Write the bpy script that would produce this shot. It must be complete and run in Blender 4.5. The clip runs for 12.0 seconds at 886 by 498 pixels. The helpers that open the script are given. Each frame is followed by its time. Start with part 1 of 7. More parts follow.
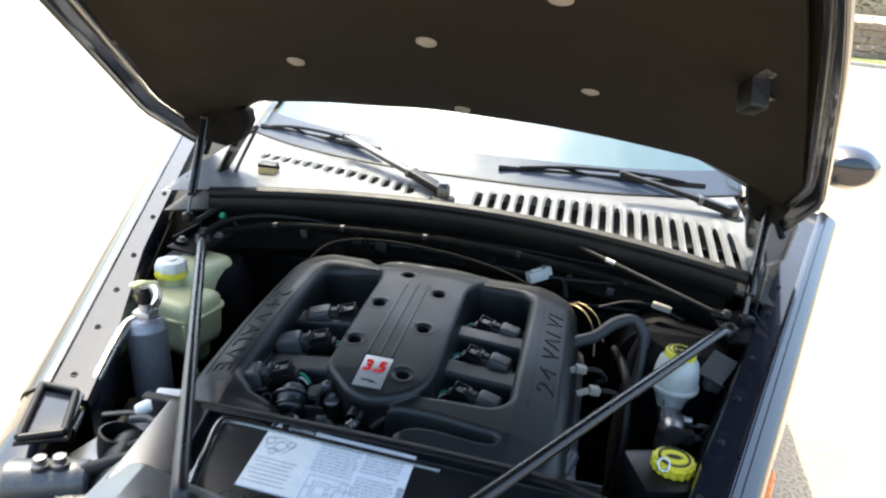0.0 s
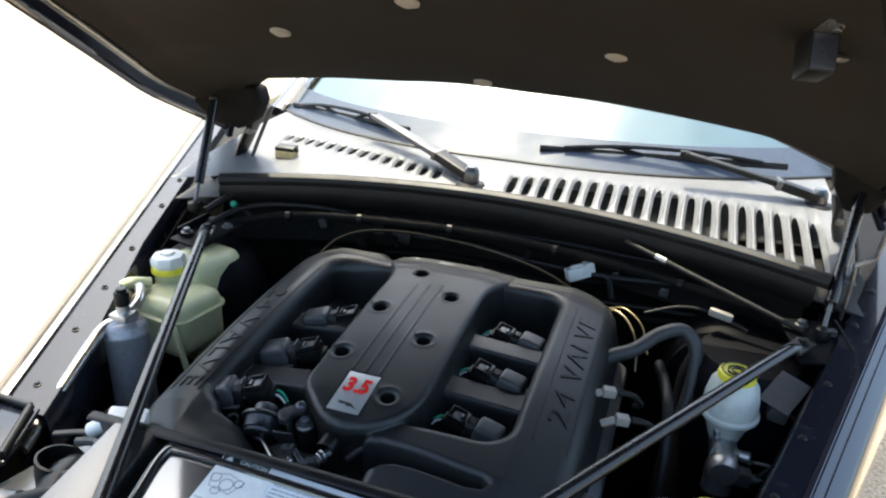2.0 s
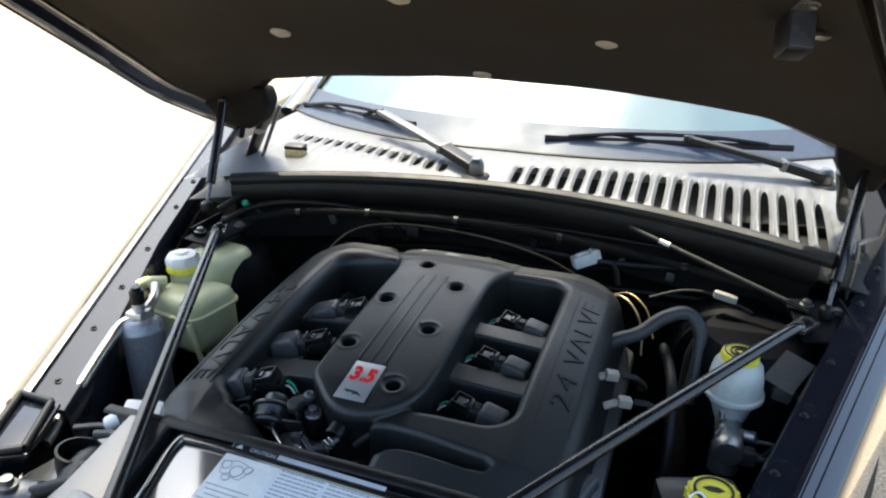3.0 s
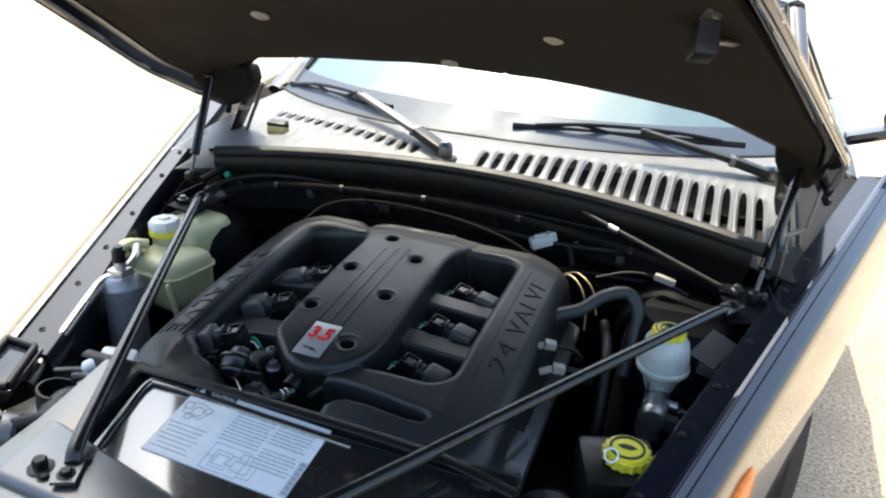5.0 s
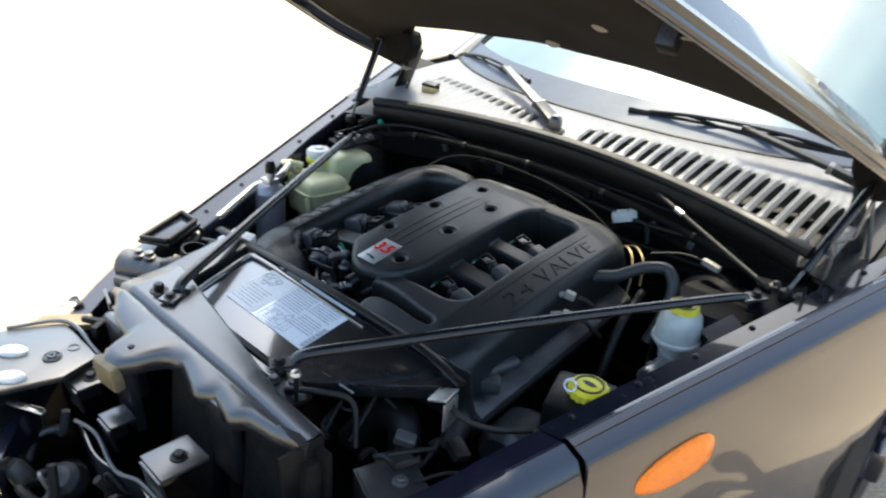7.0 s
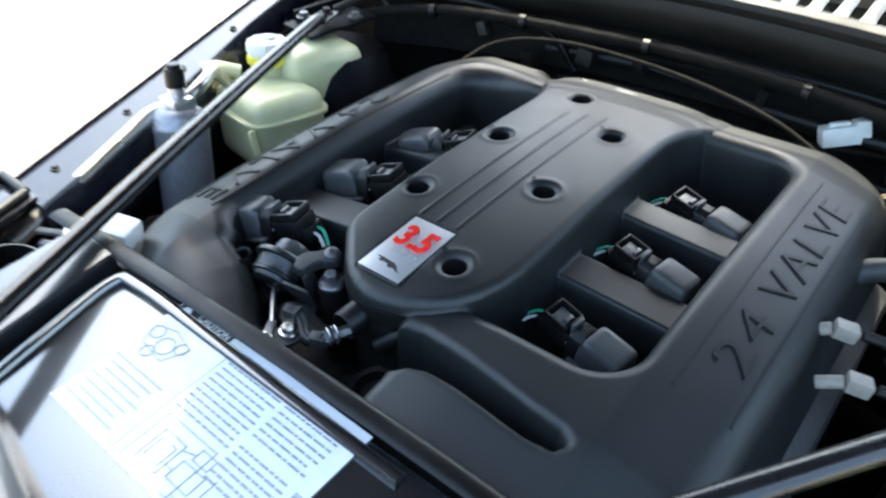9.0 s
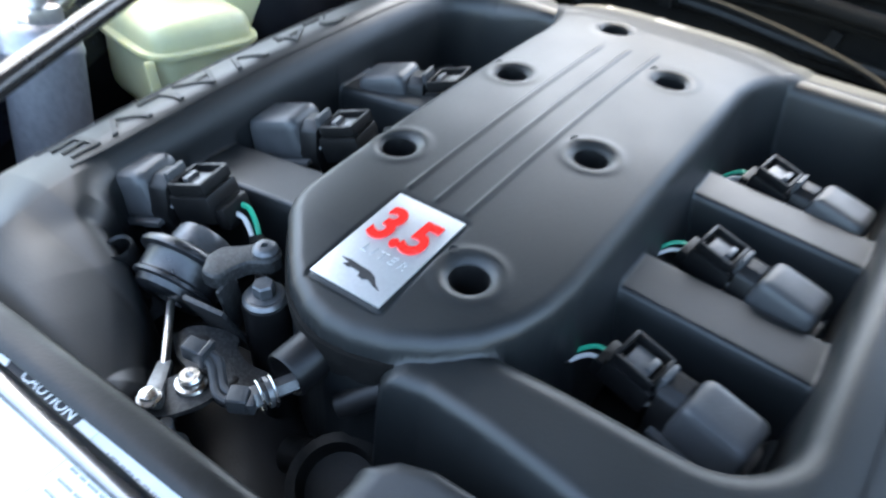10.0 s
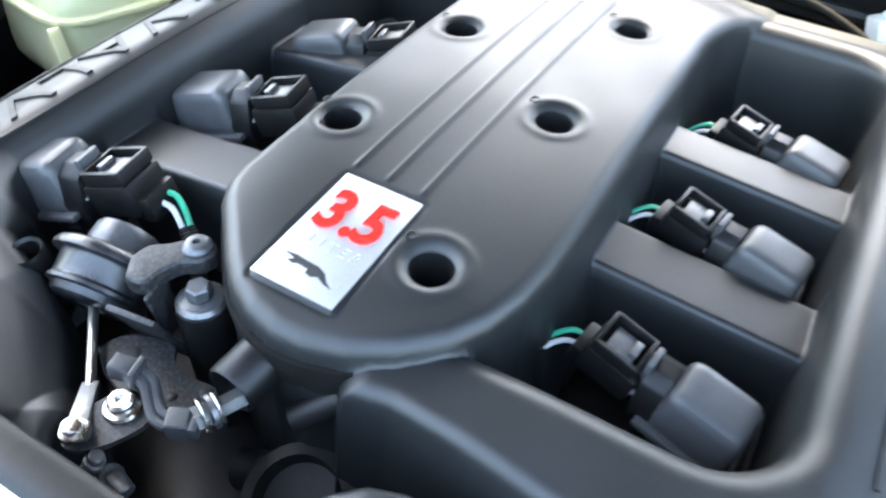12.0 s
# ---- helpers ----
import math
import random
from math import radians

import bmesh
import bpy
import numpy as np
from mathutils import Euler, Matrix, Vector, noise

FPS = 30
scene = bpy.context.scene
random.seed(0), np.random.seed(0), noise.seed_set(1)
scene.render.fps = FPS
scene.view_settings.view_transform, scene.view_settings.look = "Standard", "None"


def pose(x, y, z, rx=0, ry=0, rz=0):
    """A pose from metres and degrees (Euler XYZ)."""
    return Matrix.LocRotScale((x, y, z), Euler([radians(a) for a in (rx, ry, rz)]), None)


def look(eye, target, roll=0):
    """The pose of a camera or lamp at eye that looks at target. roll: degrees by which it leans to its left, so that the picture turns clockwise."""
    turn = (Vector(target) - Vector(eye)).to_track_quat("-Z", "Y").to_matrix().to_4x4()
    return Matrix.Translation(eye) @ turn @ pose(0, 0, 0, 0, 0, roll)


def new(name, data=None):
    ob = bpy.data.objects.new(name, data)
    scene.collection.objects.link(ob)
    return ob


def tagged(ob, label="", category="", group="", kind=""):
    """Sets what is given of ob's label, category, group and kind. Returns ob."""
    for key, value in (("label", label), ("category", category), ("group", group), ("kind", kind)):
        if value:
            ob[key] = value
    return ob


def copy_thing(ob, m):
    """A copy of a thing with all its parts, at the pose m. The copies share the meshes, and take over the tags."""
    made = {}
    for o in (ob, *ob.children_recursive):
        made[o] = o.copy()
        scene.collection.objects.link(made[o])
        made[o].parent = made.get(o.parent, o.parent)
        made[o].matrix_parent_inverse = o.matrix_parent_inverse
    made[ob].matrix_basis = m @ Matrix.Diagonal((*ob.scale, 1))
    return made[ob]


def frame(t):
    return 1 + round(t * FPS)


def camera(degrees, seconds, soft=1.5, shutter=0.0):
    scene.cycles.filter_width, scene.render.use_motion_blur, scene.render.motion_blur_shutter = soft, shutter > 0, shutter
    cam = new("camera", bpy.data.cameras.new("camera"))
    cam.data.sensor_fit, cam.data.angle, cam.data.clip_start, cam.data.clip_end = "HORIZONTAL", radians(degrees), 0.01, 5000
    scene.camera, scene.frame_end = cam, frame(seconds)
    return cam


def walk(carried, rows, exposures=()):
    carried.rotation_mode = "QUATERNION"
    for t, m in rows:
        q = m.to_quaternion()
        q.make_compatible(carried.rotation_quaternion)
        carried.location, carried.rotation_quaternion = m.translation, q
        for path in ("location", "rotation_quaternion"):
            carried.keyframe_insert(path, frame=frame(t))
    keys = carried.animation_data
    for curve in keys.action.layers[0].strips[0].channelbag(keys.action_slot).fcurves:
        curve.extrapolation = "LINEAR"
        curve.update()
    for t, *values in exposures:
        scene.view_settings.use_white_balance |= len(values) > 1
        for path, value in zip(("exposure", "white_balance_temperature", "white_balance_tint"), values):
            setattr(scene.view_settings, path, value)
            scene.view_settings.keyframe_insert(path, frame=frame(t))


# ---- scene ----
cam = camera(61.5, 12.0, soft=2.1, shutter=0.5)
PATH = [
    (0, (0.225, -0.037, 1.497), (-0.09, 1.814, 0.807), 5.4),
    (0.5, (0.336, 0.101, 1.492), (-0.15, 1.92, 0.817), 4.0),
    (1, (0.355, 0.175, 1.489), (-0.212, 1.956, 0.775), 3.4),
    (1.5, (0.334, 0.189, 1.49), (-0.233, 1.962, 0.759), 3.1),
    (2, (0.338, 0.203, 1.475), (-0.227, 1.959, 0.702), 2.6),
    (2.5, (0.359, 0.198, 1.472), (-0.246, 1.932, 0.68), 1.1),
    (3, (0.381, 0.191, 1.476), (-0.245, 1.922, 0.692), 0.1),
    (5, (0.482, 0.118, 1.5), (-0.131, 1.837, 0.682), 2.7),
    (5.5, (0.549, -0.014, 1.522), (-0.203, 1.628, 0.664), 5.5),
    (6, (0.641, -0.045, 1.542), (-0.162, 1.564, 0.665), 5.6),
    (6.5, (0.788, 0.004, 1.549), (-0.174, 1.519, 0.666), 6.7),
    (7, (0.924, 0.083, 1.552), (-0.234, 1.449, 0.66), 4.1),
    (7.2, (0.93, 0.113, 1.551), (-0.276, 1.429, 0.65), 1.8),
    (8.8, (0.374, 0.564, 1.3), (-0.678, 1.852, 0.189), 0.9),
    (9, (0.327, 0.604, 1.242), (-0.701, 1.917, 0.14), 2.0),
    (9.5, (0.239, 0.697, 1.185), (-0.653, 2.07, 0.037), 4.9),
    (10, (0.147, 0.761, 1.111), (-0.69, 2.145, -0.065), 6.8),
    (10.5, (0.063, 0.824, 1.032), (-0.615, 2.201, -0.251), 8.6),
    (11, (0.056, 0.829, 1.039), (-0.594, 2.218, -0.244), 8.6),
    (11.5, (0.065, 0.819, 1.051), (-0.583, 2.205, -0.237), 9.2),
    (12, (0.117, 0.799, 1.099), (-0.55, 2.191, -0.173), 6.9),
]
EXPOSURES = [(0, 2.09, 6400, 2), (3.2, 1.86, 6400, 2), (5.0, 1.85, 6400, 2), (7.2, 1.85, 6400, 2), (9.0, 2.9, 6350, 0),
             (9.5, 3.42, 6350, 1), (10.0, 3.7, 6400, 2), (10.5, 4.05, 6900, 4), (11.0, 4.22, 6950, 4), (12.0, 4.46, 6900, 4)]
walk(cam, [(t, look(eye, target, roll)) for t, eye, target, roll in PATH], EXPOSURES)


# ---- world, sun and exposure ----
SUN_AZ, SUN_EL = -36.0, 63.0      # degrees from straight behind the car (negative: towards its right flank), and height
world = bpy.data.worlds.new("sky")
scene.world = world
world.use_nodes = True
wn = world.node_tree
bg = wn.nodes["Background"]
sky = wn.nodes.new("ShaderNodeTexSky")
sky.sky_type = 'NISHITA'
sky.sun_disc = False
sky.sun_elevation = radians(SUN_EL)
sky.sun_rotation = radians(SUN_AZ)
sky.air_density, sky.dust_density, sky.ozone_density = 1.0, 4.4, 1.2
wn.links.new(sky.outputs[0], bg.inputs[0])
bg.inputs[1].default_value = 0.15
sun_data = bpy.data.lights.new("sun", 'SUN')
sun_data.energy, sun_data.angle, sun_data.color = 2.3, radians(0.55), (1.0, 0.88, 0.70)
sun = new("sun", sun_data)
sa, se = radians(SUN_AZ), radians(SUN_EL)
sun_at = Vector((math.sin(sa) * math.cos(se), math.cos(sa) * math.cos(se), math.sin(se)))
sun.matrix_world = look(sun_at * 30, (0, 0, 0))


# ---- materials ----
def mat(name, base, rough=0.5, metal=0.0, var=0.15, scale=60.0, bump=0.0, bump_scale=400.0, coat=0.0,
        rough_var=0.08, coat_ior=1.5, coat_rough=0.03, trans=0.0, ior=1.5, spec=0.5, dirt=None, dirt_scale=9.0, dirt_amount=0.3, emit=0.0, sss=0.0):
    m = bpy.data.materials.new(name)
    m.use_nodes = True
    nt = m.node_tree
    b = nt.nodes["Principled BSDF"]
    N, L = nt.nodes.new, nt.links.new
    co = N("ShaderNodeTexCoord")
    fine = N("ShaderNodeTexNoise")
    fine.inputs["Scale"].default_value = scale
    fine.inputs["Detail"].default_value = 5
    L(co.outputs["Object"], fine.inputs["Vector"])
    big = N("ShaderNodeTexNoise")
    big.inputs["Scale"].default_value = dirt_scale
    big.inputs["Detail"].default_value = 6
    L(co.outputs["Object"], big.inputs["Vector"])
    ramp = N("ShaderNodeMapRange")
    ramp.inputs[1].default_value, ramp.inputs[2].default_value = 0.3, 0.7
    ramp.inputs[3].default_value, ramp.inputs[4].default_value = 1 - var, 1 + var
    L(fine.outputs[0], ramp.inputs[0])
    mul = N("ShaderNodeMix")
    mul.data_type, mul.blend_type = 'RGBA', 'MULTIPLY'
    mul.inputs[0].default_value = 1.0
    mul.inputs[6].default_value = (*base, 1)
    L(ramp.outputs[0], mul.inputs[7])
    out = mul.outputs[2]
    if dirt:
        dm = N("ShaderNodeMapRange")
        dm.inputs[1].default_value, dm.inputs[2].default_value = 0.48, 0.72
        dm.inputs[3].default_value, dm.inputs[4].default_value = 0.0, dirt_amount
        L(big.outputs[0], dm.inputs[0])
        mx = N("ShaderNodeMix")
        mx.data_type = 'RGBA'
        L(dm.outputs[0], mx.inputs[0])
        L(out, mx.inputs[6])
        mx.inputs[7].default_value = (*dirt, 1)
        out = mx.outputs[2]
    L(out, b.inputs["Base Color"])
    rr = N("ShaderNodeMapRange")
    rr.inputs[1].default_value, rr.inputs[2].default_value = 0.3, 0.7
    rr.inputs[3].default_value, rr.inputs[4].default_value = max(0.0, rough - rough_var), min(1.0, rough + rough_var)
    L(big.outputs[0], rr.inputs[0])
    L(rr.outputs[0], b.inputs["Roughness"])
    b.inputs["Metallic"].default_value = metal
    b.inputs["Coat Weight"].default_value = coat
    b.inputs["Coat Roughness"].default_value = coat_rough
    b.inputs["Coat IOR"].default_value = coat_ior
    b.inputs["IOR"].default_value = ior
    b.inputs["Specular IOR Level"].default_value = spec
    b.inputs["Transmission Weight"].default_value = trans
    if sss:
        b.inputs["Subsurface Weight"].default_value = sss
        b.inputs["Subsurface Radius"].default_value = (0.02, 0.018, 0.01)
        b.inputs["Subsurface Scale"].default_value = 1.0
    if emit:
        b.inputs["Emission Color"].default_value = (*base, 1)
        b.inputs["Emission Strength"].default_value = emit
    if bump:
        bn = N("ShaderNodeTexNoise")
        bn.inputs["Scale"].default_value = bump_scale
        bn.inputs["Detail"].default_value = 4
        L(co.outputs["Object"], bn.inputs["Vector"])
        bp = N("ShaderNodeBump")
        bp.inputs["Strength"].default_value = bump
        bp.inputs["Distance"].default_value = 0.002
        L(bn.outputs[0], bp.inputs["Height"])
        L(bp.outputs[0], b.inputs["Normal"])
    return m


PAINT = mat("black_navy_paint", (0.007, 0.008, 0.017), 0.30, 0.0, 0.12, 900, coat=1.0, coat_ior=1.65, coat_rough=0.02, spec=0.15, rough_var=0.03)
FRAME = mat("hood_frame_paint", (0.010, 0.009, 0.008), 0.36, 0.0, 0.2, 90, spec=0.3, coat=0.9, coat_ior=1.6, coat_rough=0.10, dirt=(0.03, 0.026, 0.02), dirt_amount=0.4, dirt_scale=30)
FLANGE = mat("flange_paint", (0.006, 0.0075, 0.014), 0.25, 0.0, 0.15, 120, coat=0.65, coat_ior=1.5, coat_rough=0.04, spec=0.15, dirt=(0.022, 0.024, 0.03), dirt_amount=0.25, dirt_scale=60, rough_var=0.03)
PAINT_BAY = mat("bay_paint", (0.003, 0.0033, 0.005), 0.5, 0.0, 0.2, 80, dirt=(0.006, 0.0055, 0.005), dirt_amount=0.3, spec=0.10)
BULKHEAD = mat("bulkhead_felt", (0.0065, 0.006, 0.0055), 0.85, 0.0, 0.4, 60, bump=0.5, bump_scale=120, dirt=(0.020, 0.017, 0.013), dirt_amount=0.6, spec=0.15)
COVER = mat("manifold_plastic", (0.0090, 0.0104, 0.0111), 0.47, 0.0, 0.10, 500, bump=0.06, bump_scale=700, spec=0.52, dirt=(0.024, 0.025, 0.026), dirt_amount=0.25)
# darker than the cover: shading of the raised letters and lines is in this colour
LETTER = mat("shaded_lettering", (0.0068, 0.0078, 0.0084), 0.54, 0.0, 0.10, 500, bump=0.1, bump_scale=900, spec=0.45)
PLASTIC = mat("black_plastic", (0.0055, 0.0055, 0.0058), 0.40, 0.0, 0.2, 200, bump=0.08, bump_scale=500, spec=0.3, dirt=(0.018, 0.016, 0.014), dirt_amount=0.25, dirt_scale=30)
GLOSS = mat("gloss_black_paint", (0.014, 0.015, 0.017), 0.38, 0.0, 0.1, 300, coat=1.0, coat_ior=1.72, coat_rough=0.24, dirt=(0.03, 0.031, 0.034), dirt_amount=0.3, dirt_scale=40, rough_var=0.04)
PANEL_GLOSS = mat("gloss_panel_paint", (0.012, 0.013, 0.015), 0.32, 0.0, 0.1, 300, coat=1.0, coat_ior=2.25, coat_rough=0.09, dirt=(0.024, 0.025, 0.027), dirt_amount=0.3, dirt_scale=40, rough_var=0.04)
RUBBER = mat("black_rubber", (0.008, 0.0075, 0.007), 0.55, 0.0, 0.2, 150, bump=0.15, dirt=(0.025, 0.022, 0.018), dirt_amount=0.3, spec=0.35)
HOSE = mat("hose_rubber", (0.036, 0.038, 0.040), 0.45, 0.0, 0.15, 200, bump=0.08, bump_scale=700)
# pale blue of the sky reflected in the windscreen, put into a sheet's colour
SKYSHEET = mat("sky_tinted_sheet", (0.20, 0.285, 0.36), 0.4, 0.0, 0.05, 20)
BAR = mat("black_bar", (0.008, 0.008, 0.009), 0.26, 0.0, 0.15, 150, coat=0.25)
ARMGREY = mat("arm_grey", (0.10, 0.10, 0.105), 0.4, 0.0, 0.15, 150, bump=0.1)
COWL = mat("cowl_plastic", (0.355, 0.36, 0.372), 0.34, 0.0, 0.10, 250, bump=0.1, bump_scale=800, dirt=(0.26, 0.26, 0.265), dirt_amount=0.3)
LINER = mat("hood_liner_felt", (0.0115, 0.0092, 0.0066), 0.9, 0.0, 0.25, 300, bump=0.5, bump_scale=500, dirt=(0.022, 0.0175, 0.012), dirt_amount=0.35, dirt_scale=5, spec=0.2)
RIVET = mat("grey_rivet", (0.27, 0.25, 0.22), 0.5, 0.0, 0.1, 200)
STEEL = mat("bare_steel", (0.62, 0.60, 0.57), 0.30, 1.0, 0.12, 300, bump=0.08, dirt=(0.25, 0.22, 0.18), dirt_amount=0.3)
ALU = mat("cast_aluminium", (0.55, 0.55, 0.55), 0.42, 1.0, 0.15, 200, bump=0.25, bump_scale=500, dirt=(0.2, 0.18, 0.15), dirt_amount=0.3)
DULL = mat("dull_zinc", (0.16, 0.16, 0.16), 0.45, 0.8, 0.2, 200, bump=0.15, dirt=(0.08, 0.07, 0.06), dirt_amount=0.4)
COILGREY = mat("coil_grey_plastic", (0.052, 0.053, 0.055), 0.42, 0.0, 0.15, 120, bump=0.08, bump_scale=700, dirt=(0.026, 0.026, 0.026), dirt_amount=0.3, dirt_scale=60)
TANK = mat("tank_plastic", (0.52, 0.52, 0.31), 0.4, 0.0, 0.06, 30, sss=0.3, dirt=(0.40, 0.38, 0.19), dirt_amount=0.35, dirt_scale=6)
RESERVOIR = mat("reservoir_plastic", (0.54, 0.56, 0.52), 0.35, 0.0, 0.08, 40, sss=0.25, dirt=(0.38, 0.36, 0.28), dirt_amount=0.35)
YELLOW = mat("yellow_cap_plastic", (0.80, 0.70, 0.05), 0.4, 0.0, 0.1, 100, dirt=(0.4, 0.33, 0.05), dirt_amount=0.3)
WHITEP = mat("white_plastic", (0.75, 0.75, 0.72), 0.4, 0.0, 0.06, 80, dirt=(0.4, 0.38, 0.33), dirt_amount=0.3)
BADGE = mat("brushed_badge", (0.58, 0.58, 0.58), 0.42, 0.7, 0.04, 500, bump=0.03, bump_scale=900)
RED = mat("red_enamel", (0.75, 0.02, 0.015), 0.3, 0.0, 0.05, 200)
SATIN = mat("dark_satin_metal", (0.10, 0.103, 0.108), 0.36, 0.5, 0.2, 200, bump=0.06, bump_scale=500, dirt=(0.02, 0.02, 0.02), dirt_amount=0.4)
ACTUATOR = mat("actuator_paint", (0.010, 0.0105, 0.012), 0.34, 0.0, 0.2, 300, bump=0.08, bump_scale=900, coat=0.3, coat_rough=0.25, dirt=(0.06, 0.062, 0.066), dirt_amount=0.45, dirt_scale=160)
DIRTY = mat("speckled_steel", (0.016, 0.0165, 0.0175), 0.52, 0.2, 0.5, 420, bump=0.2, bump_scale=700, dirt=(0.085, 0.085, 0.082), dirt_amount=0.45, dirt_scale=420)
# the blue in this lens colour is painted sky reflection
LAMPFACE = mat("sky_tinted_lens", (0.028, 0.032, 0.045), 0.3, 0.0, 0.1, 60)
DARKINK = mat("dark_ink", (0.015, 0.015, 0.017), 0.5, 0.0, 0.1, 200)
PAPER = mat("label_paper", (0.82, 0.84, 0.86), 0.22, 0.0, 0.04, 100, coat=0.8, coat_ior=1.8, dirt=(0.7, 0.7, 0.7), dirt_amount=0.25)
INK = mat("label_ink", (0.25, 0.27, 0.30), 0.4, 0.0, 0.3, 400)
ORANGE = mat("orange_lens", (0.80, 0.20, 0.012), 0.25, 0.0, 0.12, 160, spec=0.3, coat=0.15, coat_rough=0.08, bump=0.15, bump_scale=260)
CAN = mat("dull_can_metal", (0.26, 0.26, 0.285), 0.42, 0.55, 0.12, 160, bump=0.08, dirt=(0.14, 0.135, 0.14), dirt_amount=0.4)
TAN = mat("dull_tan_plastic", (0.20, 0.15, 0.08), 0.5, 0.0, 0.15, 100, dirt=(0.10, 0.075, 0.045), dirt_amount=0.4)
GILT = mat("gilt_pipe_metal", (0.30, 0.24, 0.14), 0.40, 0.9, 0.1, 200)
BRASS = mat("tan_plastic", (0.46, 0.36, 0.17), 0.5, 0.0, 0.12, 100, dirt=(0.25, 0.2, 0.1), dirt_amount=0.35)
GREENW = mat("green_wire", (0.03, 0.35, 0.20), 0.45)
WHITEW = mat("white_wire", (0.6, 0.6, 0.58), 0.45)
# this blue-grey is the sky's reflection, given to the band as colour
FRIT = mat("sky_tinted_frit", (0.066, 0.082, 0.112), 0.45, 0.0, 0.06, 50, spec=0.2)
INTERIOR = mat("beige_dash", (0.55, 0.50, 0.43), 0.6, 0.0, 0.06, 60, bump=0.2)
SEAT = mat("grey_cabin", (0.25, 0.24, 0.22), 0.7, 0.0, 0.1, 40)
MIRRORM = mat("mirror_glass", (0.9, 0.9, 0.9), 0.02, 1.0, 0.0, 10)
TYRE = mat("tyre_rubber", (0.02, 0.02, 0.02), 0.75, 0.0, 0.2, 80, bump=0.3)
ALLOY = mat("alloy_rim", (0.6, 0.6, 0.61), 0.28, 1.0, 0.05, 100)
ASPHALT = mat("pale_asphalt", (0.36, 0.295, 0.215), 0.85, 0.0, 0.6, 90, bump=0.8, bump_scale=140, dirt=(0.28, 0.225, 0.165), dirt_amount=0.6, dirt_scale=2.5)
GRASSM = mat("dry_grass", (0.16, 0.19, 0.06), 0.8, 0.0, 0.4, 30, bump=0.6, bump_scale=60, dirt=(0.30, 0.26, 0.12), dirt_amount=0.6, dirt_scale=1.2)
STONE = mat("rubble_stone", (0.33, 0.25, 0.19), 0.85, 0.0, 0.3, 12, bump=0.6, bump_scale=30, dirt=(0.2, 0.14, 0.11), dirt_amount=0.5, dirt_scale=2)
LEAF = mat("leaf", (0.085, 0.10, 0.035), 0.7, 0.0, 0.3, 5)
BARK = mat("bark", (0.16, 0.12, 0.085), 0.9, 0.0, 0.3, 20, bump=0.6, bump_scale=40)
KERB = mat("kerb_concrete", (0.42, 0.40, 0.37), 0.85, 0.0, 0.2, 40, bump=0.4, bump_scale=120, dirt=(0.25, 0.23, 0.2), dirt_amount=0.4)


def glass_material():
    m = bpy.data.materials.new("window_glass")
    m.use_nodes = True
    nt = m.node_tree
    nt.nodes.clear()
    N, L = nt.nodes.new, nt.links.new
    o = N("ShaderNodeOutputMaterial")
    t = N("ShaderNodeBsdfTransparent")
    t.inputs[0].default_value = (0.80, 0.88, 0.86, 1)
    g = N("ShaderNodeBsdfGlossy")
    g.inputs["Roughness"].default_value = 0.01
    f = N("ShaderNodeFresnel")
    f.inputs[0].default_value = 1.65
    mx = N("ShaderNodeMixShader")
    L(f.outputs[0], mx.inputs[0])
    L(t.outputs[0], mx.inputs[1])
    L(g.outputs[0], mx.inputs[2])
    L(mx.outputs[0], o.inputs[0])
    return m


GLASS = glass_material()


# ---- mesh helpers ----
PLACES = {}


def thing(name, at, label, category, group="", kind="", m=None):
    ob = new(name)
    ob.empty_display_size = 0.05
    m = m if m is not None else Matrix.Translation(at)
    ob.matrix_basis = m
    PLACES[ob.name] = m
    return tagged(ob, label, category, group, kind)


def part(name, bm, material, parent, label="", local=False, smooth=35):
    """Link a bmesh as one mesh object under a thing or a part. The bmesh is in world places unless local."""
    me = bpy.data.meshes.new(name)
    m = PLACES[parent.name]
    if not local:
        bmesh.ops.transform(bm, matrix=m.inverted(), verts=bm.verts)
    bm.normal_update()
    bm.to_mesh(me)
    bm.free()
    me.materials.append(material)
    if smooth:
        me.shade_smooth()
        me.set_sharp_from_angle(angle=radians(smooth))
    ob = new(name, me)
    ob.parent = parent
    PLACES[ob.name] = m
    return tagged(ob, label)


def single(name, bm, material, label, category, group="", kind="", smooth=35):
    """A thing made of one mesh."""
    me = bpy.data.meshes.new(name)
    bm.normal_update()
    bm.to_mesh(me)
    bm.free()
    me.materials.append(material)
    if smooth:
        me.shade_smooth()
        me.set_sharp_from_angle(angle=radians(smooth))
    ob = new(name, me)
    PLACES[ob.name] = Matrix()
    return tagged(ob, label, category, group, kind)


def box(size, m=None, bevel=0.0, seg=2, taper=1.0):
    bm = bmesh.new()
    bmesh.ops.create_cube(bm, size=1.0)
    for v in bm.verts:
        k = taper if v.co.z > 0 else 1.0
        v.co = Vector((v.co.x * size[0] * k, v.co.y * size[1] * k, v.co.z * size[2]))
    if bevel:
        bmesh.ops.bevel(bm, geom=bm.edges[:], offset=bevel, segments=seg, profile=0.6, affect='EDGES')
    if m is not None:
        bmesh.ops.transform(bm, matrix=m, verts=bm.verts)
    return bm


def merge(*bms):
    out = bms[0]
    for b in bms[1:]:
        me = bpy.data.meshes.new("tmp")
        b.to_mesh(me)
        b.free()
        out.from_mesh(me)
        bpy.data.meshes.remove(me)
    return out


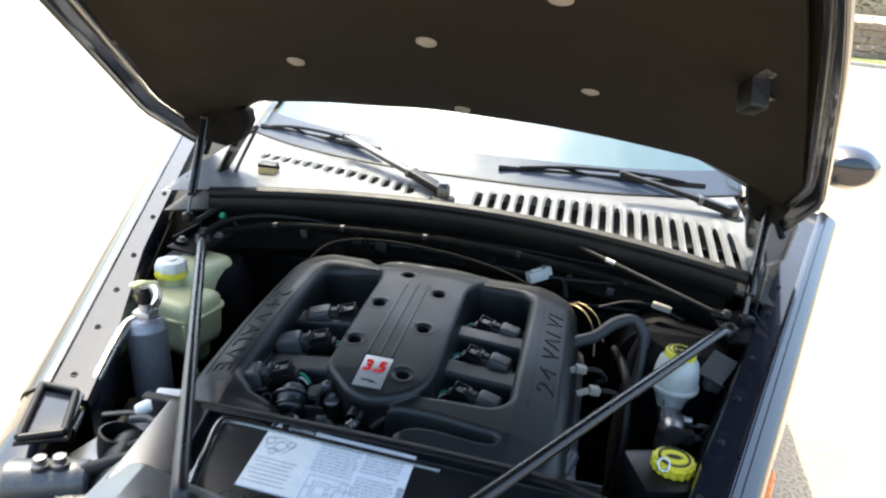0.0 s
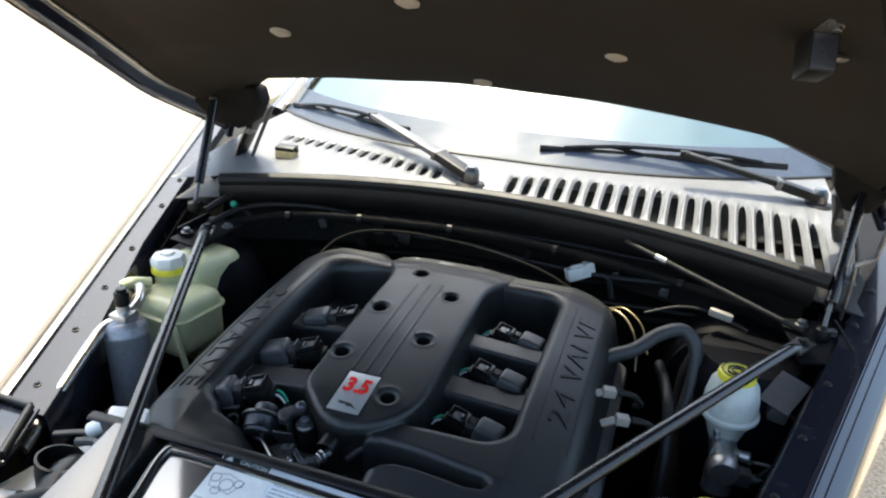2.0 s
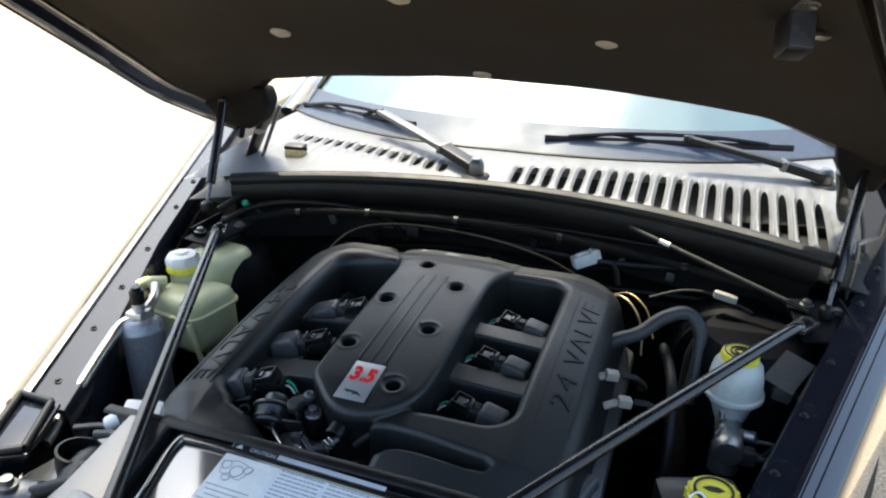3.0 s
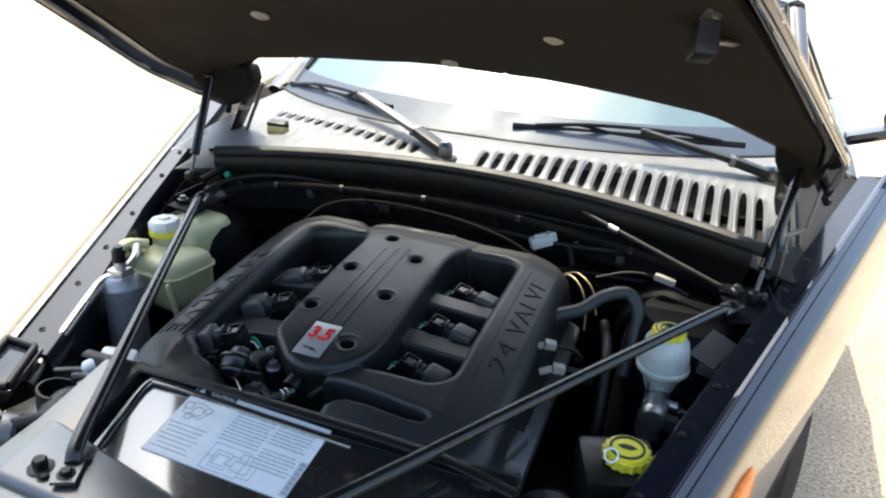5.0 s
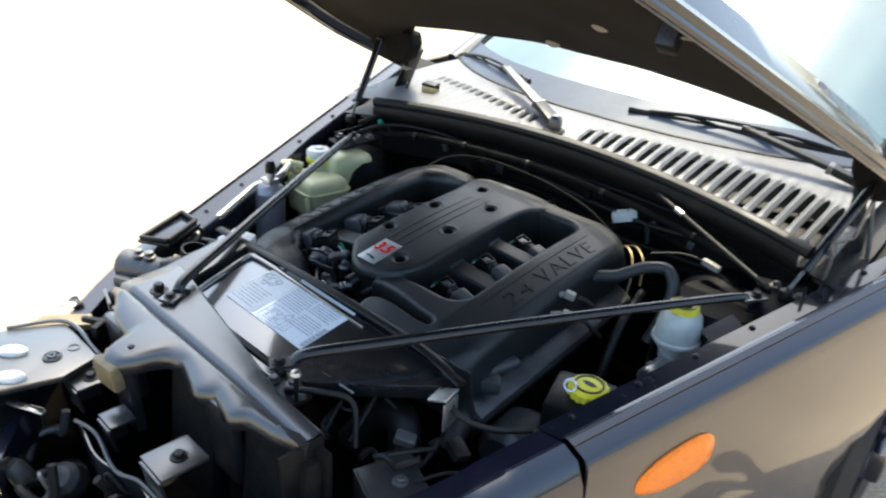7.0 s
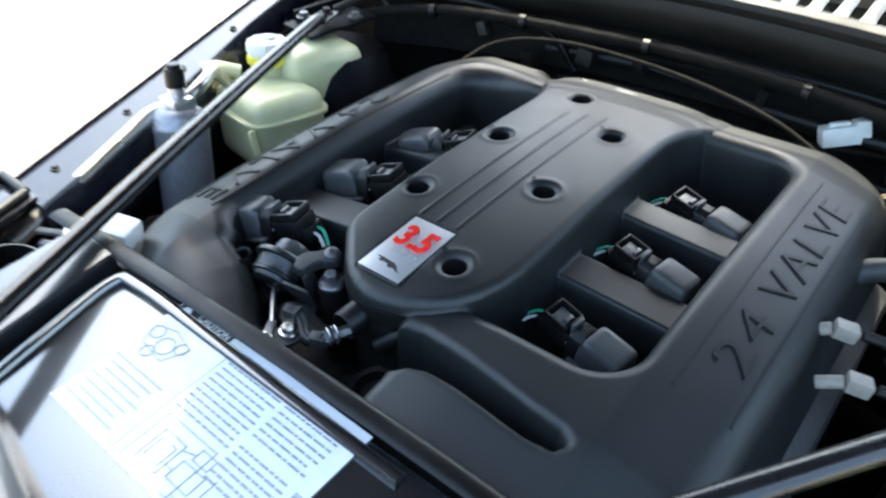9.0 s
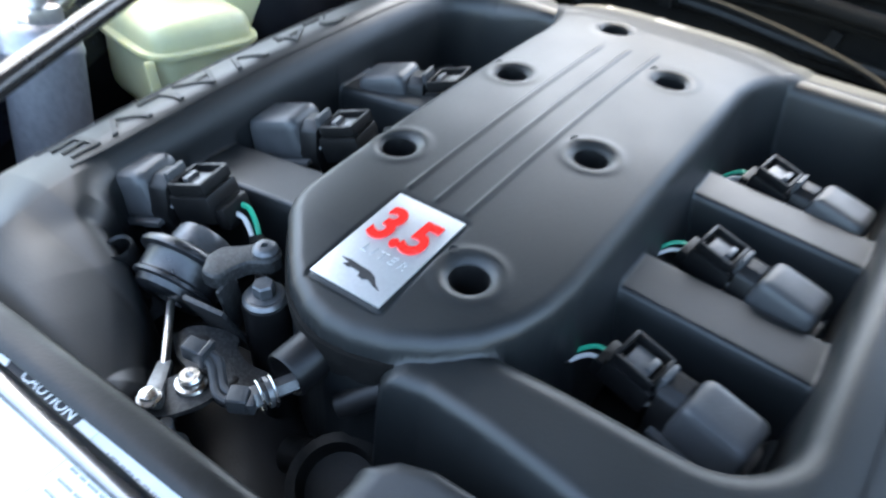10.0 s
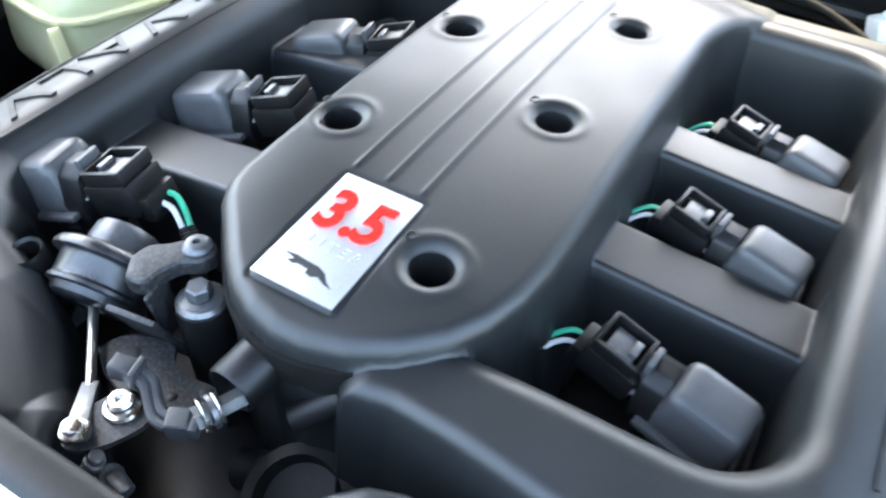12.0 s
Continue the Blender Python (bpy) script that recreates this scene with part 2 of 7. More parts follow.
def lathe(profile, m=None, seg=32, closed=True):
    """Turn a list of (radius, height) about z."""
    bm = bmesh.new()
    rings = []
    for r, z in profile:
        if r < 1e-6:
            rings.append([bm.verts.new((0, 0, z))])
        else:
            rings.append([bm.verts.new((r * math.cos(2 * math.pi * k / seg), r * math.sin(2 * math.pi * k / seg), z)) for k in range(seg)])
    for a, b in zip(rings, rings[1:]):
        for k in range(seg):
            j = (k + 1) % seg
            if len(a) == 1 and len(b) > 1:
                bm.faces.new((a[0], b[j], b[k]))
            elif len(b) == 1 and len(a) > 1:
                bm.faces.new((a[k], a[j], b[0]))
            elif len(a) > 1:
                bm.faces.new((a[k], a[j], b[j], b[k]))
    bmesh.ops.recalc_face_normals(bm, faces=bm.faces[:])
    if m is not None:
        bmesh.ops.transform(bm, matrix=m, verts=bm.verts)
    return bm


def rod_m(a, b):
    """A pose with z along a to b, at a."""
    a, b = Vector(a), Vector(b)
    q = (b - a).to_track_quat('Z', 'Y')
    return Matrix.Translation(a) @ q.to_matrix().to_4x4()


def rod(a, b, r, r2=None, seg=20, cap=0.15):
    n = (Vector(b) - Vector(a)).length
    r2 = r if r2 is None else r2
    c = min(cap * r, n * 0.3)
    return lathe([(0, 0), (r - c, 0), (r, c), (r2, n - c), (r2 - c, n), (0, n)], rod_m(a, b), seg)


def spline(points, per=8):
    pts = [Vector(p) for p in points]
    if len(pts) < 3:
        return pts
    out = []
    ext = [pts[0] * 2 - pts[1]] + pts + [pts[-1] * 2 - pts[-2]]
    for i in range(1, len(ext) - 2):
        p0, p1, p2, p3 = ext[i - 1:i + 3]
        for k in range(per):
            t = k / per
            out.append(0.5 * ((2 * p1) + (p2 - p0) * t + (2 * p0 - 5 * p1 + 4 * p2 - p3) * t * t + (3 * p1 - p0 - 3 * p2 + p3) * t ** 3))
    out.append(pts[-1])
    return out


def tube(points, r, seg=12, per=8, ribs=0.0, flat=1.0):
    """A hose or wire along a smooth line. ribs: depth of corrugation. flat: squash of the second axis."""
    pts = spline(points, per)
    bm = bmesh.new()
    rings = []
    up = Vector((0, 0, 1))
    for i, p in enumerate(pts):
        d = (pts[min(i + 1, len(pts) - 1)] - pts[max(i - 1, 0)]).normalized()
        x = d.cross(up)
        if x.length < 1e-3:
            x = d.cross(Vector((1, 0, 0)))
        x.normalize()
        y = x.cross(d).normalized()
        rr = r - (ribs if i % 2 else 0)
        rings.append([bm.verts.new(p + rr * (math.cos(2 * math.pi * k / seg) * x + flat * math.sin(2 * math.pi * k / seg) * y)) for k in range(seg)])
    for a, b in zip(rings, rings[1:]):
        for k in range(seg):
            j = (k + 1) % seg
            bm.faces.new((a[k], a[j], b[j], b[k]))
    bm.faces.new(rings[0][::-1])
    bm.faces.new(rings[-1])
    bmesh.ops.recalc_face_normals(bm, faces=bm.faces[:])
    return bm


def prism(outline, z0, z1, m=None, bevel=0.0, seg=2):
    bm = bmesh.new()
    lo = [bm.verts.new((x, y, z0)) for x, y in outline]
    hi = [bm.verts.new((x, y, z1)) for x, y in outline]
    n = len(outline)
    bm.faces.new(lo[::-1])
    bm.faces.new(hi)
    for k in range(n):
        j = (k + 1) % n
        bm.faces.new((lo[k], lo[j], hi[j], hi[k]))
    bmesh.ops.recalc_face_normals(bm, faces=bm.faces[:])
    if bevel:
        top = [e for e in bm.edges if e.is_manifold and e.calc_face_angle(0) > 0.6]
        bmesh.ops.bevel(bm, geom=top, offset=bevel, segments=seg, profile=0.6, affect='EDGES')
    if m is not None:
        bmesh.ops.transform(bm, matrix=m, verts=bm.verts)
    return bm


def sheet(fn, us, vs, thick=0.0, down=Vector((0, 0, -1))):
    """A curved panel from fn(u, v) over two lists, with thickness along down."""
    bm = bmesh.new()
    top = [[bm.verts.new(Vector(fn(u, v))) for v in vs] for u in us]
    nu, nv = len(us), len(vs)
    for i in range(nu - 1):
        for j in range(nv - 1):
            bm.faces.new((top[i][j], top[i + 1][j], top[i + 1][j + 1], top[i][j + 1]))
    if thick:
        low = [[bm.verts.new(v.co + down * thick) for v in row] for row in top]
        for i in range(nu - 1):
            for j in range(nv - 1):
                bm.faces.new((low[i][j], low[i][j + 1], low[i + 1][j + 1], low[i + 1][j]))
        for i in range(nu - 1):
            bm.faces.new((top[i][0], low[i][0], low[i + 1][0], top[i + 1][0]))
            bm.faces.new((top[i][-1], top[i + 1][-1], low[i + 1][-1], low[i][-1]))
        for j in range(nv - 1):
            bm.faces.new((top[0][j], top[0][j + 1], low[0][j + 1], low[0][j]))
            bm.faces.new((top[-1][j], low[-1][j], low[-1][j + 1], top[-1][j + 1]))
    bmesh.ops.recalc_face_normals(bm, faces=bm.faces[:])
    return bm


def span(a, b, n):
    return [a + (b - a) * k / (n - 1) for k in range(n)]


def lettering(body, size, depth, m, bold=0.0, shear=0.0, spacing=1.0):
    cu = bpy.data.curves.new("lettering", 'FONT')
    cu.body, cu.size, cu.extrude, cu.offset, cu.shear, cu.space_character = body, size, depth, bold, shear, spacing
    cu.align_x, cu.align_y = 'CENTER', 'CENTER'
    cu.resolution_u = 4
    tmp = bpy.data.objects.new("lettering", cu)
    scene.collection.objects.link(tmp)
    dg = bpy.context.evaluated_depsgraph_get()
    me = bpy.data.meshes.new_from_object(tmp.evaluated_get(dg))
    bm = bmesh.new()
    bm.from_mesh(me)
    bpy.data.objects.remove(tmp)
    bpy.data.curves.remove(cu)
    bpy.data.meshes.remove(me)
    bmesh.ops.transform(bm, matrix=m, verts=bm.verts)
    return bm


def hex_bolt(p, n, r, h=None, washer=1.0):
    h = h or r * 0.8
    m = rod_m(p, Vector(p) + Vector(n))
    a = lathe([(0, 0), (r * 1.55 * washer, 0), (r * 1.55 * washer, r * 0.25), (r * 1.1, r * 0.35), (r * 1.0, r * 0.36)], m, 20)
    b = lathe([(r, r * 0.3), (r, h + r * 0.2), (r * 0.85, h + r * 0.35), (0, h + r * 0.35)], m, 6)
    return merge(a, b)


XC = -0.04


def fz(y):
    """Height of the fender's top line."""
    return 0.80 + 0.17 * (y - 0.9)


def hw_in(y):
    return 0.53 + 0.335 * (y - 0.88)


# ---- ground ----
def build_ground():
    n = 60
    bm = bmesh.new()
    rs = [0, 1.5, 3, 5, 8, 12, 20, 40, 90, 200, 500, 1500]
    rings = []
    for r in rs:
        if r == 0:
            rings.append([bm.verts.new((0, 1, 0))])
        else:
            rings.append([bm.verts.new((r * math.cos(2 * math.pi * k / n), 1 + r * math.sin(2 * math.pi * k / n), 0)) for k in range(n)])
    for a, b in zip(rings, rings[1:]):
        for k in range(n):
            j = (k + 1) % n
            if len(a) == 1:
                bm.faces.new((a[0], b[k], b[j]))
            else:
                bm.faces.new((a[k], b[k], b[j], a[j]))
    single("ground", bm, ASPHALT, "pale sunlit worn asphalt car park ground", "ground", kind="structure", smooth=0)


build_ground()


# ---- car body ----
car = thing("car", (XC, 2.2, 0), "glossy black navy saloon car with its bonnet open, parked on asphalt", "car")
SIDES = (("right", -1), ("left", 1))


def cx(side, hw):
    return XC + side * hw


def build_fender(side):
    ys = span(0.90, 2.04, 26)

    def shape(y, k):
        h, z = hw_in(y), fz(y)
        e = 0.028 * min(1.0, max(0.0, (1.36 - y) / 0.3)) * (side < 0)
        q = 0.002 * (side > 0)
        rows = [(h - 0.055 - e, z - 0.10), (h - 0.050 - e, z - 0.016 - q), (h - 0.046 - e, z - 0.010 - q), (h - 0.001, z - 0.008), (h + 0.004, z - 0.003), (h + 0.011, z - 0.001),
                (h + 0.0215, z - 0.0062), (h + 0.0225, z - 0.0092), (h + 0.0240, z - 0.0080), (h + 0.042, z - 0.018), (h + 0.0475, z - 0.0225), (h + 0.0510, z - 0.028), (h + 0.0535, z - 0.036), (h + 0.0550, z - 0.055), (h + 0.058, z - 0.11),
                (h + 0.060, z - 0.20), (h + 0.058, z - 0.30), (h + 0.046, z - 0.40), (h + 0.035, z - 0.50), (h + 0.030, z - 0.56)]
        w, zz = rows[k]
        arch = 0.0
        d = abs(y - 2.0)
        if d < 0.37:
            arch = 0.33 + math.sqrt(0.37 ** 2 - d * d)
        return (cx(side, w), y, max(zz, arch))
    fen = part("fender", sheet(lambda y, k: shape(y, k), ys, range(4, 20), 0.004, Vector((-side, 0, 0))), PAINT, car)
    part("bolt_flange", sheet(lambda y, k: shape(y, k), ys, range(5), 0.003, Vector((-side * 0.5, 0, -1))), FLANGE, fen, "dark navy flange along the bay's edge")
    bolts = [0.95, 1.08, 1.2, 1.33, 1.5, 1.62]
    for y in bolts:
        part("fender_bolt", hex_bolt((cx(side, hw_in(y) - 0.032), y, fz(y) - 0.009 - 0.002 * (side > 0)), (0, 0, 1), 0.0042), PLASTIC, fen)
    # inner wing, a wall down into the bay
    inner = sheet(lambda y, k: (cx(side, hw_in(y) - 0.055 - 0.02 * k), y, fz(y) - 0.06 - 0.11 * k), span(0.50, 2.0, 12), range(6), 0.004, Vector((-side, 0, 0)))
    part("inner_wing", inner, PAINT_BAY, car, "dusty black inner wing panel")
    # strut tower
    part("strut_tower", lathe([(0.13, -0.45), (0.115, -0.10), (0.10, -0.05), (0.085, -0.03), (0.0, -0.03)], Matrix.Translation((cx(side, 0.55), 1.45, 0.86)), 28), PAINT_BAY, car)
    return fen


fenders = {s: build_fender(k) for s, k in SIDES}


def build_marker():
    a, b = Vector((0.588, 1.000, 0.687)), Vector((0.643, 1.165, 0.717))
    mid = (a + b) / 2
    d = (b - a)
    side = Vector((d.y, -d.x, 0)).normalized()
    up = side.cross(d).normalized()
    up = -up if up.z < 0 else up
    bm = bmesh.new()
    L = d.length / 2
    n = 28
    rings = []
    for h, k in ((0.0, 1.0), (0.006, 1.0), (0.010, 0.92), (0.012, 0.7)):
        ring = []
        for i in range(n):
            t = 2 * math.pi * i / n
            x = L * k * math.copysign(abs(math.cos(t)) ** 0.75, math.cos(t))
            z = 0.041 * k * math.copysign(abs(math.sin(t)) ** 0.85, math.sin(t)) * (1.0 + 0.25 * math.cos(t))
            ring.append(bm.verts.new(mid + d.normalized() * x + up * z + side * (h - 0.004)))
        rings.append(ring)
    for p, q in zip(rings, rings[1:]):
        for i in range(n):
            j = (i + 1) % n
            bm.faces.new((p[i], p[j], q[j], q[i]))
    bm.faces.new(rings[-1])
    bmesh.ops.recalc_face_normals(bm, faces=bm.faces[:])
    part("side_marker", bm, ORANGE, car, "orange oval side marker lamp")


build_marker()


def build_nose():
    """Bumper corners ahead of the fenders, and the bumper's face."""
    for side in (-1, 1):
        def shape(t, k):
            y = 0.892 - 0.62 * t
            q = max(0.0, (0.79 - y) / 0.62)
            h = hw_in(max(y, 0.79)) - 0.16 * q - 0.36 * q * q
            z = fz(y) - 0.04 * q
            rows = [(h - 0.035, z - 0.05), (h - 0.030, z - 0.006), (h + 0.012, z - 0.003), (h + 0.04, z - 0.02), (h + 0.056, z - 0.06),
                    (h + 0.07, z - 0.14), (h + 0.075, z - 0.25), (h + 0.06, z - 0.40), (h + 0.04, z - 0.52)]
            w, zz = rows[k]
            return (cx(side, w), y, zz)
        part("bumper_corner", sheet(shape, span(0, 0.94, 18), range(9), 0.004, Vector((-side, 0, 0))), PAINT, car)
    w = hw_in(0.79) - 0.26
    bm = sheet(lambda x, k: (XC + x, 0.13 + 0.12 * (x / 0.5) ** 2 - 0.03 * math.sin(k * 0.8), 0.22 + 0.085 * k), span(-w - 0.06, w + 0.06, 20), range(6), 0.006, Vector((0, 1, 0)))
    part("bumper", bm, PAINT, car)


build_nose()


# bay floor, firewall and the dark of the engine's sides
part("bay_floor", prism([(XC - 0.30, 0.16), (XC + 0.30, 0.16), (XC + 0.44, 0.40), (XC + 0.50, 0.85), (XC + 0.72, 1.60), (XC + 0.72, 1.90), (XC - 0.72, 1.90), (XC - 0.72, 1.60), (XC - 0.50, 0.85), (XC - 0.44, 0.40)], 0.29, 0.31), BULKHEAD, car)
part("front_wall", box((0.76, 0.02, 0.30), Matrix.Translation((XC, 0.32, 0.42))), PLASTIC, car)


def build_firewall():
    bm = sheet(lambda x, k: (x, 1.80 - 0.012 * k + 0.02 * math.sin(x * 9 + k), 0.32 + 0.078 * k), span(-0.74, 0.66, 24), range(9), 0.01, Vector((0, 1, 0)))
    part("firewall", bm, BULKHEAD, car, "dusty black firewall")


build_firewall()


for s in (-1, 1):
    part("scuttle_side", sheet(lambda y, t: (cx(s, 0.64 + (hw_in(y) - 0.045 - 0.64) * t), y, fz(y) - 0.030 - 0.02 * (1 - t)), span(1.60, 2.06, 8), span(0, 1, 4), 0.004), PAINT_BAY, car, "dark panel between cowl and wing")


# ---- cowl, windscreen and wipers ----
def front_y(x):
    return 1.655 - 0.10 * ((x - XC) / 0.65) ** 2


def front_z(x):
    return 0.982 - 0.028 * ((x - XC) / 0.65) ** 2


def glass_y(x):
    return 1.812 + 0.42 * abs((x - XC) / 0.78) ** 2.4 * 0.8


def glass_z(x):
    return 1.012 - 0.015 * ((x - XC) / 0.7) ** 2


def cowl_at(x, t):
    y0, y1, z0, z1 = front_y(x), glass_y(x), front_z(x), glass_z(x)
    y = y0 + (y1 - y0) * t
    return Vector((x, y, z0 + (z1 - z0) * (1 - (1 - t) ** 1.7)))


SLOT_PITCH = 0.0335
SLOTS = [XC + 0.045 + SLOT_PITCH * k for k in range(19)] + [XC - 0.125 - SLOT_PITCH * k for k in range(14)]


def slot_range(x):
    y0, y1 = front_y(x), glass_y(x)
    far = min(1.0, max(0.0, abs(x - XC) / 0.6))
    if x < XC:
        mid = 1.70 + 0.29 * max(0.0, abs(x - XC) - 0.14)
        return (mid - 0.020 - y0) / (y1 - y0), (mid + 0.020 - y0) / (y1 - y0)
    a = (0.012 - 0.009 * min(1.0, max(0.0, (x - 0.25) / 0.15))) / (y1 - y0)
    return a, min(0.92, a + (0.055 + 0.15 * far) / (y1 - y0))


def build_cowl():
    """The panel's slots are capsules with rolled edges between flat ribs."""
    global cowl
    xs = [-0.745]
    for q in sorted(SLOTS):
        xs += [q - 0.0138, q - 0.0108, q - 0.0078, q + 0.0078, q + 0.0108, q + 0.0138, q + SLOT_PITCH / 2]
    xs = sorted(set(xs + [0.63, 0.645, 0.66] + span(-0.745, min(SLOTS) - 0.02, 8) + span(XC - 0.10, XC + 0.02, 5)))
    bm = bmesh.new()
    cols = []
    for x in xs:
        near = min(SLOTS, key=lambda q: abs(q - x))
        a, b = slot_range(near)
        grid = [0, a * 0.6] + [a + (b - a) * k for k in (0, 0.05, 0.13, 0.3, 0.5, 0.7, 0.87, 0.95, 1)] + span(b + (1 - b) * 0.15, 1, 5)
        col = []
        for j, t in enumerate(grid):
            d = x - near
            k = j - 2
            xx, dz = x, 0.0
            if 0 <= k <= 8 and abs(d) < SLOT_PITCH * 0.45:
                wide = (0.30, 0.72, 0.95, 1, 1, 1, 0.95, 0.72, 0.30)[k]
                xx = near + d * (wide if abs(d) < 0.009 else 0.5 + 0.5 * wide)
                deep = 1.0 + 0.9 * min(1.0, max(0.0, (x - 0.15) / 0.25))
                dz = deep * (-0.005 if abs(d) < 0.009 else (-0.0008 if abs(d) < 0.012 else 0.0012))
                dz *= (0.5, 0.8, 1, 1, 1, 1, 1, 0.8, 0.5)[k]
            p = cowl_at(xx, t)
            p.z += dz
            col.append(bm.verts.new(p))
        cols.append((x, near, col))
    for (x0, n0, c0), (x1, n1, c1) in zip(cols, cols[1:]):
        hole = n0 == n1 and abs((x0 + x1) / 2 - n0) < 0.004 and (x1 - x0) > 0.012
        for j in range(15):
            if hole and 2 <= j <= 9:
                continue
            bm.faces.new((c0[j], c1[j], c1[j + 1], c0[j + 1]))
    # thickness: an extruded copy below
    geom = bmesh.ops.solidify(bm, geom=bm.faces[:], thickness=0.006)
    bmesh.ops.recalc_face_normals(bm, faces=bm.faces[:])
    cowl = part("cowl_panel", bm, COWL, car, "sun-bleached grey cowl panel with a row of air slots", smooth=50)
    # a dark tray under the slots
    tray = sheet(lambda x, t: cowl_at(x, t) - Vector((0, 0, 0.05)), span(-0.74, 0.70, 24), [0.0, 0.5, 1.0], 0.004)
    part("tray", tray, RUBBER, cowl, "black drain tray under the slots")
    # pivot bosses
    for p, r in (((-0.08, 1.677, 0.985), 0.026), ((0.625, 1.864, 0.985), 0.026)):
        part("pivot_boss", lathe([(r * 1.25, -0.03), (r * 1.2, 0.004), (r, 0.008), (r * 0.5, 0.008), (r * 0.5, 0.0)], Matrix.Translation(p), 24), RUBBER, cowl)
    return cowl


build_cowl()


def build_seal():
    pts = [(x, front_y(x) - 0.009, front_z(x) - 0.006) for x in span(-0.63, 0.62, 15)]
    seal = thing("cowl_seal", (XC, 1.63, 0.95), "black rubber weather seal along the cowl's front edge", "seal")
    part("bulb", tube(pts, 0.016, 10, 3, flat=0.9), RUBBER, seal)
    part("channel", sheet(lambda x, k: (x, front_y(x) - 0.016 + 0.004 * k * (k - 2), front_z(x) - 0.016 - 0.015 * k), span(-0.63, 0.60, 18), range(5), 0.006, Vector((0, 1, 0))), RUBBER, seal)
    part("gutter", sheet(lambda x, k: (x, front_y(x) + 0.045 - 0.004 * k, front_z(x) - 0.075 - 0.030 * k), span(-0.64, 0.60, 18), range(4), 0.006, Vector((0, 1, 0))), BULKHEAD, seal)


build_seal()


def glass_at(x, s):
    """s: distance up the glass in metres."""
    y, z = glass_y(x), glass_z(x)
    bow = 0.06 * s * ((x - XC) / 0.7) ** 2
    return Vector((XC + (x - XC) * (1 - 0.11 * s), y + s * 0.875 + bow, z + s * 0.485 - 0.03 * s * s))


def glass_top(x):
    """How far up the glass its upper edge lies."""
    return 0.78 - 0.14 * abs((x - XC) / 0.74) ** 3


part("windscreen", sheet(lambda x, k: glass_at(x, k * glass_top(x)), span(-0.76, 0.70, 40), span(0, 1, 14)), GLASS, car, "clear windscreen glass reflecting the sky", smooth=60).visible_shadow = False
# matte band laid just above the glass, coloured like reflected sky
part("frit_band", sheet(lambda x, s: glass_at(x, s) + Vector((0, 0, 0.0025)), span(-0.76, 0.70, 40), [0, 0.04, 0.075, 0.098]), FRIT, car, "matte band along the windscreen's foot, sky reflection in its colour")
# added sheet under the glass that makes it look bright with sky
part("sky_sheet", sheet(lambda x, k: glass_at(x, 0.08 + k * (glass_top(x) - 0.09)) - Vector((0, -0.008, 0.016)) + Vector((0, 0, 0.002 * math.sin(x * 40))), span(-0.742, 0.682, 80), span(0, 1, 8), 0.004), SKYSHEET, car, "pale blue sheet added behind the windscreen in place of sky reflection")
part("screen_seal", tube([glass_at(x, -0.006) + Vector((0, 0, 0.002)) for x in span(-0.77, 0.71, 20)], 0.006, 8, 2), RUBBER, car)


def build_wiper(pivot, joint, tip0, tip1, group="wipers"):
    pv, jo = Vector(pivot), Vector(joint)
    w = thing("wiper", pivot, "black windscreen wiper with a grey arm, parked on the glass", "wiper", group)
    d = (jo - pv).normalized()
    part("pivot_cap", lathe([(0.017, -0.01), (0.0175, 0.010), (0.0155, 0.020), (0.010, 0.027), (0.0, 0.029)], Matrix.Translation(pv + Vector((0, 0, 0.004))), 24), GLOSS, w, "round glossy black pivot cap")
    h1 = pv + (jo - pv) * 0.32
    m = rod_m(pv + Vector((0, 0, 0.010)), h1 + Vector((0, 0, 0.012)))
    n = (h1 - pv).length
    part("arm_head", box((0.034, 0.020, n), m @ Matrix.Translation((0, 0, n / 2)), 0.005), PLASTIC, w)
    m2 = rod_m(h1 + Vector((0, 0, 0.013)), jo + Vector((0, 0, 0.010)))
    n2 = (jo - h1).length
    part("clasp", box((0.037, 0.022, 0.012), m @ Matrix.Translation((0, 0, n - 0.004)), 0.003), DULL, w, "pale metal clasp")
    part("arm", box((0.032, 0.014, n2), m2 @ Matrix.Translation((0, 0, n2 / 2)), 0.005, taper=0.75), ARMGREY if pivot[0] < 0 else RUBBER, w, "dark metal arm")
    a, b = Vector(tip0), Vector(tip1)
    blade = part("blade", tube([a, a.lerp(b, 0.5), b], 0.006, 6, 6, flat=1.4), RUBBER, w, "black rubber blade")
    up = Vector((0, -0.012, 0.022))
    part("bow", tube([a.lerp(b, 0.10) + up * 0.3, a.lerp(b, 0.3) + up * 0.85, a.lerp(b, 0.5) + up, a.lerp(b, 0.7) + up * 0.85, a.lerp(b, 0.90) + up * 0.3], 0.005, 6, 6), PLASTIC, w)
    for k in (0.28, 0.72):
        part("yoke", tube([a.lerp(b, k - 0.14) + up * 0.15, a.lerp(b, k) + up * 0.8, a.lerp(b, k + 0.14) + up * 0.15], 0.0045, 6, 5), PLASTIC, w)
    part("clip", box((0.020, 0.014, 0.016), Matrix.Translation(jo + Vector((0, 0, 0.008))), 0.003), PLASTIC, w)


build_wiper((-0.08, 1.677, 0.996), (-0.385, 1.850, 1.060), (-0.73, 2.08, 1.015), (-0.29, 1.845, 1.045))
build_wiper((0.625, 1.864, 0.993), (0.345, 1.830, 1.062), (0.03, 1.848, 1.040), (0.565, 1.97, 1.035))


# ---- bonnet ----
HOOD_X = -0.022


def hood_under(x, y):
    return 1.336 + (1.303 - y) * 0.443 - 0.055 * ((x + 0.045) / 0.65) ** 2


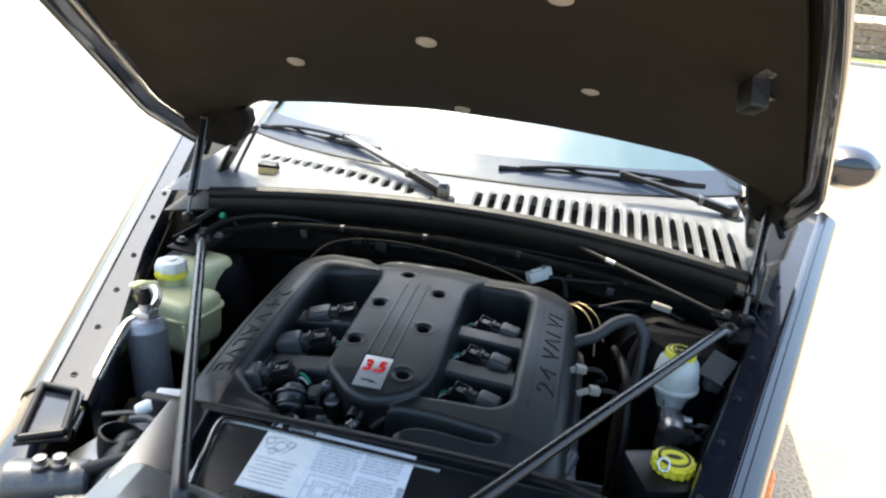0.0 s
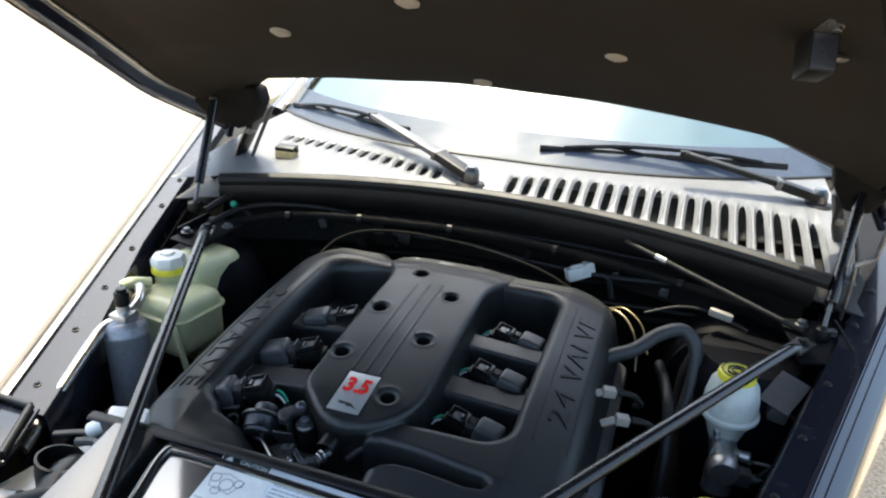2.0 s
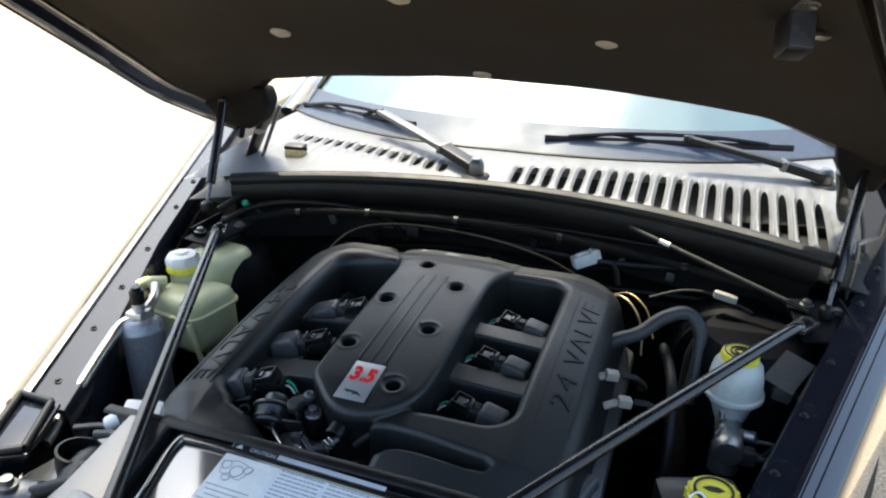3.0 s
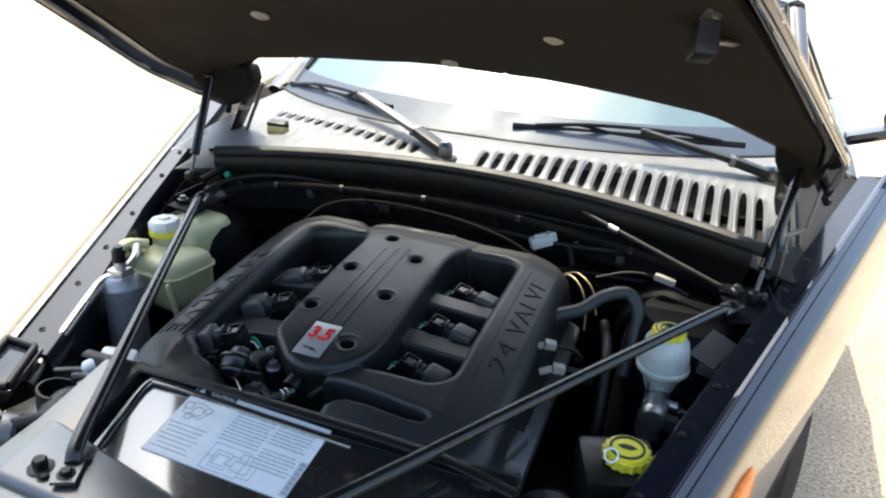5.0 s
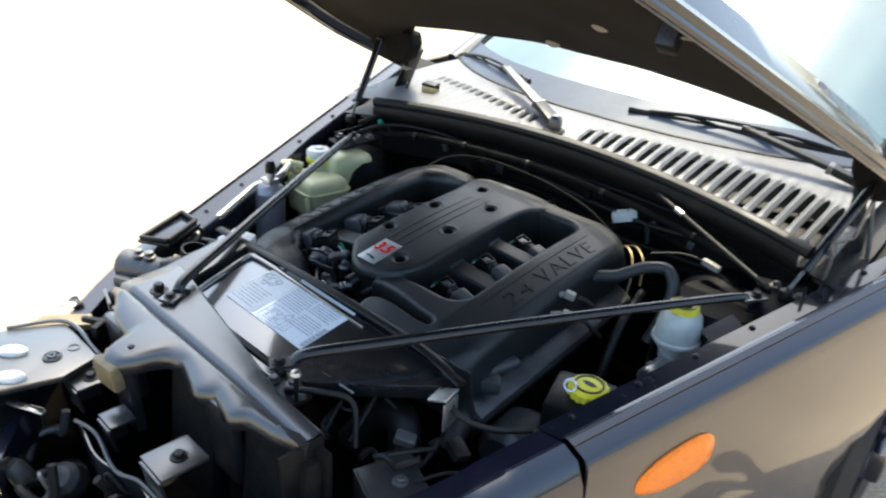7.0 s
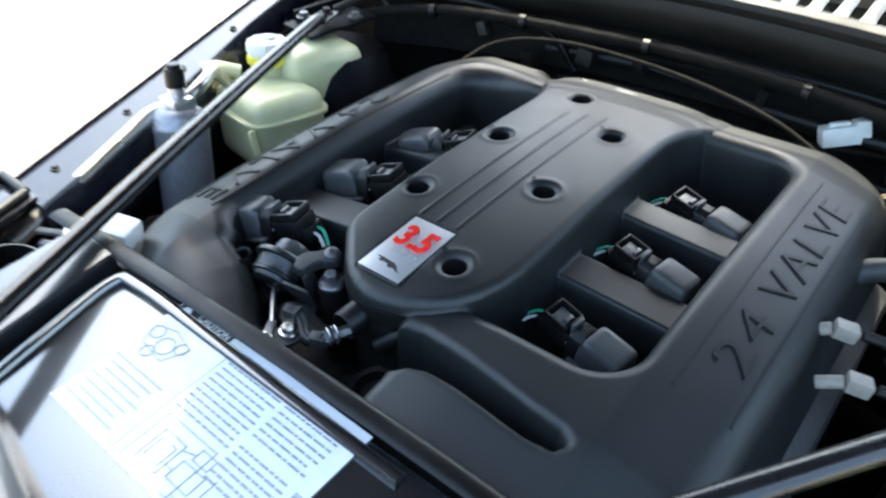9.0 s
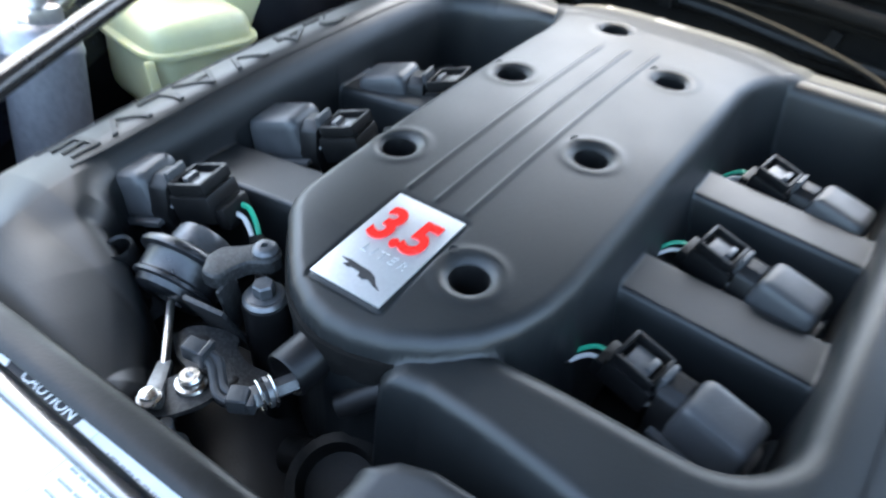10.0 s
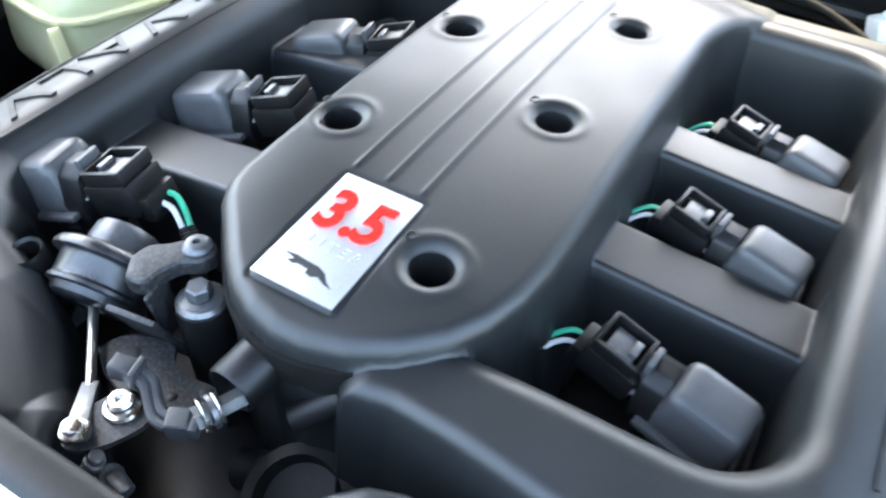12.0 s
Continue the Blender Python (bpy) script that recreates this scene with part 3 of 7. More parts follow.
def hood_hw(y):
    s = (1.70 - y) / 0.914
    return 0.805 - 0.315 * s - 0.10 * max(0.0, s - 0.75) ** 2


def build_hood():
    hood = thing("bonnet", (XC, 1.72, 1.02), "open black bonnet with a dark brown felt liner underneath", "bonnet")
    ys = span(0.46, 1.60, 26)

    def rear(y, x):
        t = abs(x - HOOD_X) / 0.8
        return y + (0.27 * max(0.0, t - 0.62) / 0.38 if y > 1.5 else 0.0) * ((y - 1.5) / 0.1)

    def skin(y, k, off, drop=0.080):
        u = k
        x = HOOD_X + u * hood_hw(y)
        yy = rear(y, x)
        z = hood_under(x, yy) + off - drop * max(0.0, abs(u) - 0.9) / 0.1
        return Vector((x, yy, z))
    us = span(-1, 1, 41)
    part("skin", sheet(lambda y, u: skin(y, u, 0.045), ys, us, 0.006), PAINT, hood, "glossy black outer skin", smooth=50)
    part("inner_frame", sheet(lambda y, u: skin(y, u * 0.988, 0.020, 0.034), ys, us, 0.012), FRAME, hood, smooth=50)
    # rolled edges
    for s in (-1, 1):
        pts = [skin(y, s * 0.994, 0.040, 0.075) for y in ys]
        part("hem", tube(pts, 0.007, 8, 2), PAINT, hood)
        pts = [skin(y, s * 0.95, 0.003, 0.030) for y in ys]
        part("edge_rail", tube(pts, 0.006, 8, 2, flat=0.6), FRAME, hood)
    part("rear_hem", tube([skin(1.60, u, 0.030) for u in us], 0.010, 8, 2), PAINT, hood)
    ly = span(0.56, 1.575, 30)

    def felt(y, u):
        x = HOOD_X + u * (hood_hw(y) - 0.048)
        yy = rear(y, x) if y > 1.5 else y
        z = hood_under(x, yy) + 0.006 * noise.noise(Vector((x * 5, y * 5, 0.3))) + 0.004 * max(0.0, abs(u) - 0.94) / 0.06 - 0.018 * max(0.0, abs(u) - 0.92) / 0.08
        return Vector((x, yy, z))
    part("liner", sheet(felt, ly, span(-1, 1, 50), 0.012, Vector((0, 0, 1))), LINER, hood, "dark brown felt sound liner")
    for x, y in ((-0.628, 1.207), (-0.705, 1.565), (-0.318, 1.316), (-0.030, 1.540), (-0.040, 1.173), (0.231, 1.289), (0.175, 0.959), (-0.24, 0.93), (-0.50, 0.86)):
        m = Matrix.Translation((x, y, hood_under(x, y) - 0.003)) @ pose(0, 0, 0, -24, 0, 0)
        part("rivet", lathe([(0.0, -0.004), (0.008, -0.004), (0.017, 0.0), (0.0175, 0.004), (0, 0.004)], m, 20), RIVET, hood, "pale grey plastic liner fastener")
    # under-bonnet lamp on its bracket
    x, y = 0.455, 1.095
    z = hood_under(x, y)
    m = Matrix.Translation((x, y, z - 0.022)) @ pose(0, 0, 0, -24, 3, 12) @ Matrix.Scale(0.85, 4)
    lamp = part("lamp_box", box((0.034, 0.052, 0.050), m, 0.005, taper=1.05), PLASTIC, hood, "dark under-bonnet lamp box")
    part("lens", box((0.030, 0.004, 0.044), m @ Matrix.Translation((0, -0.027, 0)), 0.002), LAMPFACE, lamp, "plastic lens with reflected sky blue in its colour")
    part("lamp_bracket", merge(box((0.030, 0.050, 0.003), m @ Matrix.Translation((0, -0.045, 0.024)), 0.001), box((0.030, 0.003, 0.016), m @ Matrix.Translation((0, -0.022, 0.020)), 0.001)), DULL, hood)
    part("screw", hex_bolt(m @ Vector((0, -0.055, 0.022)), (0, -0.4, -0.9), 0.005), DULL, hood)
    part("lamp_lead", tube([m @ Vector((0.014, 0.010, 0.006)), m @ Vector((0.034, 0.022, 0.010)), m @ Vector((0.052, 0.040, 0.016)), m @ Vector((0.062, 0.052, 0.026))], 0.0048, 8), DULL, hood, "short grey lamp lead")
    # hinges: bracket under the bonnet's corner, arm down to the cowl, guide rod
    left = [(-0.748, 1.150), (-0.690, 1.160), (-0.575, 1.150), (-0.566, 1.118), (-0.588, 1.075), (-0.625, 1.050), (-0.700, 1.062), (-0.742, 1.100)]
    right = [(0.602, 1.150), (0.700, 1.150), (0.708, 1.070), (0.685, 1.035), (0.640, 1.035), (0.614, 1.080)]
    for outline, y in ((left, 1.665), (right, 1.705)):
        part("hinge_bracket", prism(outline, -0.026, 0.026, Matrix.Translation((0, y, 0)) @ pose(0, 0, 0, 90, 0, 0), 0.012, 3), BULKHEAD, hood, "dark greasy hinge bracket")
    for line in ([(-0.590, 1.690, 1.100), (-0.628, 1.695, 1.040), (-0.672, 1.700, 0.965), (-0.712, 1.690, 0.905)], [(0.628, 1.715, 1.060), (0.640, 1.715, 1.010), (0.655, 1.705, 0.960), (0.662, 1.700, 0.915)]):
        part("hinge_arm", tube(line, 0.022, 8, 6, flat=0.45), PLASTIC, hood)
        part("guide_rod", tube([Vector(p) + Vector((0.032, -0.012, 0.006 - 0.012 * k)) for k, p in enumerate(line)], 0.0045, 8, 6), SATIN, hood)
        for p in line[1:3]:
            part("pivot", lathe([(0, -0.022), (0.008, -0.020), (0.010, -0.014), (0.010, 0.008), (0, 0.010)], Matrix.Translation(p) @ pose(0, 0, 0, 90, 0, 0) @ Matrix.Scale(-1, 4, (0, 0, 1)), 14), DULL, hood)
    return hood


build_hood()


def hood_strut(a, b, bare):
    a, b = Vector(a), Vector(b)
    ob = thing("gas_strut", a, "slim black gas strut holding the bonnet up", "gas strut", "bonnet struts")
    mid = a.lerp(b, bare)
    part("piston_rod", rod(a, mid, 0.004), DULL, ob)
    part("cylinder", rod(mid, b, 0.0105), BAR, ob)
    part("ball_joint", lathe([(0, -0.014), (0.012, -0.008), (0.014, 0), (0.012, 0.010), (0, 0.016)], Matrix.Translation(a), 16), PLASTIC, ob)
    part("end_socket", lathe([(0, -0.012), (0.011, -0.006), (0.011, 0.008), (0, 0.012)], Matrix.Translation(b), 16), PLASTIC, ob)


hood_strut((-0.644, 1.480, 0.912), (-0.664, 1.610, 1.120), 0.22)
hood_strut((0.613, 1.470, 0.880), (0.664, 1.690, 1.075), 0.20)


# ---- cabin, pillars, doors and the rest of the body ----
MIRROR = (1.015, 2.22, 1.085)


def build_cabin():
    part("dash_top", sheet(lambda x, t: Vector((x, glass_y(x) + 0.05 + 0.60 * t, 0.985 - 0.05 * (2 * t - 1) ** 2 + 0.03 * math.sin(3 * t))), span(-0.72, 0.66, 20), span(0, 1, 8), 0.02), INTERIOR, car, "pale beige dashboard top in the sun")
    part("steering_wheel", lathe([(0.17 + 0.015 * math.cos(a), 0.015 * math.sin(a)) for a in span(0, 2 * math.pi, 9)], pose(0.33, 2.72, 0.95, 62, 0, 0), 32), PLASTIC, car)
    for x in (-0.42, 0.34):
        part("front_seat", merge(box((0.48, 0.5, 0.14), Matrix.Translation((x, 3.05, 0.50)), 0.05), box((0.48, 0.14, 0.62), pose(x, 3.36, 0.84, -14), 0.05), box((0.26, 0.09, 0.17), pose(x, 3.46, 1.22, -14), 0.04)), SEAT, car)
    part("cabin_floor", box((1.5, 2.4, 0.04), Matrix.Translation((XC, 3.2, 0.26))), SEAT, car)
    def roof_at(t, u):
        a = glass_at(XC + u * 0.74, glass_top(XC + u * 0.74)) + Vector((0, 0.004, 0.004))
        b = Vector((XC + u * 0.60, 4.0, 1.27 - 0.05 * u * u))
        return a.lerp(b, t) + Vector((0, 0, 0.085 * math.sin(math.pi * t) * (1 - 0.45 * u * u)))
    roof = sheet(roof_at, span(0, 1, 16), span(-1, 1, 20), 0.02)
    part("roof", roof, PAINT, car)
    for s in (-1, 1):
        a = [glass_at(XC + s * 0.735, k) + Vector((s * 0.012, 0, 0)) for k in span(-0.02, 0.64, 7)]
        part("windscreen_pillar", tube(a, 0.028, 10, 4, flat=0.7), PAINT, car)
        part("pillar_trim", tube([p + Vector((s * -0.022, -0.012, 0.006)) for p in a], 0.006, 6, 4), RUBBER, car)
        r = [(XC + s * 0.695, 2.68, 1.285), (XC + s * 0.67, 3.2, 1.335), (XC + s * 0.61, 3.9, 1.28), (XC + s * 0.66, 4.5, 1.05)]
        part("roof_rail", tube(r, 0.03, 8, 6), PAINT, car)
        for y0, y1 in ((2.06, 3.10), (3.12, 4.05)):
            d = sheet(lambda y, k: (XC + s * (0.87 + 0.045 * math.sin((y - 2.0) / 2.2 * math.pi) + (0.0, 0.02, 0.035, 0.03, 0.0, -0.03)[k]), y, (0.96, 0.88, 0.75, 0.55, 0.35, 0.24)[k]), span(y0, y1, 10), range(6), 0.02, Vector((-s, 0, 0)))
            dr = part("door", d, PAINT, car)
            part("door_handle", box((0.02, 0.16, 0.03), Matrix.Translation((XC + s * 0.945, y1 - 0.16, 0.84)), 0.008), PAINT, dr)
            part("side_glass", sheet(lambda y, k: (XC + s * (0.885 - 0.20 * k), y, 0.96 + (0.34 if y < 3.9 else 0.30) * k * min(1, max(0.0, (y - 1.98) / 0.62))), span(y0 + 0.03, y1 - 0.03, 8), [0, 0.5, 1]), GLASS, dr).visible_shadow = False
            part("door_pillar", tube([(XC + s * 0.885, y1, 0.95), (XC + s * 0.68, y1, 1.31)], 0.022, 8), PLASTIC, dr)
        part("sill", box((0.08, 2.1, 0.10), Matrix.Translation((XC + s * 0.85, 3.05, 0.24)), 0.02), PAINT, car)
        part("rear_wing", sheet(lambda y, k: (XC + s * (0.90 - 0.10 * max(0, y - 4.5) + (0.0, 0.02, 0.03, 0.02, 0.0)[k]), y, max((0.98, 0.85, 0.68, 0.5, 0.28)[k], 0.33 + math.sqrt(max(0, 0.36 ** 2 - (y - 4.75) ** 2)) if abs(y - 4.75) < 0.36 else 0)), span(4.07, 5.15, 16), range(5), 0.02, Vector((-s, 0, 0))), PAINT, car)
        if s > 0:
            mx = XC + s * MIRROR[0]
            head = lathe([(0, -0.07), (0.05, -0.055), (0.075, -0.02), (0.08, 0.02), (0.074, 0.045), (0, 0.045)], pose(mx, MIRROR[1], MIRROR[2], -90, 0, 0) @ Matrix.Diagonal((1.15, 0.80, 1, 1)), 24)
            mir = part("door_mirror", merge(head, box((0.14, 0.06, 0.03), pose(mx - 0.10, MIRROR[1] + 0.02, MIRROR[2] - 0.045, 0, -18, 0), 0.012)), PAINT, car, "black painted door mirror")
            part("mirror_glass", lathe([(0, 0), (0.07, 0)], pose(mx, MIRROR[1] + 0.0465, MIRROR[2], -90, 0, 0) @ Matrix.Diagonal((1.15, 0.80, 1, 1)), 24), MIRRORM, mir)
        for y in (2.0, 4.75):
            whl = part("wheel", lathe([(0.20, -0.09), (0.30, -0.10), (0.325, -0.07), (0.33, 0), (0.325, 0.07), (0.30, 0.10), (0.20, 0.09)], pose(XC + s * 0.76, y, 0.33, 0, 90, 0), 40), TYRE, car, "black tyre")
            part("rim", merge(lathe([(0.20, -0.09), (0.19, 0.0), (0.20, 0.09)], pose(XC + s * 0.76, y, 0.33, 0, 90, 0), 32), *[rod((XC + s * 0.80, y, 0.33), (XC + s * 0.80, y + 0.195 * math.sin(a), 0.33 + 0.195 * math.cos(a)), 0.022) for a in span(0, 2 * math.pi * 4 / 5, 5)]), ALLOY, whl)
    part("rear_screen", sheet(lambda x, t: Vector((XC + x * (1 - 0.15 * (1 - t)), 3.98 + 0.55 * t, 1.34 - 0.32 * t)), span(-0.62, 0.62, 12), span(0, 1, 6)), GLASS, car).visible_shadow = False
    part("boot_lid", sheet(lambda x, t: Vector((XC + x, 4.52 + 0.6 * t, 1.02 - 0.03 * t - 0.3 * max(0, t - 0.85))), span(-0.78, 0.78, 14), span(0, 1, 8), 0.02), PAINT, car)
    part("rear_panel", sheet(lambda x, t: Vector((XC + x, 5.12 + 0.04 * math.sin(t * 3), 0.96 - 0.70 * t)), span(-0.80, 0.80, 14), span(0, 1, 8), 0.02, Vector((0, -1, 0))), PAINT, car)


build_cabin()


# ---- engine and its intake manifold ----
ENG = pose(-0.06, 1.2, 0.8755, 5.6, 0, 0)
engine = thing("engine", (0, 0, 0), "longitudinal V6 engine with a satin black moulded intake manifold", "engine", m=ENG)


def epart(name, bm, material, label="", parent=None, smooth=35):
    return part(name, bm, material, parent or engine, label, local=True, smooth=smooth)


def sd_box(u, v, u0, u1, v0, v1, r):
    du = np.abs(u - (u0 + u1) / 2) - ((u1 - u0) / 2 - r)
    dv = np.abs(v - (v0 + v1) / 2) - ((v1 - v0) / 2 - r)
    return np.hypot(np.maximum(du, 0), np.maximum(dv, 0)) + np.minimum(np.maximum(du, dv), 0) - r


def sd_poly(u, v, pts):
    d = np.full(u.shape, 1e9)
    inside = np.zeros(u.shape, bool)
    n = len(pts)
    for k in range(n):
        (ax, ay), (bx, by) = pts[k], pts[(k + 1) % n]
        ex, ey = bx - ax, by - ay
        t = np.clip(((u - ax) * ex + (v - ay) * ey) / (ex * ex + ey * ey), 0, 1)
        d = np.minimum(d, np.hypot(u - ax - t * ex, v - ay - t * ey))
        cond = ((ay > v) != (by > v)) & (u < ex * (v - ay) / (ey + 1e-12) + ax)
        inside ^= cond
    return np.where(inside, -d, d)


def rim(inside, r, wall=4.0):
    """Drop below the top for a distance inside an edge: a fillet of radius r, then a steep drafted wall outside it."""
    d = np.maximum(inside, 0)
    f = np.where(d < r, r - np.sqrt(np.maximum(r * r - (r - np.minimum(d, r)) ** 2, 0)), 0.0)
    return np.where(inside < 0, r - inside * wall, f)


BORE = 0.0120
HOLES = ((-0.029, 0.207), (-0.053, 0.065), (0.0515, 0.138), (-0.059, -0.073), (0.0525, -0.005), (0.0515, -0.151))


def manifold_height(u, v):
    outer = sd_box(u, v, -0.306, 0.337, -0.320, 0.312, 0.070)
    notch = sd_poly(u, v, [(-0.150, 0.36), (-0.128, 0.295), (-0.090, 0.272), (-0.02, 0.266), (0.05, 0.274), (0.10, 0.290), (0.14, 0.36)])
    outer = np.maximum(outer, -notch)
    op = np.minimum(sd_box(u, v, -0.216, 0.0, -0.213, 0.226, 0.036), sd_box(u, v, -0.05, 0.235, -0.174, 0.238, 0.042))
    throat = sd_poly(u, v, [(-0.205, -0.195), (-0.185, -0.224), (-0.147, -0.236), (-0.115, -0.254), (-0.070, -0.286), (-0.055, -0.36), (0.060, -0.36), (0.061, -0.285), (0.064, -0.268),
                            (0.056, -0.245), (0.046, -0.227), (0.030, -0.20), (0.0, -0.10), (-0.19, -0.10)])
    op = np.minimum(op, throat)
    slot = sd_poly(u, v, [(0.040, -0.226), (0.070, -0.221), (0.102, -0.2235), (0.148, -0.2295), (0.192, -0.2365), (0.220, -0.2395), (0.229, -0.2455), (0.224, -0.2525), (0.200, -0.2545),
                          (0.168, -0.2515), (0.130, -0.2485), (0.100, -0.2480), (0.082, -0.2525), (0.068, -0.263), (0.055, -0.275), (0.035, -0.25)])
    arch = -0.165 * v * v
    top = arch - 0.009 - 0.42 * np.maximum(np.abs(u - 0.011) - 0.235, 0) ** 1.15 - 0.35 * np.maximum(-v - 0.235, 0) ** 1.1 - 0.10 * np.maximum(v - 0.22, 0)
    near = np.clip((0.14 - u) / 0.10, 0, 1) * np.clip((-v - 0.15) / 0.03, 0, 1) * (u > -0.05)
    top = top - 0.006 * near * near * (3 - 2 * near)
    soft = np.clip((0.075 - throat) / 0.075, 0, 1) * np.clip((-0.03 - u) / 0.06, 0, 1) * np.clip((-0.165 - v) / 0.09, 0, 1)
    top = top - 0.030 * soft * soft
    base = top - np.maximum(rim(-outer, 0.028), np.maximum(rim(op, 0.018 + 0.018 * np.clip((-0.12 - u) / 0.05, 0, 1) * np.clip((v + 0.24) / 0.05, 0, 1), 16.0), rim(slot, 0.010, 16.0)))
    # spine
    chin = [(-0.081, -0.139), (-0.0785, -0.151), (-0.071, -0.1635), (-0.040, -0.1955), (-0.028, -0.2055), (-0.012, -0.2140), (0.004, -0.2175), (0.020, -0.2165), (0.040, -0.2105), (0.062, -0.1975), (0.079, -0.1815), (0.090, -0.1630), (0.0965, -0.140), (0.0995, -0.114), (0.1005, -0.08)]
    sp = sd_poly(u, v, [(-0.081, 0.30)] + chin + [(0.1005, 0.30)])
    sp = np.maximum(sp, v - 0.262)
    flare = np.clip((v - 0.16) / 0.10, 0, 1) ** 2
    spine_top = arch + 0.0005 - 0.5 * (np.abs(u - 0.010) / 0.1) ** 4 * 0.012 - 0.10 * np.maximum(v - 0.22, 0) - 0.06 * np.maximum(-v - 0.16, 0)
    spine = spine_top - rim(-(sp - 0.005 - 0.03 * flare), 0.011, 7.0 + 30.0 * np.clip((-v - 0.12) / 0.02, 0, 1))
    k = np.clip(0.5 + 0.5 * (base - spine) / 0.014, 0, 1)
    h = base * k + spine * (1 - k) + 0.014 * k * (1 - k) * np.clip((v - 0.14) / 0.08, 0, 1)
    high, gap = np.maximum(base, spine), np.abs(base - spine)
    h = np.maximum(h, high + 0.0016 * np.clip(1 - gap / 0.0064, 0, 1) ** 2)
    # runners between the pockets
    for u0, u1, v0, v1, z in ((0.09, 0.26, 0.064, 0.105, -0.044), (0.09, 0.26, -0.064, -0.018, -0.044), (-0.24, -0.07, -0.133, -0.085, -0.041), (-0.24, -0.07, 0.037, 0.086, -0.044)):
        b = sd_box(u, v, u0, u1, v0, v1, 0.004)
        r = z + 0.004 * (u < 0) - (0.010 + 0.010 * (u < 0)) * np.clip(np.abs(u - 0.011) - 0.08, 0, 0.15) / 0.15 - rim(-b, 0.0050, 12.0)
        h = np.maximum(h, r) + 0.004 * np.clip(1 - np.abs(h - r) / 0.016, 0, 1) ** 2 * (u < -0.15)
    # pocket floors
    h = np.maximum(h, np.where(np.minimum(throat, slot) < 0.012, -0.13, -0.125))
    # screw holes with a raised lip and a tiny vent mark
    for a, b in HOLES:
        d = np.hypot(u - a, v - b)
        lip = 0.0007 * np.exp(-((d - 0.0200) / 0.0035) ** 2)
        dish = 0.0034 * np.clip(1 - (d - 0.0118) / 0.0065, 0, 1) ** 2
        h = h + lip - dish
    # three raised lines behind the badge
    for a, back in ((-0.023, 0.165), (-0.001, 0.172), (0.0215, 0.179)):
        d = np.abs(u - a - 0.003 * np.clip((v + 0.11) / 0.28, 0, 1))
        on = np.clip((v + 0.112) / 0.004, 0, 1) * np.clip((back - v) / 0.01, 0, 1)
        h = h + 0.0016 * np.exp(-(d / 0.0016) ** 2) * on
    # badge seat
    bd = sd_box(u, v, -0.0245, 0.0275, -0.2015, -0.1165, 0.002)
    h = h - 0.0012 * np.exp(-(np.minimum(np.abs(bd), 0.01) / 0.0014) ** 2)
    return h, outer


def build_manifold():
    step = 0.0013
    us, vs = np.arange(-0.336, 0.368, step), np.arange(-0.352, 0.342, step)
    U, V = np.meshgrid(us, vs, indexing='ij')
    bore = np.zeros(U.shape, bool)
    for a, b in HOLES:
        # draw the grid onto each bore's rim, then leave the inside open
        d = np.hypot(U - a, V - b) + 1e-9
        near = np.abs(d - BORE) < step * 0.72
        k = np.where(near, BORE / d, 1.0)
        U, V = a + (U - a) * k, b + (V - b) * k
        bore |= np.hypot(U - a, V - b) < BORE + 1e-5
    H, outer = manifold_height(U, V)
    H = np.maximum(H, -0.15)
    nu, nv = U.shape
    co = np.stack([U, V, H], -1).reshape(-1, 3)
    idx = np.arange(nu * nv).reshape(nu, nv)
    quads = np.stack([idx[:-1, :-1], idx[1:, :-1], idx[1:, 1:], idx[:-1, 1:]], -1).reshape(-1, 4)
    keep = (outer.reshape(-1)[quads] < 0.024).all(1) & ~(H.reshape(-1)[quads] < -0.118).all(1) & ~bore.reshape(-1)[quads].all(1)
    quads = quads[keep]
    used = np.unique(quads)
    back = np.zeros(nu * nv, int)
    back[used] = np.arange(len(used))
    me = bpy.data.meshes.new("intake_manifold")
    me.from_pydata(co[used].tolist(), [], back[quads].tolist())
    me.update()
    me.materials.append(COVER)
    me.shade_smooth()
    ob = new("intake_manifold", me)
    ob.parent = engine
    PLACES[ob.name] = ENG
    return tagged(ob, "satin black moulded intake manifold cover")


manifold = build_manifold()


def top_at(u, v):
    h, _ = manifold_height(np.array([[u]]), np.array([[v]]))
    return float(h[0, 0])


def build_badge():
    m = Matrix.Translation((0.0015, -0.159, top_at(0.0015, -0.159) - 0.0002)) @ pose(0, 0, 0, 3.4, 0, 0)
    badge = epart("badge", box((0.0495, 0.0825, 0.0014), m, 0.0005), BADGE, "silver engine badge with red figures")
    for word, x, w in (("3", -0.0125, 0.80), (".", 0.0006, 0.80), ("5", 0.0110, 0.80)):
        epart("figure", lettering(word, 0.040, 0.0008, m @ pose(x, 0.0125, 0.0012) @ Matrix.Diagonal((w, 1.0, 1, 1)), bold=0.0012, shear=0.05), RED, "red figure", badge)
    epart("word", lettering("LITER", 0.0095, 0.0005, m @ pose(0.003, -0.0095, 0.0008), shear=0.1, spacing=1.45), BADGE, "raised silver word", badge)
    # emblem, a plain long dark shape
    pts = [(-0.019, 0.002), (-0.012, 0.0048), (-0.004, 0.0052), (0.004, 0.0062), (0.010, 0.004), (0.015, -0.002), (0.020, -0.0048), (0.014, -0.0044), (0.008, -0.002), (0.005, -0.0055), (0.001, -0.005), (0.0, -0.001), (-0.007, -0.0015), (-0.010, -0.004), (-0.014, -0.0035), (-0.011, 0.0005)]
    epart("emblem", prism(pts, 0, 0.0006, m @ pose(0.0, -0.0265, 0.0006, 0, 0, -8) @ Matrix.Diagonal((0.90, 0.62, 1, 1))), DARKINK, "dark emblem shape", badge)


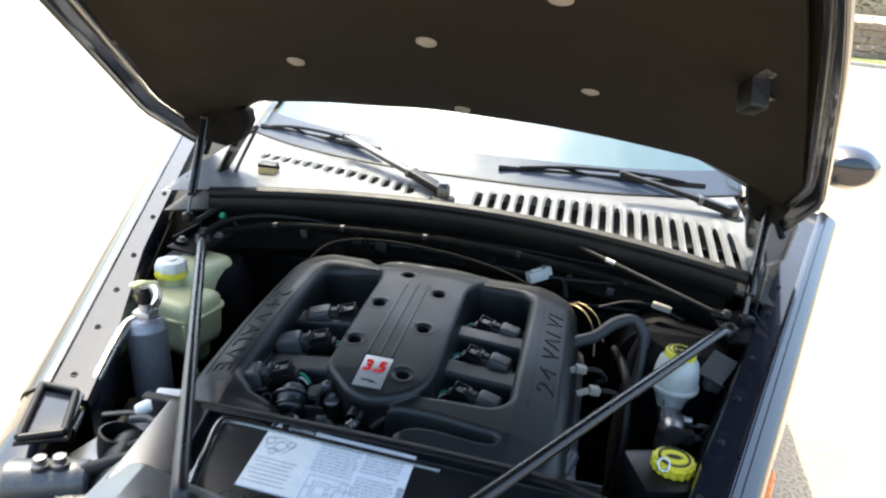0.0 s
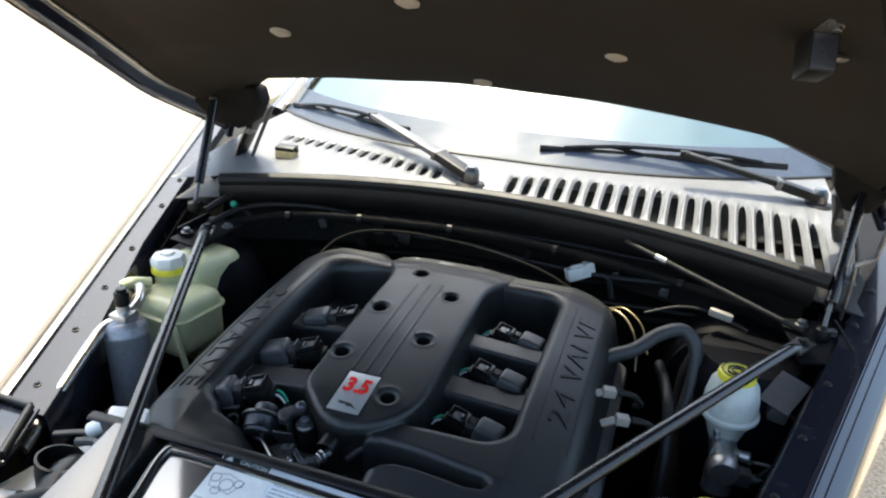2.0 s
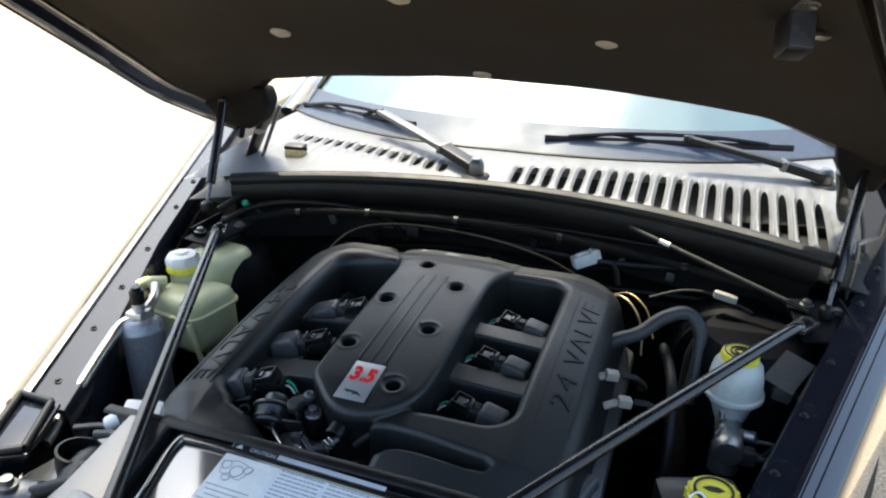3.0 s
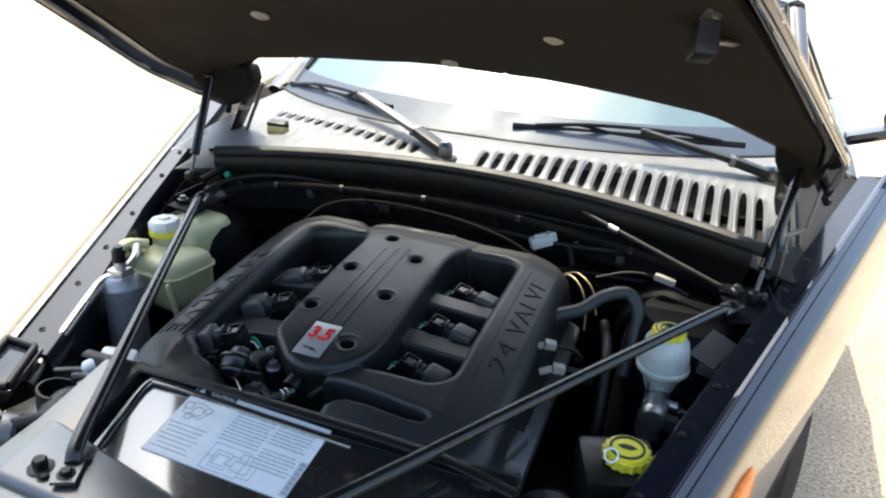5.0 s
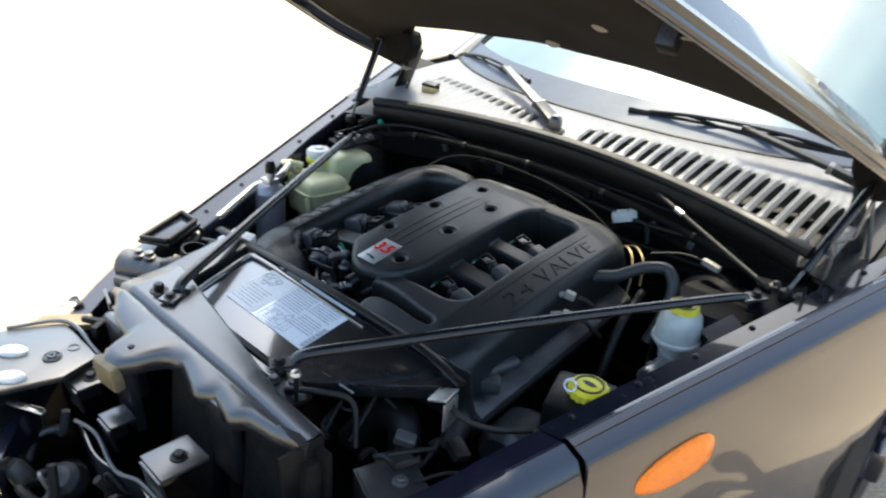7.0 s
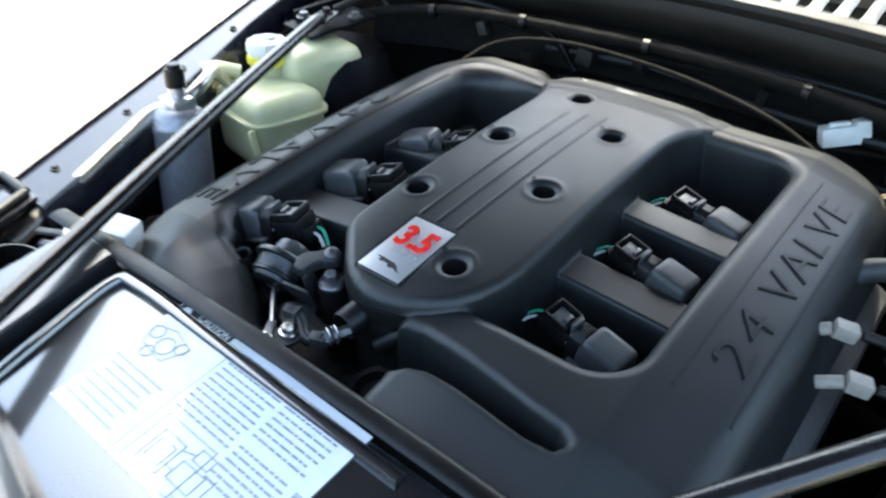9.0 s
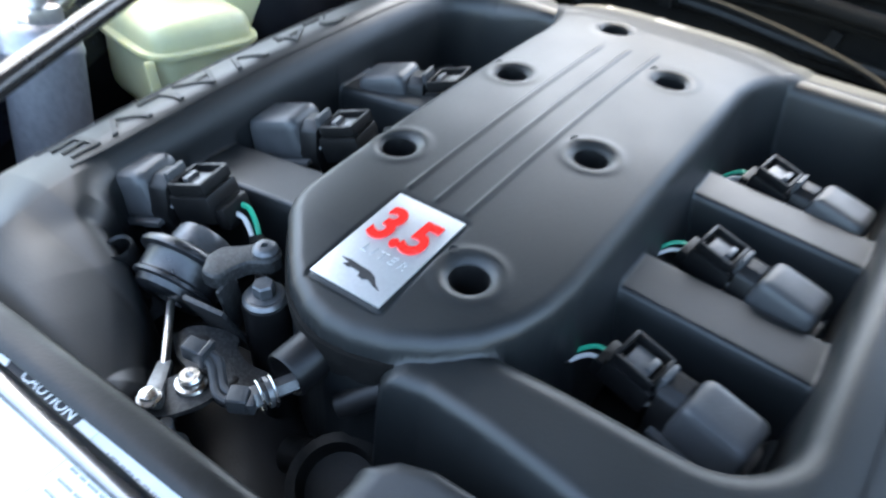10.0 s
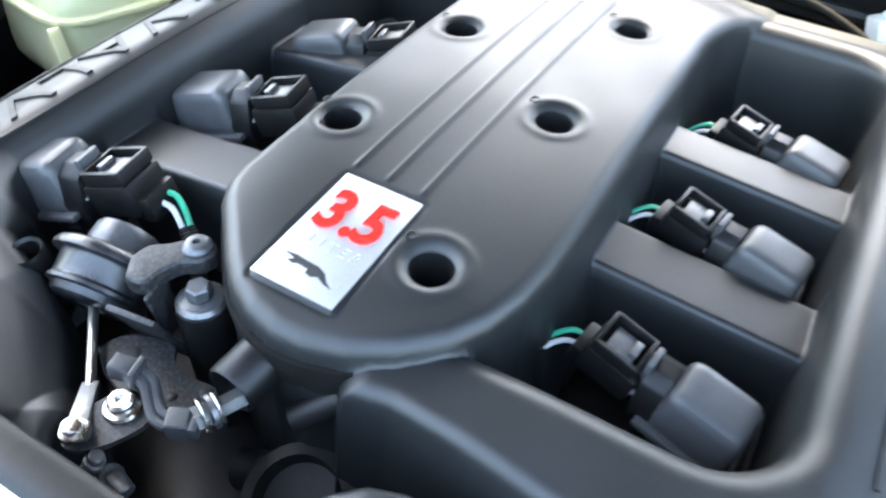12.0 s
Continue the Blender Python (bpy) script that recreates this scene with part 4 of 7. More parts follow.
build_badge()


for a, b in HOLES:
    z = top_at(a + BORE, b)
    # sleeve darker than the cover, so the deep bore's shade is in its colour
    epart("screw_well", lathe([(BORE + 0.0012, z + 0.0006), (BORE, z - 0.0005), (BORE - 0.0006, z - 0.004), (BORE - 0.0012, z - 0.05), (0.006, z - 0.052), (0.0058, z - 0.046), (0, z - 0.046)], Matrix.Translation((a, b, 0)), 36), PLASTIC, "screw well in darker plastic that holds the bore's shade", manifold)
for a, b in HOLES[1:]:
    q = (a - 0.019, b + 0.011)
    epart("vent_mark", lathe([(0.0034, -0.001), (0.0034, 0.0008), (0.0024, 0.0008), (0.0022, 0.0), (0, 0.0)], Matrix.Translation((*q, top_at(*q) - 0.0002)), 14), COVER, "", manifold)


def moulded(bm, rise):
    """Lay a flat raised shape on the manifold's top."""
    bmesh.ops.triangulate(bm, faces=bm.faces[:])
    for _ in range(2):
        long = [e for e in bm.edges if e.calc_length() > 0.008]
        if long:
            bmesh.ops.subdivide_edges(bm, edges=long, cuts=1)
    bmesh.ops.triangulate(bm, faces=bm.faces[:])
    vs = bm.verts[:]
    h, _ = manifold_height(np.array([[v.co.x for v in vs]]), np.array([[v.co.y for v in vs]]))
    for v, z in zip(vs, h[0]):
        v.co.z = float(z) + (rise if v.co.z > 0 else -0.004)
    return bm


def fitted(bm, length, height):
    """Stretch a flat word about its middle to a length and height."""
    xs, ys = [v.co.x for v in bm.verts], [v.co.y for v in bm.verts]
    cx0, cy0 = (min(xs) + max(xs)) / 2, (min(ys) + max(ys)) / 2
    for v in bm.verts:
        v.co.x, v.co.y = (v.co.x - cx0) * length / (max(xs) - min(xs)), (v.co.y - cy0) * height / (max(ys) - min(ys))
    return bm


def build_rail_letters():
    """Words moulded into both rails, read from outside, between two thin lines."""
    for s, u0, word, number, line, length, gap in ((1, 0.2920, 0.090, -0.068, 0.028, 0.360, 0.0250), (-1, -0.2560, -0.112, 0.046, -0.010, 0.405, 0.0235)):
        turn = pose(0, 0, 0, 0, 0, 90 * s)

        def at(bm, v0):
            bmesh.ops.transform(bm, matrix=Matrix.Translation((u0, v0, 0)) @ turn, verts=bm.verts)
            return bm
        epart("moulded_word", moulded(at(fitted(lettering("VALVE", 0.044, 0.0028, Matrix(), bold=-0.0004, spacing=1.14), 0.188, 0.030), word), 0.0017), LETTER, "", manifold)
        epart("moulded_number", moulded(at(fitted(lettering("24", 0.044, 0.0028, Matrix(), bold=-0.0004, spacing=1.14), 0.074, 0.030), number), 0.0017), LETTER, "", manifold)
        for q in (-1, 1):
            epart("moulded_line", moulded(at(box((length, 0.0020, 0.0036), Matrix.Translation((0, q * gap, 0))), line), 0.0013), LETTER, "", manifold)


build_rail_letters()


def build_coil(s):
    """An ignition coil: a grey cap outward of a black plug with wires; s is the side of the engine."""
    c = new("ignition_coil")
    c.parent = engine
    PLACES[c.name] = Matrix()

    def p(name, bm, material, label=""):
        if s < 0:
            bmesh.ops.scale(bm, vec=(-1, 1, 1), verts=bm.verts)
            bmesh.ops.reverse_faces(bm, faces=bm.faces[:])
        me = bpy.data.meshes.new(name)
        bm.normal_update()
        bm.to_mesh(me)
        bm.free()
        me.materials.append(material)
        me.shade_smooth()
        me.set_sharp_from_angle(angle=radians(30))
        ob = new(name, me)
        ob.parent = c
        return tagged(ob, label)
    cap = merge(box((0.046, 0.037, 0.030), pose(0.027, 0, -0.003, 0, 7, 0), 0.0075, 4, 0.86), box((0.040, 0.030, 0.006), pose(0.026, 0, -0.020, 0, 7, 0), 0.002))
    p("coil_cap", cap, COILGREY, "grey plastic coil cap")
    p("coil_flange", box((0.052, 0.043, 0.0040), pose(0.025, 0, -0.0175, 0, 7, 0), 0.0016), COILGREY)
    p("coil_body", lathe([(0.016, -0.11), (0.0165, -0.026), (0.012, -0.022)], Matrix.Translation((0.014, 0, 0)), 20), PLASTIC)
    # black shoulder between cap and plug, six-sided from the end
    six = [(-0.017, -0.006), (-0.012, 0.009), (-0.005, 0.0135), (0.005, 0.0135), (0.012, 0.009), (0.017, -0.006), (0.014, -0.026), (-0.014, -0.026)]
    p("shoulder", prism(six, -0.007, 0.007, pose(0.0005, 0, -0.003, 90, 0, 90), 0.0018), PLASTIC, "black coil shoulder")
    for y, z in ((0.009, 0.002), (-0.010, -0.006), (0.001, -0.012)):
        p("terminal", tube([(-0.0070, y - 0.003, z), (-0.0085, y, z + 0.0022), (-0.0070, y + 0.003, z)], 0.0011, 6, 4), DULL)
    p("plug", merge(box((0.031, 0.027, 0.019), pose(-0.0235, 0, -0.005, 0, 9, 0), 0.003), box((0.010, 0.022, 0.014), pose(-0.041, 0, -0.009, 0, 9, 0), 0.002)), PLASTIC, "black connector plug")
    # hollow lock frame standing on the plug, with its bright latch inside
    frame_bits = [box((0.024, 0.0024, 0.0075), pose(-0.0225, q * 0.0115, 0.0085, 0, 9, 0), 0.0008) for q in (-1, 1)]
    frame_bits += [box((0.0024, 0.0245, 0.0075), pose(x, 0, z, 0, 9, 0), 0.0008) for x, z in ((-0.0345, 0.0104), (-0.0110, 0.0067))]
    p("lock_frame", merge(*frame_bits), PLASTIC, "hollow black lock frame")
    p("latch", merge(box((0.0150, 0.0150, 0.0016), pose(-0.0225, 0, 0.0080, 0, 9, 0), 0.0005), box((0.004, 0.010, 0.004), pose(-0.0165, 0, 0.0090, 0, 9, 0), 0.0008)), DULL, "shiny plug latch")
    p("lock_tab", box((0.0035, 0.015, 0.0125), pose(-0.0065, -0.001, 0.0085, 0, 4, 0), 0.0012), COILGREY, "pale upright lock tab")
    p("green_wire", tube([(-0.044, 0.004, -0.007), (-0.051, 0.003, -0.008), (-0.058, -0.002, -0.013), (-0.063, -0.008, -0.021)], 0.0016, 6), GREENW, "green wire")
    p("pale_wire", tube([(-0.044, -0.002, -0.009), (-0.051, -0.003, -0.011), (-0.057, -0.007, -0.016), (-0.062, -0.012, -0.023)], 0.0016, 6), WHITEW, "pale wire")
    p("loom", tube([(-0.061, -0.008, -0.018), (-0.066, -0.014, -0.026), (-0.069, -0.022, -0.042), (-0.064, -0.03, -0.07)], 0.0046, 9, 12, ribs=0.0006), RUBBER)
    p("hold_screw", hex_bolt((0.004, 0.0205, -0.0165), (0, 0, 1), 0.0040), DULL)
    return c


def build_coils():
    for s, spots, lean, turn, size in ((1, ((0.171, -0.120, -0.049), (0.173, 0.005, -0.050), (0.177, 0.126, -0.054)), 4, -8, 1.03),
                                       (-1, ((-0.187, -0.168, -0.041), (-0.163, -0.044, -0.046), (-0.146, 0.073, -0.050)), -9, 10, 1.20)):
        first = build_coil(s)
        for k, (u, v, w) in enumerate(spots):
            ob = first if k == 0 else copy_thing(first, Matrix())
            ob.matrix_basis = pose(u, v, w, 0, lean, turn) @ Matrix.Scale(size, 4)


build_coils()


def build_linkage():
    """The vacuum actuator with its bracket, rod and lever at the manifold's front."""
    am = pose(-0.1245, -0.2085, -0.0515, -64, -22, 0)
    actuator = epart("vacuum_actuator", lathe([(0.0205, 0.007), (0.0290, 0.0045), (0.0325, 0.0025), (0.0340, -0.0005), (0.0338, -0.0025), (0.0320, -0.0035), (0.0292, -0.0040), (0.0280, -0.006), (0.0272, -0.0165), (0.0278, -0.0175), (0.0288, -0.0185), (0.0288, -0.0205), (0.0270, -0.0215),
                                               (0.0255, -0.0215), (0.0240, -0.0255), (0.0215, -0.0270), (0.0095, -0.0275), (0.0085, -0.0240), (0, -0.0240)], am, 48), ACTUATOR, "black vacuum actuator canister")
    epart("actuator_dome", lathe([(0, 0.0225), (0.0120, 0.0225), (0.0165, 0.0212), (0.0185, 0.0185), (0.0195, 0.012), (0.0200, 0.005)], am, 40), SATIN, "dull grey metal dome", actuator)
    a, b, c = Vector((-0.1200, -0.2300, -0.0610)), Vector((-0.0725, -0.2725, -0.0560)), Vector((-0.0525, -0.2960, -0.0490))
    rodp = epart("link_rod", rod(a, b, 0.0027), STEEL, "bright steel link rod")
    fork = rod_m(b, c)
    n = (c - b).length
    epart("rod_fork", merge(box((0.0085, 0.0045, n + 0.006), fork @ Matrix.Translation((0, 0, n / 2)), 0.0014, taper=1.25), box((0.013, 0.006, 0.010), fork @ Matrix.Translation((0, 0, n - 0.001)), 0.002)), DULL, "flattened rod end", rodp)
    epart("rod_eye", merge(lathe([(0, 0), (0.0066, 0), (0.0066, 0.0025), (0.0048, 0.0035), (0.0048, 0.0060), (0.0036, 0.0068), (0, 0.0068)], Matrix.Translation(c + Vector((0, 0, 0.0015))), 20)), STEEL, "bright pin", rodp)
    lever = [(p.x, p.y) for p in spline([(-0.0640, -0.290, 0), (-0.0570, -0.3020, 0), (-0.0470, -0.3010, 0), (-0.0385, -0.292, 0), (-0.0315, -0.276, 0), (-0.0350, -0.264, 0), (-0.0450, -0.259, 0), (-0.0550, -0.266, 0), (-0.0610, -0.280, 0)], 4)]
    lev = epart("lever", prism(lever, -0.0555, -0.0520), DIRTY, "flat speckled steel lever")
    epart("lever_screw", lathe([(0, -0.052), (0.0092, -0.052), (0.0096, -0.0510), (0.0088, -0.0496), (0.0068, -0.0490), (0.0066, -0.0455), (0.0054, -0.0440), (0.0022, -0.0440), (0.0020, -0.0460), (0, -0.0460)], Matrix.Translation((-0.0470, -0.2735, 0)), 28), STEEL, "bright flanged screw", lev)
    epart("lever_stop", merge(rod((-0.0440, -0.3010, -0.066), (-0.0400, -0.2985, -0.057), 0.0050), rod((-0.0400, -0.2985, -0.057), (-0.0385, -0.2975, -0.053), 0.0036)), DULL, "dull stop screw", lev)
    # cast arm from the canister over the standoff, and the pressed plate under it
    arm = [(p.x, p.y) for p in spline([(-0.0950, -0.2150, 0), (-0.0930, -0.2040, 0), (-0.0850, -0.1965, 0), (-0.0760, -0.1860, 0), (-0.0660, -0.1830, 0), (-0.0590, -0.1890, 0), (-0.0605, -0.1985, 0), (-0.0690, -0.2050, 0), (-0.0730, -0.2150, 0), (-0.0745, -0.2260, 0), (-0.0860, -0.2280, 0)], 4)]
    brk = epart("bracket", prism(arm, -0.034, -0.0225, None, 0.0035, 3), DIRTY, "grey cast bracket arm")
    epart("bracket_screw", lathe([(0, 0.0), (0.0082, 0), (0.0082, 0.0022), (0.0066, 0.0042), (0.0048, 0.0050), (0.0022, 0.0050), (0.0020, 0.0025), (0, 0.0025)], Matrix.Translation((-0.0690, -0.1920, -0.0230)), 20), SATIN, "", brk)
    epart("bracket_web", merge(box((0.030, 0.0035, 0.060), pose(-0.0770, -0.2270, -0.0640, 22, 0, 8), 0.0012), box((0.003, 0.016, 0.040), pose(-0.0745, -0.2180, -0.0500, 10, 0, 10), 0.0012)), DIRTY, "black pressed web with pale specks", brk)
    post = epart("standoff", lathe([(0.0145, -0.14), (0.0148, -0.0460), (0.0140, -0.0420), (0.0, -0.0420)], Matrix.Translation((-0.0545, -0.2090, 0)), 28), PLASTIC, "brown-black standoff post")
    epart("post_washer", lathe([(0.0135, -0.0420), (0.0138, -0.0395), (0.0120, -0.0375), (0.0085, -0.0370)], Matrix.Translation((-0.0545, -0.2090, 0)), 28), DULL, "weathered washer", post)
    epart("post_bolt", hex_bolt((-0.0545, -0.2090, -0.0385), (0, 0, 1), 0.0068, 0.008), SATIN, "weathered hex bolt", post)
    plate = [(p.x, p.y) for p in spline([(-0.0960, -0.2500, 0), (-0.0920, -0.2380, 0), (-0.0800, -0.2300, 0), (-0.0630, -0.2270, 0), (-0.0560, -0.2340, 0), (-0.0420, -0.2380, 0), (-0.0260, -0.2360, 0), (-0.0190, -0.2440, 0), (-0.0220, -0.2560, 0), (-0.0330, -0.2680, 0), (-0.0560, -0.2650, 0), (-0.0800, -0.2600, 0)], 3)]
    mount = epart("mount_plate", prism(plate, -0.0680, -0.0645, None, 0.0008), DIRTY, "dark speckled mounting plate")
    # black discs on the uncut plate, painting the darkness inside holes
    for x, y, r in ((-0.0775, -0.2425, 0.0042), (-0.0270, -0.2410, 0.0036), (-0.0400, -0.2520, 0.0028)):
        epart("hole_disc", lathe([(r, -0.0643), (r * 0.8, -0.0640), (0, -0.0641)], Matrix.Translation((x, y, 0)), 18), RUBBER, "", mount)
    # vacuum elbow: grey plug, twin hose, second plug and the clamped spigot in the pipe's mouth
    epart("vacuum_plug", merge(box((0.0125, 0.0105, 0.0105), pose(-0.0565, -0.2610, -0.0415, 0, 6, 14), 0.0022, 3), box((0.0035, 0.0125, 0.0120), pose(-0.0490, -0.2592, -0.0420, 0, 6, 14), 0.001)), HOSE, "grey vacuum plug")
    for q in (-1, 1):
        epart("vacuum_hose", tube([(-0.0480, -0.2590 + 0.0022 * q, -0.0425), (-0.0415, -0.2600 + 0.0026 * q, -0.0440), (-0.0345, -0.2650 + 0.0026 * q, -0.0465), (-0.0270, -0.2695 + 0.0026 * q, -0.0475), (-0.0190, -0.2695 + 0.0026 * q, -0.0475)], 0.0027, 10), HOSE, "thin ribbed vacuum hose")
    epart("hose_plug", merge(box((0.0120, 0.0120, 0.0115), pose(-0.0150, -0.2675, -0.0470, 0, 0, 28), 0.0022, 3), box((0.0050, 0.0135, 0.0085), pose(-0.0085, -0.2635, -0.0470, 0, 0, 28), 0.0016)), HOSE, "grey hose plug")
    nut = rod_m((-0.0100, -0.2630, -0.0465), (-0.0035, -0.2480, -0.0470))
    epart("hose_clamp", merge(lathe([(0.0060, 0.0), (0.0068, 0.0), (0.0068, 0.0065), (0.0056, 0.0080), (0.0056, 0.0250)], nut, 6), lathe([(0.0076, 0.0075), (0.0088, 0.0075), (0.0088, 0.0100), (0.0076, 0.0100)], nut, 24)), DULL, "bright wire clamp on a spigot")
    for q in (0.004, 0.0115):
        epart("clamp_wire", lathe([(0.0086 + 0.0009 * math.cos(w), q + 0.0009 * math.sin(w)) for w in span(0, 2 * math.pi, 7)], nut, 24), STEEL)
    pipe = rod_m((-0.0070, -0.2420, -0.0465), (-0.0035, -0.1900, -0.0430))
    epart("pipe_stub", lathe([(0.0, 0.020), (0.0112, 0.018), (0.0126, 0.0010), (0.0136, 0.0), (0.0145, 0.0015), (0.0148, 0.030), (0.0155, 0.055)], pipe, 36), PLASTIC, "black pipe stub")
    epart("stud_tube", lathe([(0.0075, -0.04), (0.0098, -0.04), (0.0102, 0.004), (0.0092, 0.0062), (0.0074, 0.0045), (0.0070, -0.03), (0, -0.03)], pose(-0.1600, -0.2330, -0.0440, 12, 0, 0), 24), PLASTIC, "open black tube")
    stub = rod_m((0.0190, -0.2290, -0.0660), (0.0330, -0.2180, -0.0570))
    epart("side_stub", lathe([(0, 0.002), (0.0055, 0.002), (0.0066, 0.0), (0.0074, 0.001), (0.0078, 0.020), (0.0090, 0.030)], stub, 24), PLASTIC, "short black spigot under the cover's nose")
    drop = Matrix.Translation((0.006, -0.012, -0.017))

    def low(bm):
        bmesh.ops.transform(bm, matrix=drop, verts=bm.verts)
        return bm
    # throttle neck and the dark lump under the chin
    epart("throttle_neck", low(merge(lathe([(0.034, -0.10), (0.036, -0.02), (0.031, 0.0), (0.024, 0.003), (0.022, -0.012), (0, -0.012)], pose(0.026, -0.236, -0.092, 20, 6, 0), 32), rod((-0.02, -0.23, -0.11), (0.0, -0.228, -0.10), 0.012))), RUBBER, "black throttle body neck")
    epart("throttle_arm", low(merge(rod((-0.05, -0.29, -0.07), (-0.040, -0.285, -0.050), 0.006), rod((-0.040, -0.285, -0.050), (-0.028, -0.288, -0.052), 0.0045))), DULL)
    # dark sheet over the wall below the chin, standing in for the undercut's shade
    nose = [(p.x, p.y) for p in spline([(-0.0840, -0.150, 0), (-0.0740, -0.1690, 0), (-0.042, -0.2030, 0), (-0.026, -0.2150, 0), (-0.004, -0.2240, 0), (0.020, -0.2240, 0), (0.045, -0.2160, 0), (0.062, -0.206, 0)], 6)]
    epart("nose_shade", sheet(lambda k, w: (nose[k][0], nose[k][1] + 0.12 * max(0.0, -0.03 - w), w), range(len(nose)), [-0.0255, -0.030, -0.060, -0.12], 0.003, Vector((0, 1, 0))), BULKHEAD, "dark sheet added as the shade under the cover's nose")
    # block under the manifold
    epart("engine_block", box((0.46, 0.60, 0.26), Matrix.Translation((0.01, -0.01, -0.27)), 0.03), PLASTIC, "dark engine block")
    for s in (-1, 1):
        epart("cam_cover", box((0.16, 0.54, 0.09), pose(0.011 + s * 0.27, -0.0, -0.17, 0, s * 28, 0), 0.02, 3), SATIN, "dull cast cam cover")


build_linkage()


def build_engine_rear():
    """Fittings along the manifold's back edge."""
    back = Matrix.Translation((0, 0.020, -0.020))

    def rear(bm):
        bmesh.ops.transform(bm, matrix=back, verts=bm.verts)
        return bm
    epart("fuel_rail", rear(merge(tube([(-0.075, 0.262, -0.03), (-0.03, 0.268, -0.022), (0.01, 0.262, -0.022)], 0.005, 8), box((0.050, 0.018, 0.018), pose(-0.01, 0.264, -0.020, 0, 0, -12), 0.004))), PLASTIC, "black fuel rail crossover")
    rng = random.Random(17)
    line = spline([(0.028, 0.250, -0.012), (0.055, 0.256, -0.010), (0.085, 0.262, -0.016), (0.120, 0.272, -0.026)], 8)
    foil = bmesh.new()
    rows = []
    for p in line:
        rows.append([foil.verts.new(p + Vector((rng.uniform(-0.002, 0.002), -0.009 + 0.006 * k + rng.uniform(-0.0015, 0.0015), (0, 0.004, 0.006, 0.003)[k] + rng.uniform(-0.002, 0.002)))) for k in range(4)])
    for a, b in zip(rows, rows[1:]):
        for k in range(3):
            foil.faces.new((a[k], a[k + 1], b[k + 1], b[k]))
    bmesh.ops.solidify(foil, geom=foil.faces[:], thickness=0.0008)
    epart("foil_wrap", rear(foil), STEEL, "crinkled bright foil sleeve", smooth=15)
    vb = epart("purge_valve", rear(merge(box((0.034, 0.016, 0.014), pose(-0.002, 0.254, -0.004, 0, 0, -10), 0.003), rod((-0.070, 0.262, -0.004), (-0.014, 0.257, -0.003), 0.0038), rod((0.010, 0.252, -0.006), (0.024, 0.249, -0.008), 0.005))), SATIN, "small dark valve on the cover's rear edge")
    epart("valve_cap", rear(rod((-0.034, 0.251, -0.010), (-0.024, 0.250, -0.010), 0.004)), STEEL, "bright fitting", vb)
    epart("coil_pack", box((0.12, 0.05, 0.04), pose(-0.22, 0.31, -0.10), 0.008), PLASTIC)


build_engine_rear()


# ---- front of the bay: radiator cover, cross member, brackets ----
def build_radiator_cover():
    rc = thing("radiator_cover", (XC, 0.77, 0.75), "glossy black radiator shroud panel", "radiator cover")
    m = Matrix.Translation((0, 0.866, 0.838)) @ pose(0, 0, 0, 9.1, 0, 0) @ Matrix.Translation((-0.066, 0, 0)) @ pose(0, 0, 0, 0, 2.3, 0) @ Matrix.Translation((0.066, 0, 0))
    part("panel", prism([(-0.225, -0.195), (0.09, -0.200), (0.30, -0.03), (0.30, 0.0), (-0.246, 0.0), (-0.232, -0.13)], -0.034, -0.004, m, 0.003), PANEL_GLOSS, rc)
    part("rear_lip", tube([(-0.375, 0.868, 0.846), (-0.1, 0.873, 0.846), (0.2, 0.873, 0.838), (0.335, 0.848, 0.834)], 0.010, 10, 6, flat=0.35), PLASTIC, rc)
    part("rear_flange", sheet(lambda x, k: (x, 0.878 + 0.006 * k, 0.838 - 0.035 * k), span(-0.37, 0.33, 8), range(5), 0.004, Vector((0, -1, 0))), GLOSS, rc)
    # rounded border of the label's field, and the dark channel beside it
    part("border", tube([m @ Vector(p) for p in ((0.10, -0.012, -0.002), (-0.10, -0.010, -0.002), (-0.215, -0.010, -0.002), (-0.238, -0.022, -0.002), (-0.228, -0.09, -0.002), (-0.218, -0.150, -0.003))], 0.006, 10, 6, flat=0.7), PANEL_GLOSS, rc)
    part("channel", prism([(-0.268, -0.18), (-0.222, -0.18), (-0.240, 0.0), (-0.275, 0.0)], -0.030, -0.014, m, 0.002), BULKHEAD, rc)
    part("front_step", box((0.30, 0.012, 0.010), m @ pose(-0.06, -0.182, 0.0), 0.004), PLASTIC, rc)
    part("left_wing", prism([(-0.330, -0.17), (-0.252, -0.17), (-0.252, -0.13), (-0.264, 0.0), (-0.330, 0.0)], -0.030, 0.004, m, 0.006, 3), GLOSS, rc)
    return m


cover_m = build_radiator_cover()


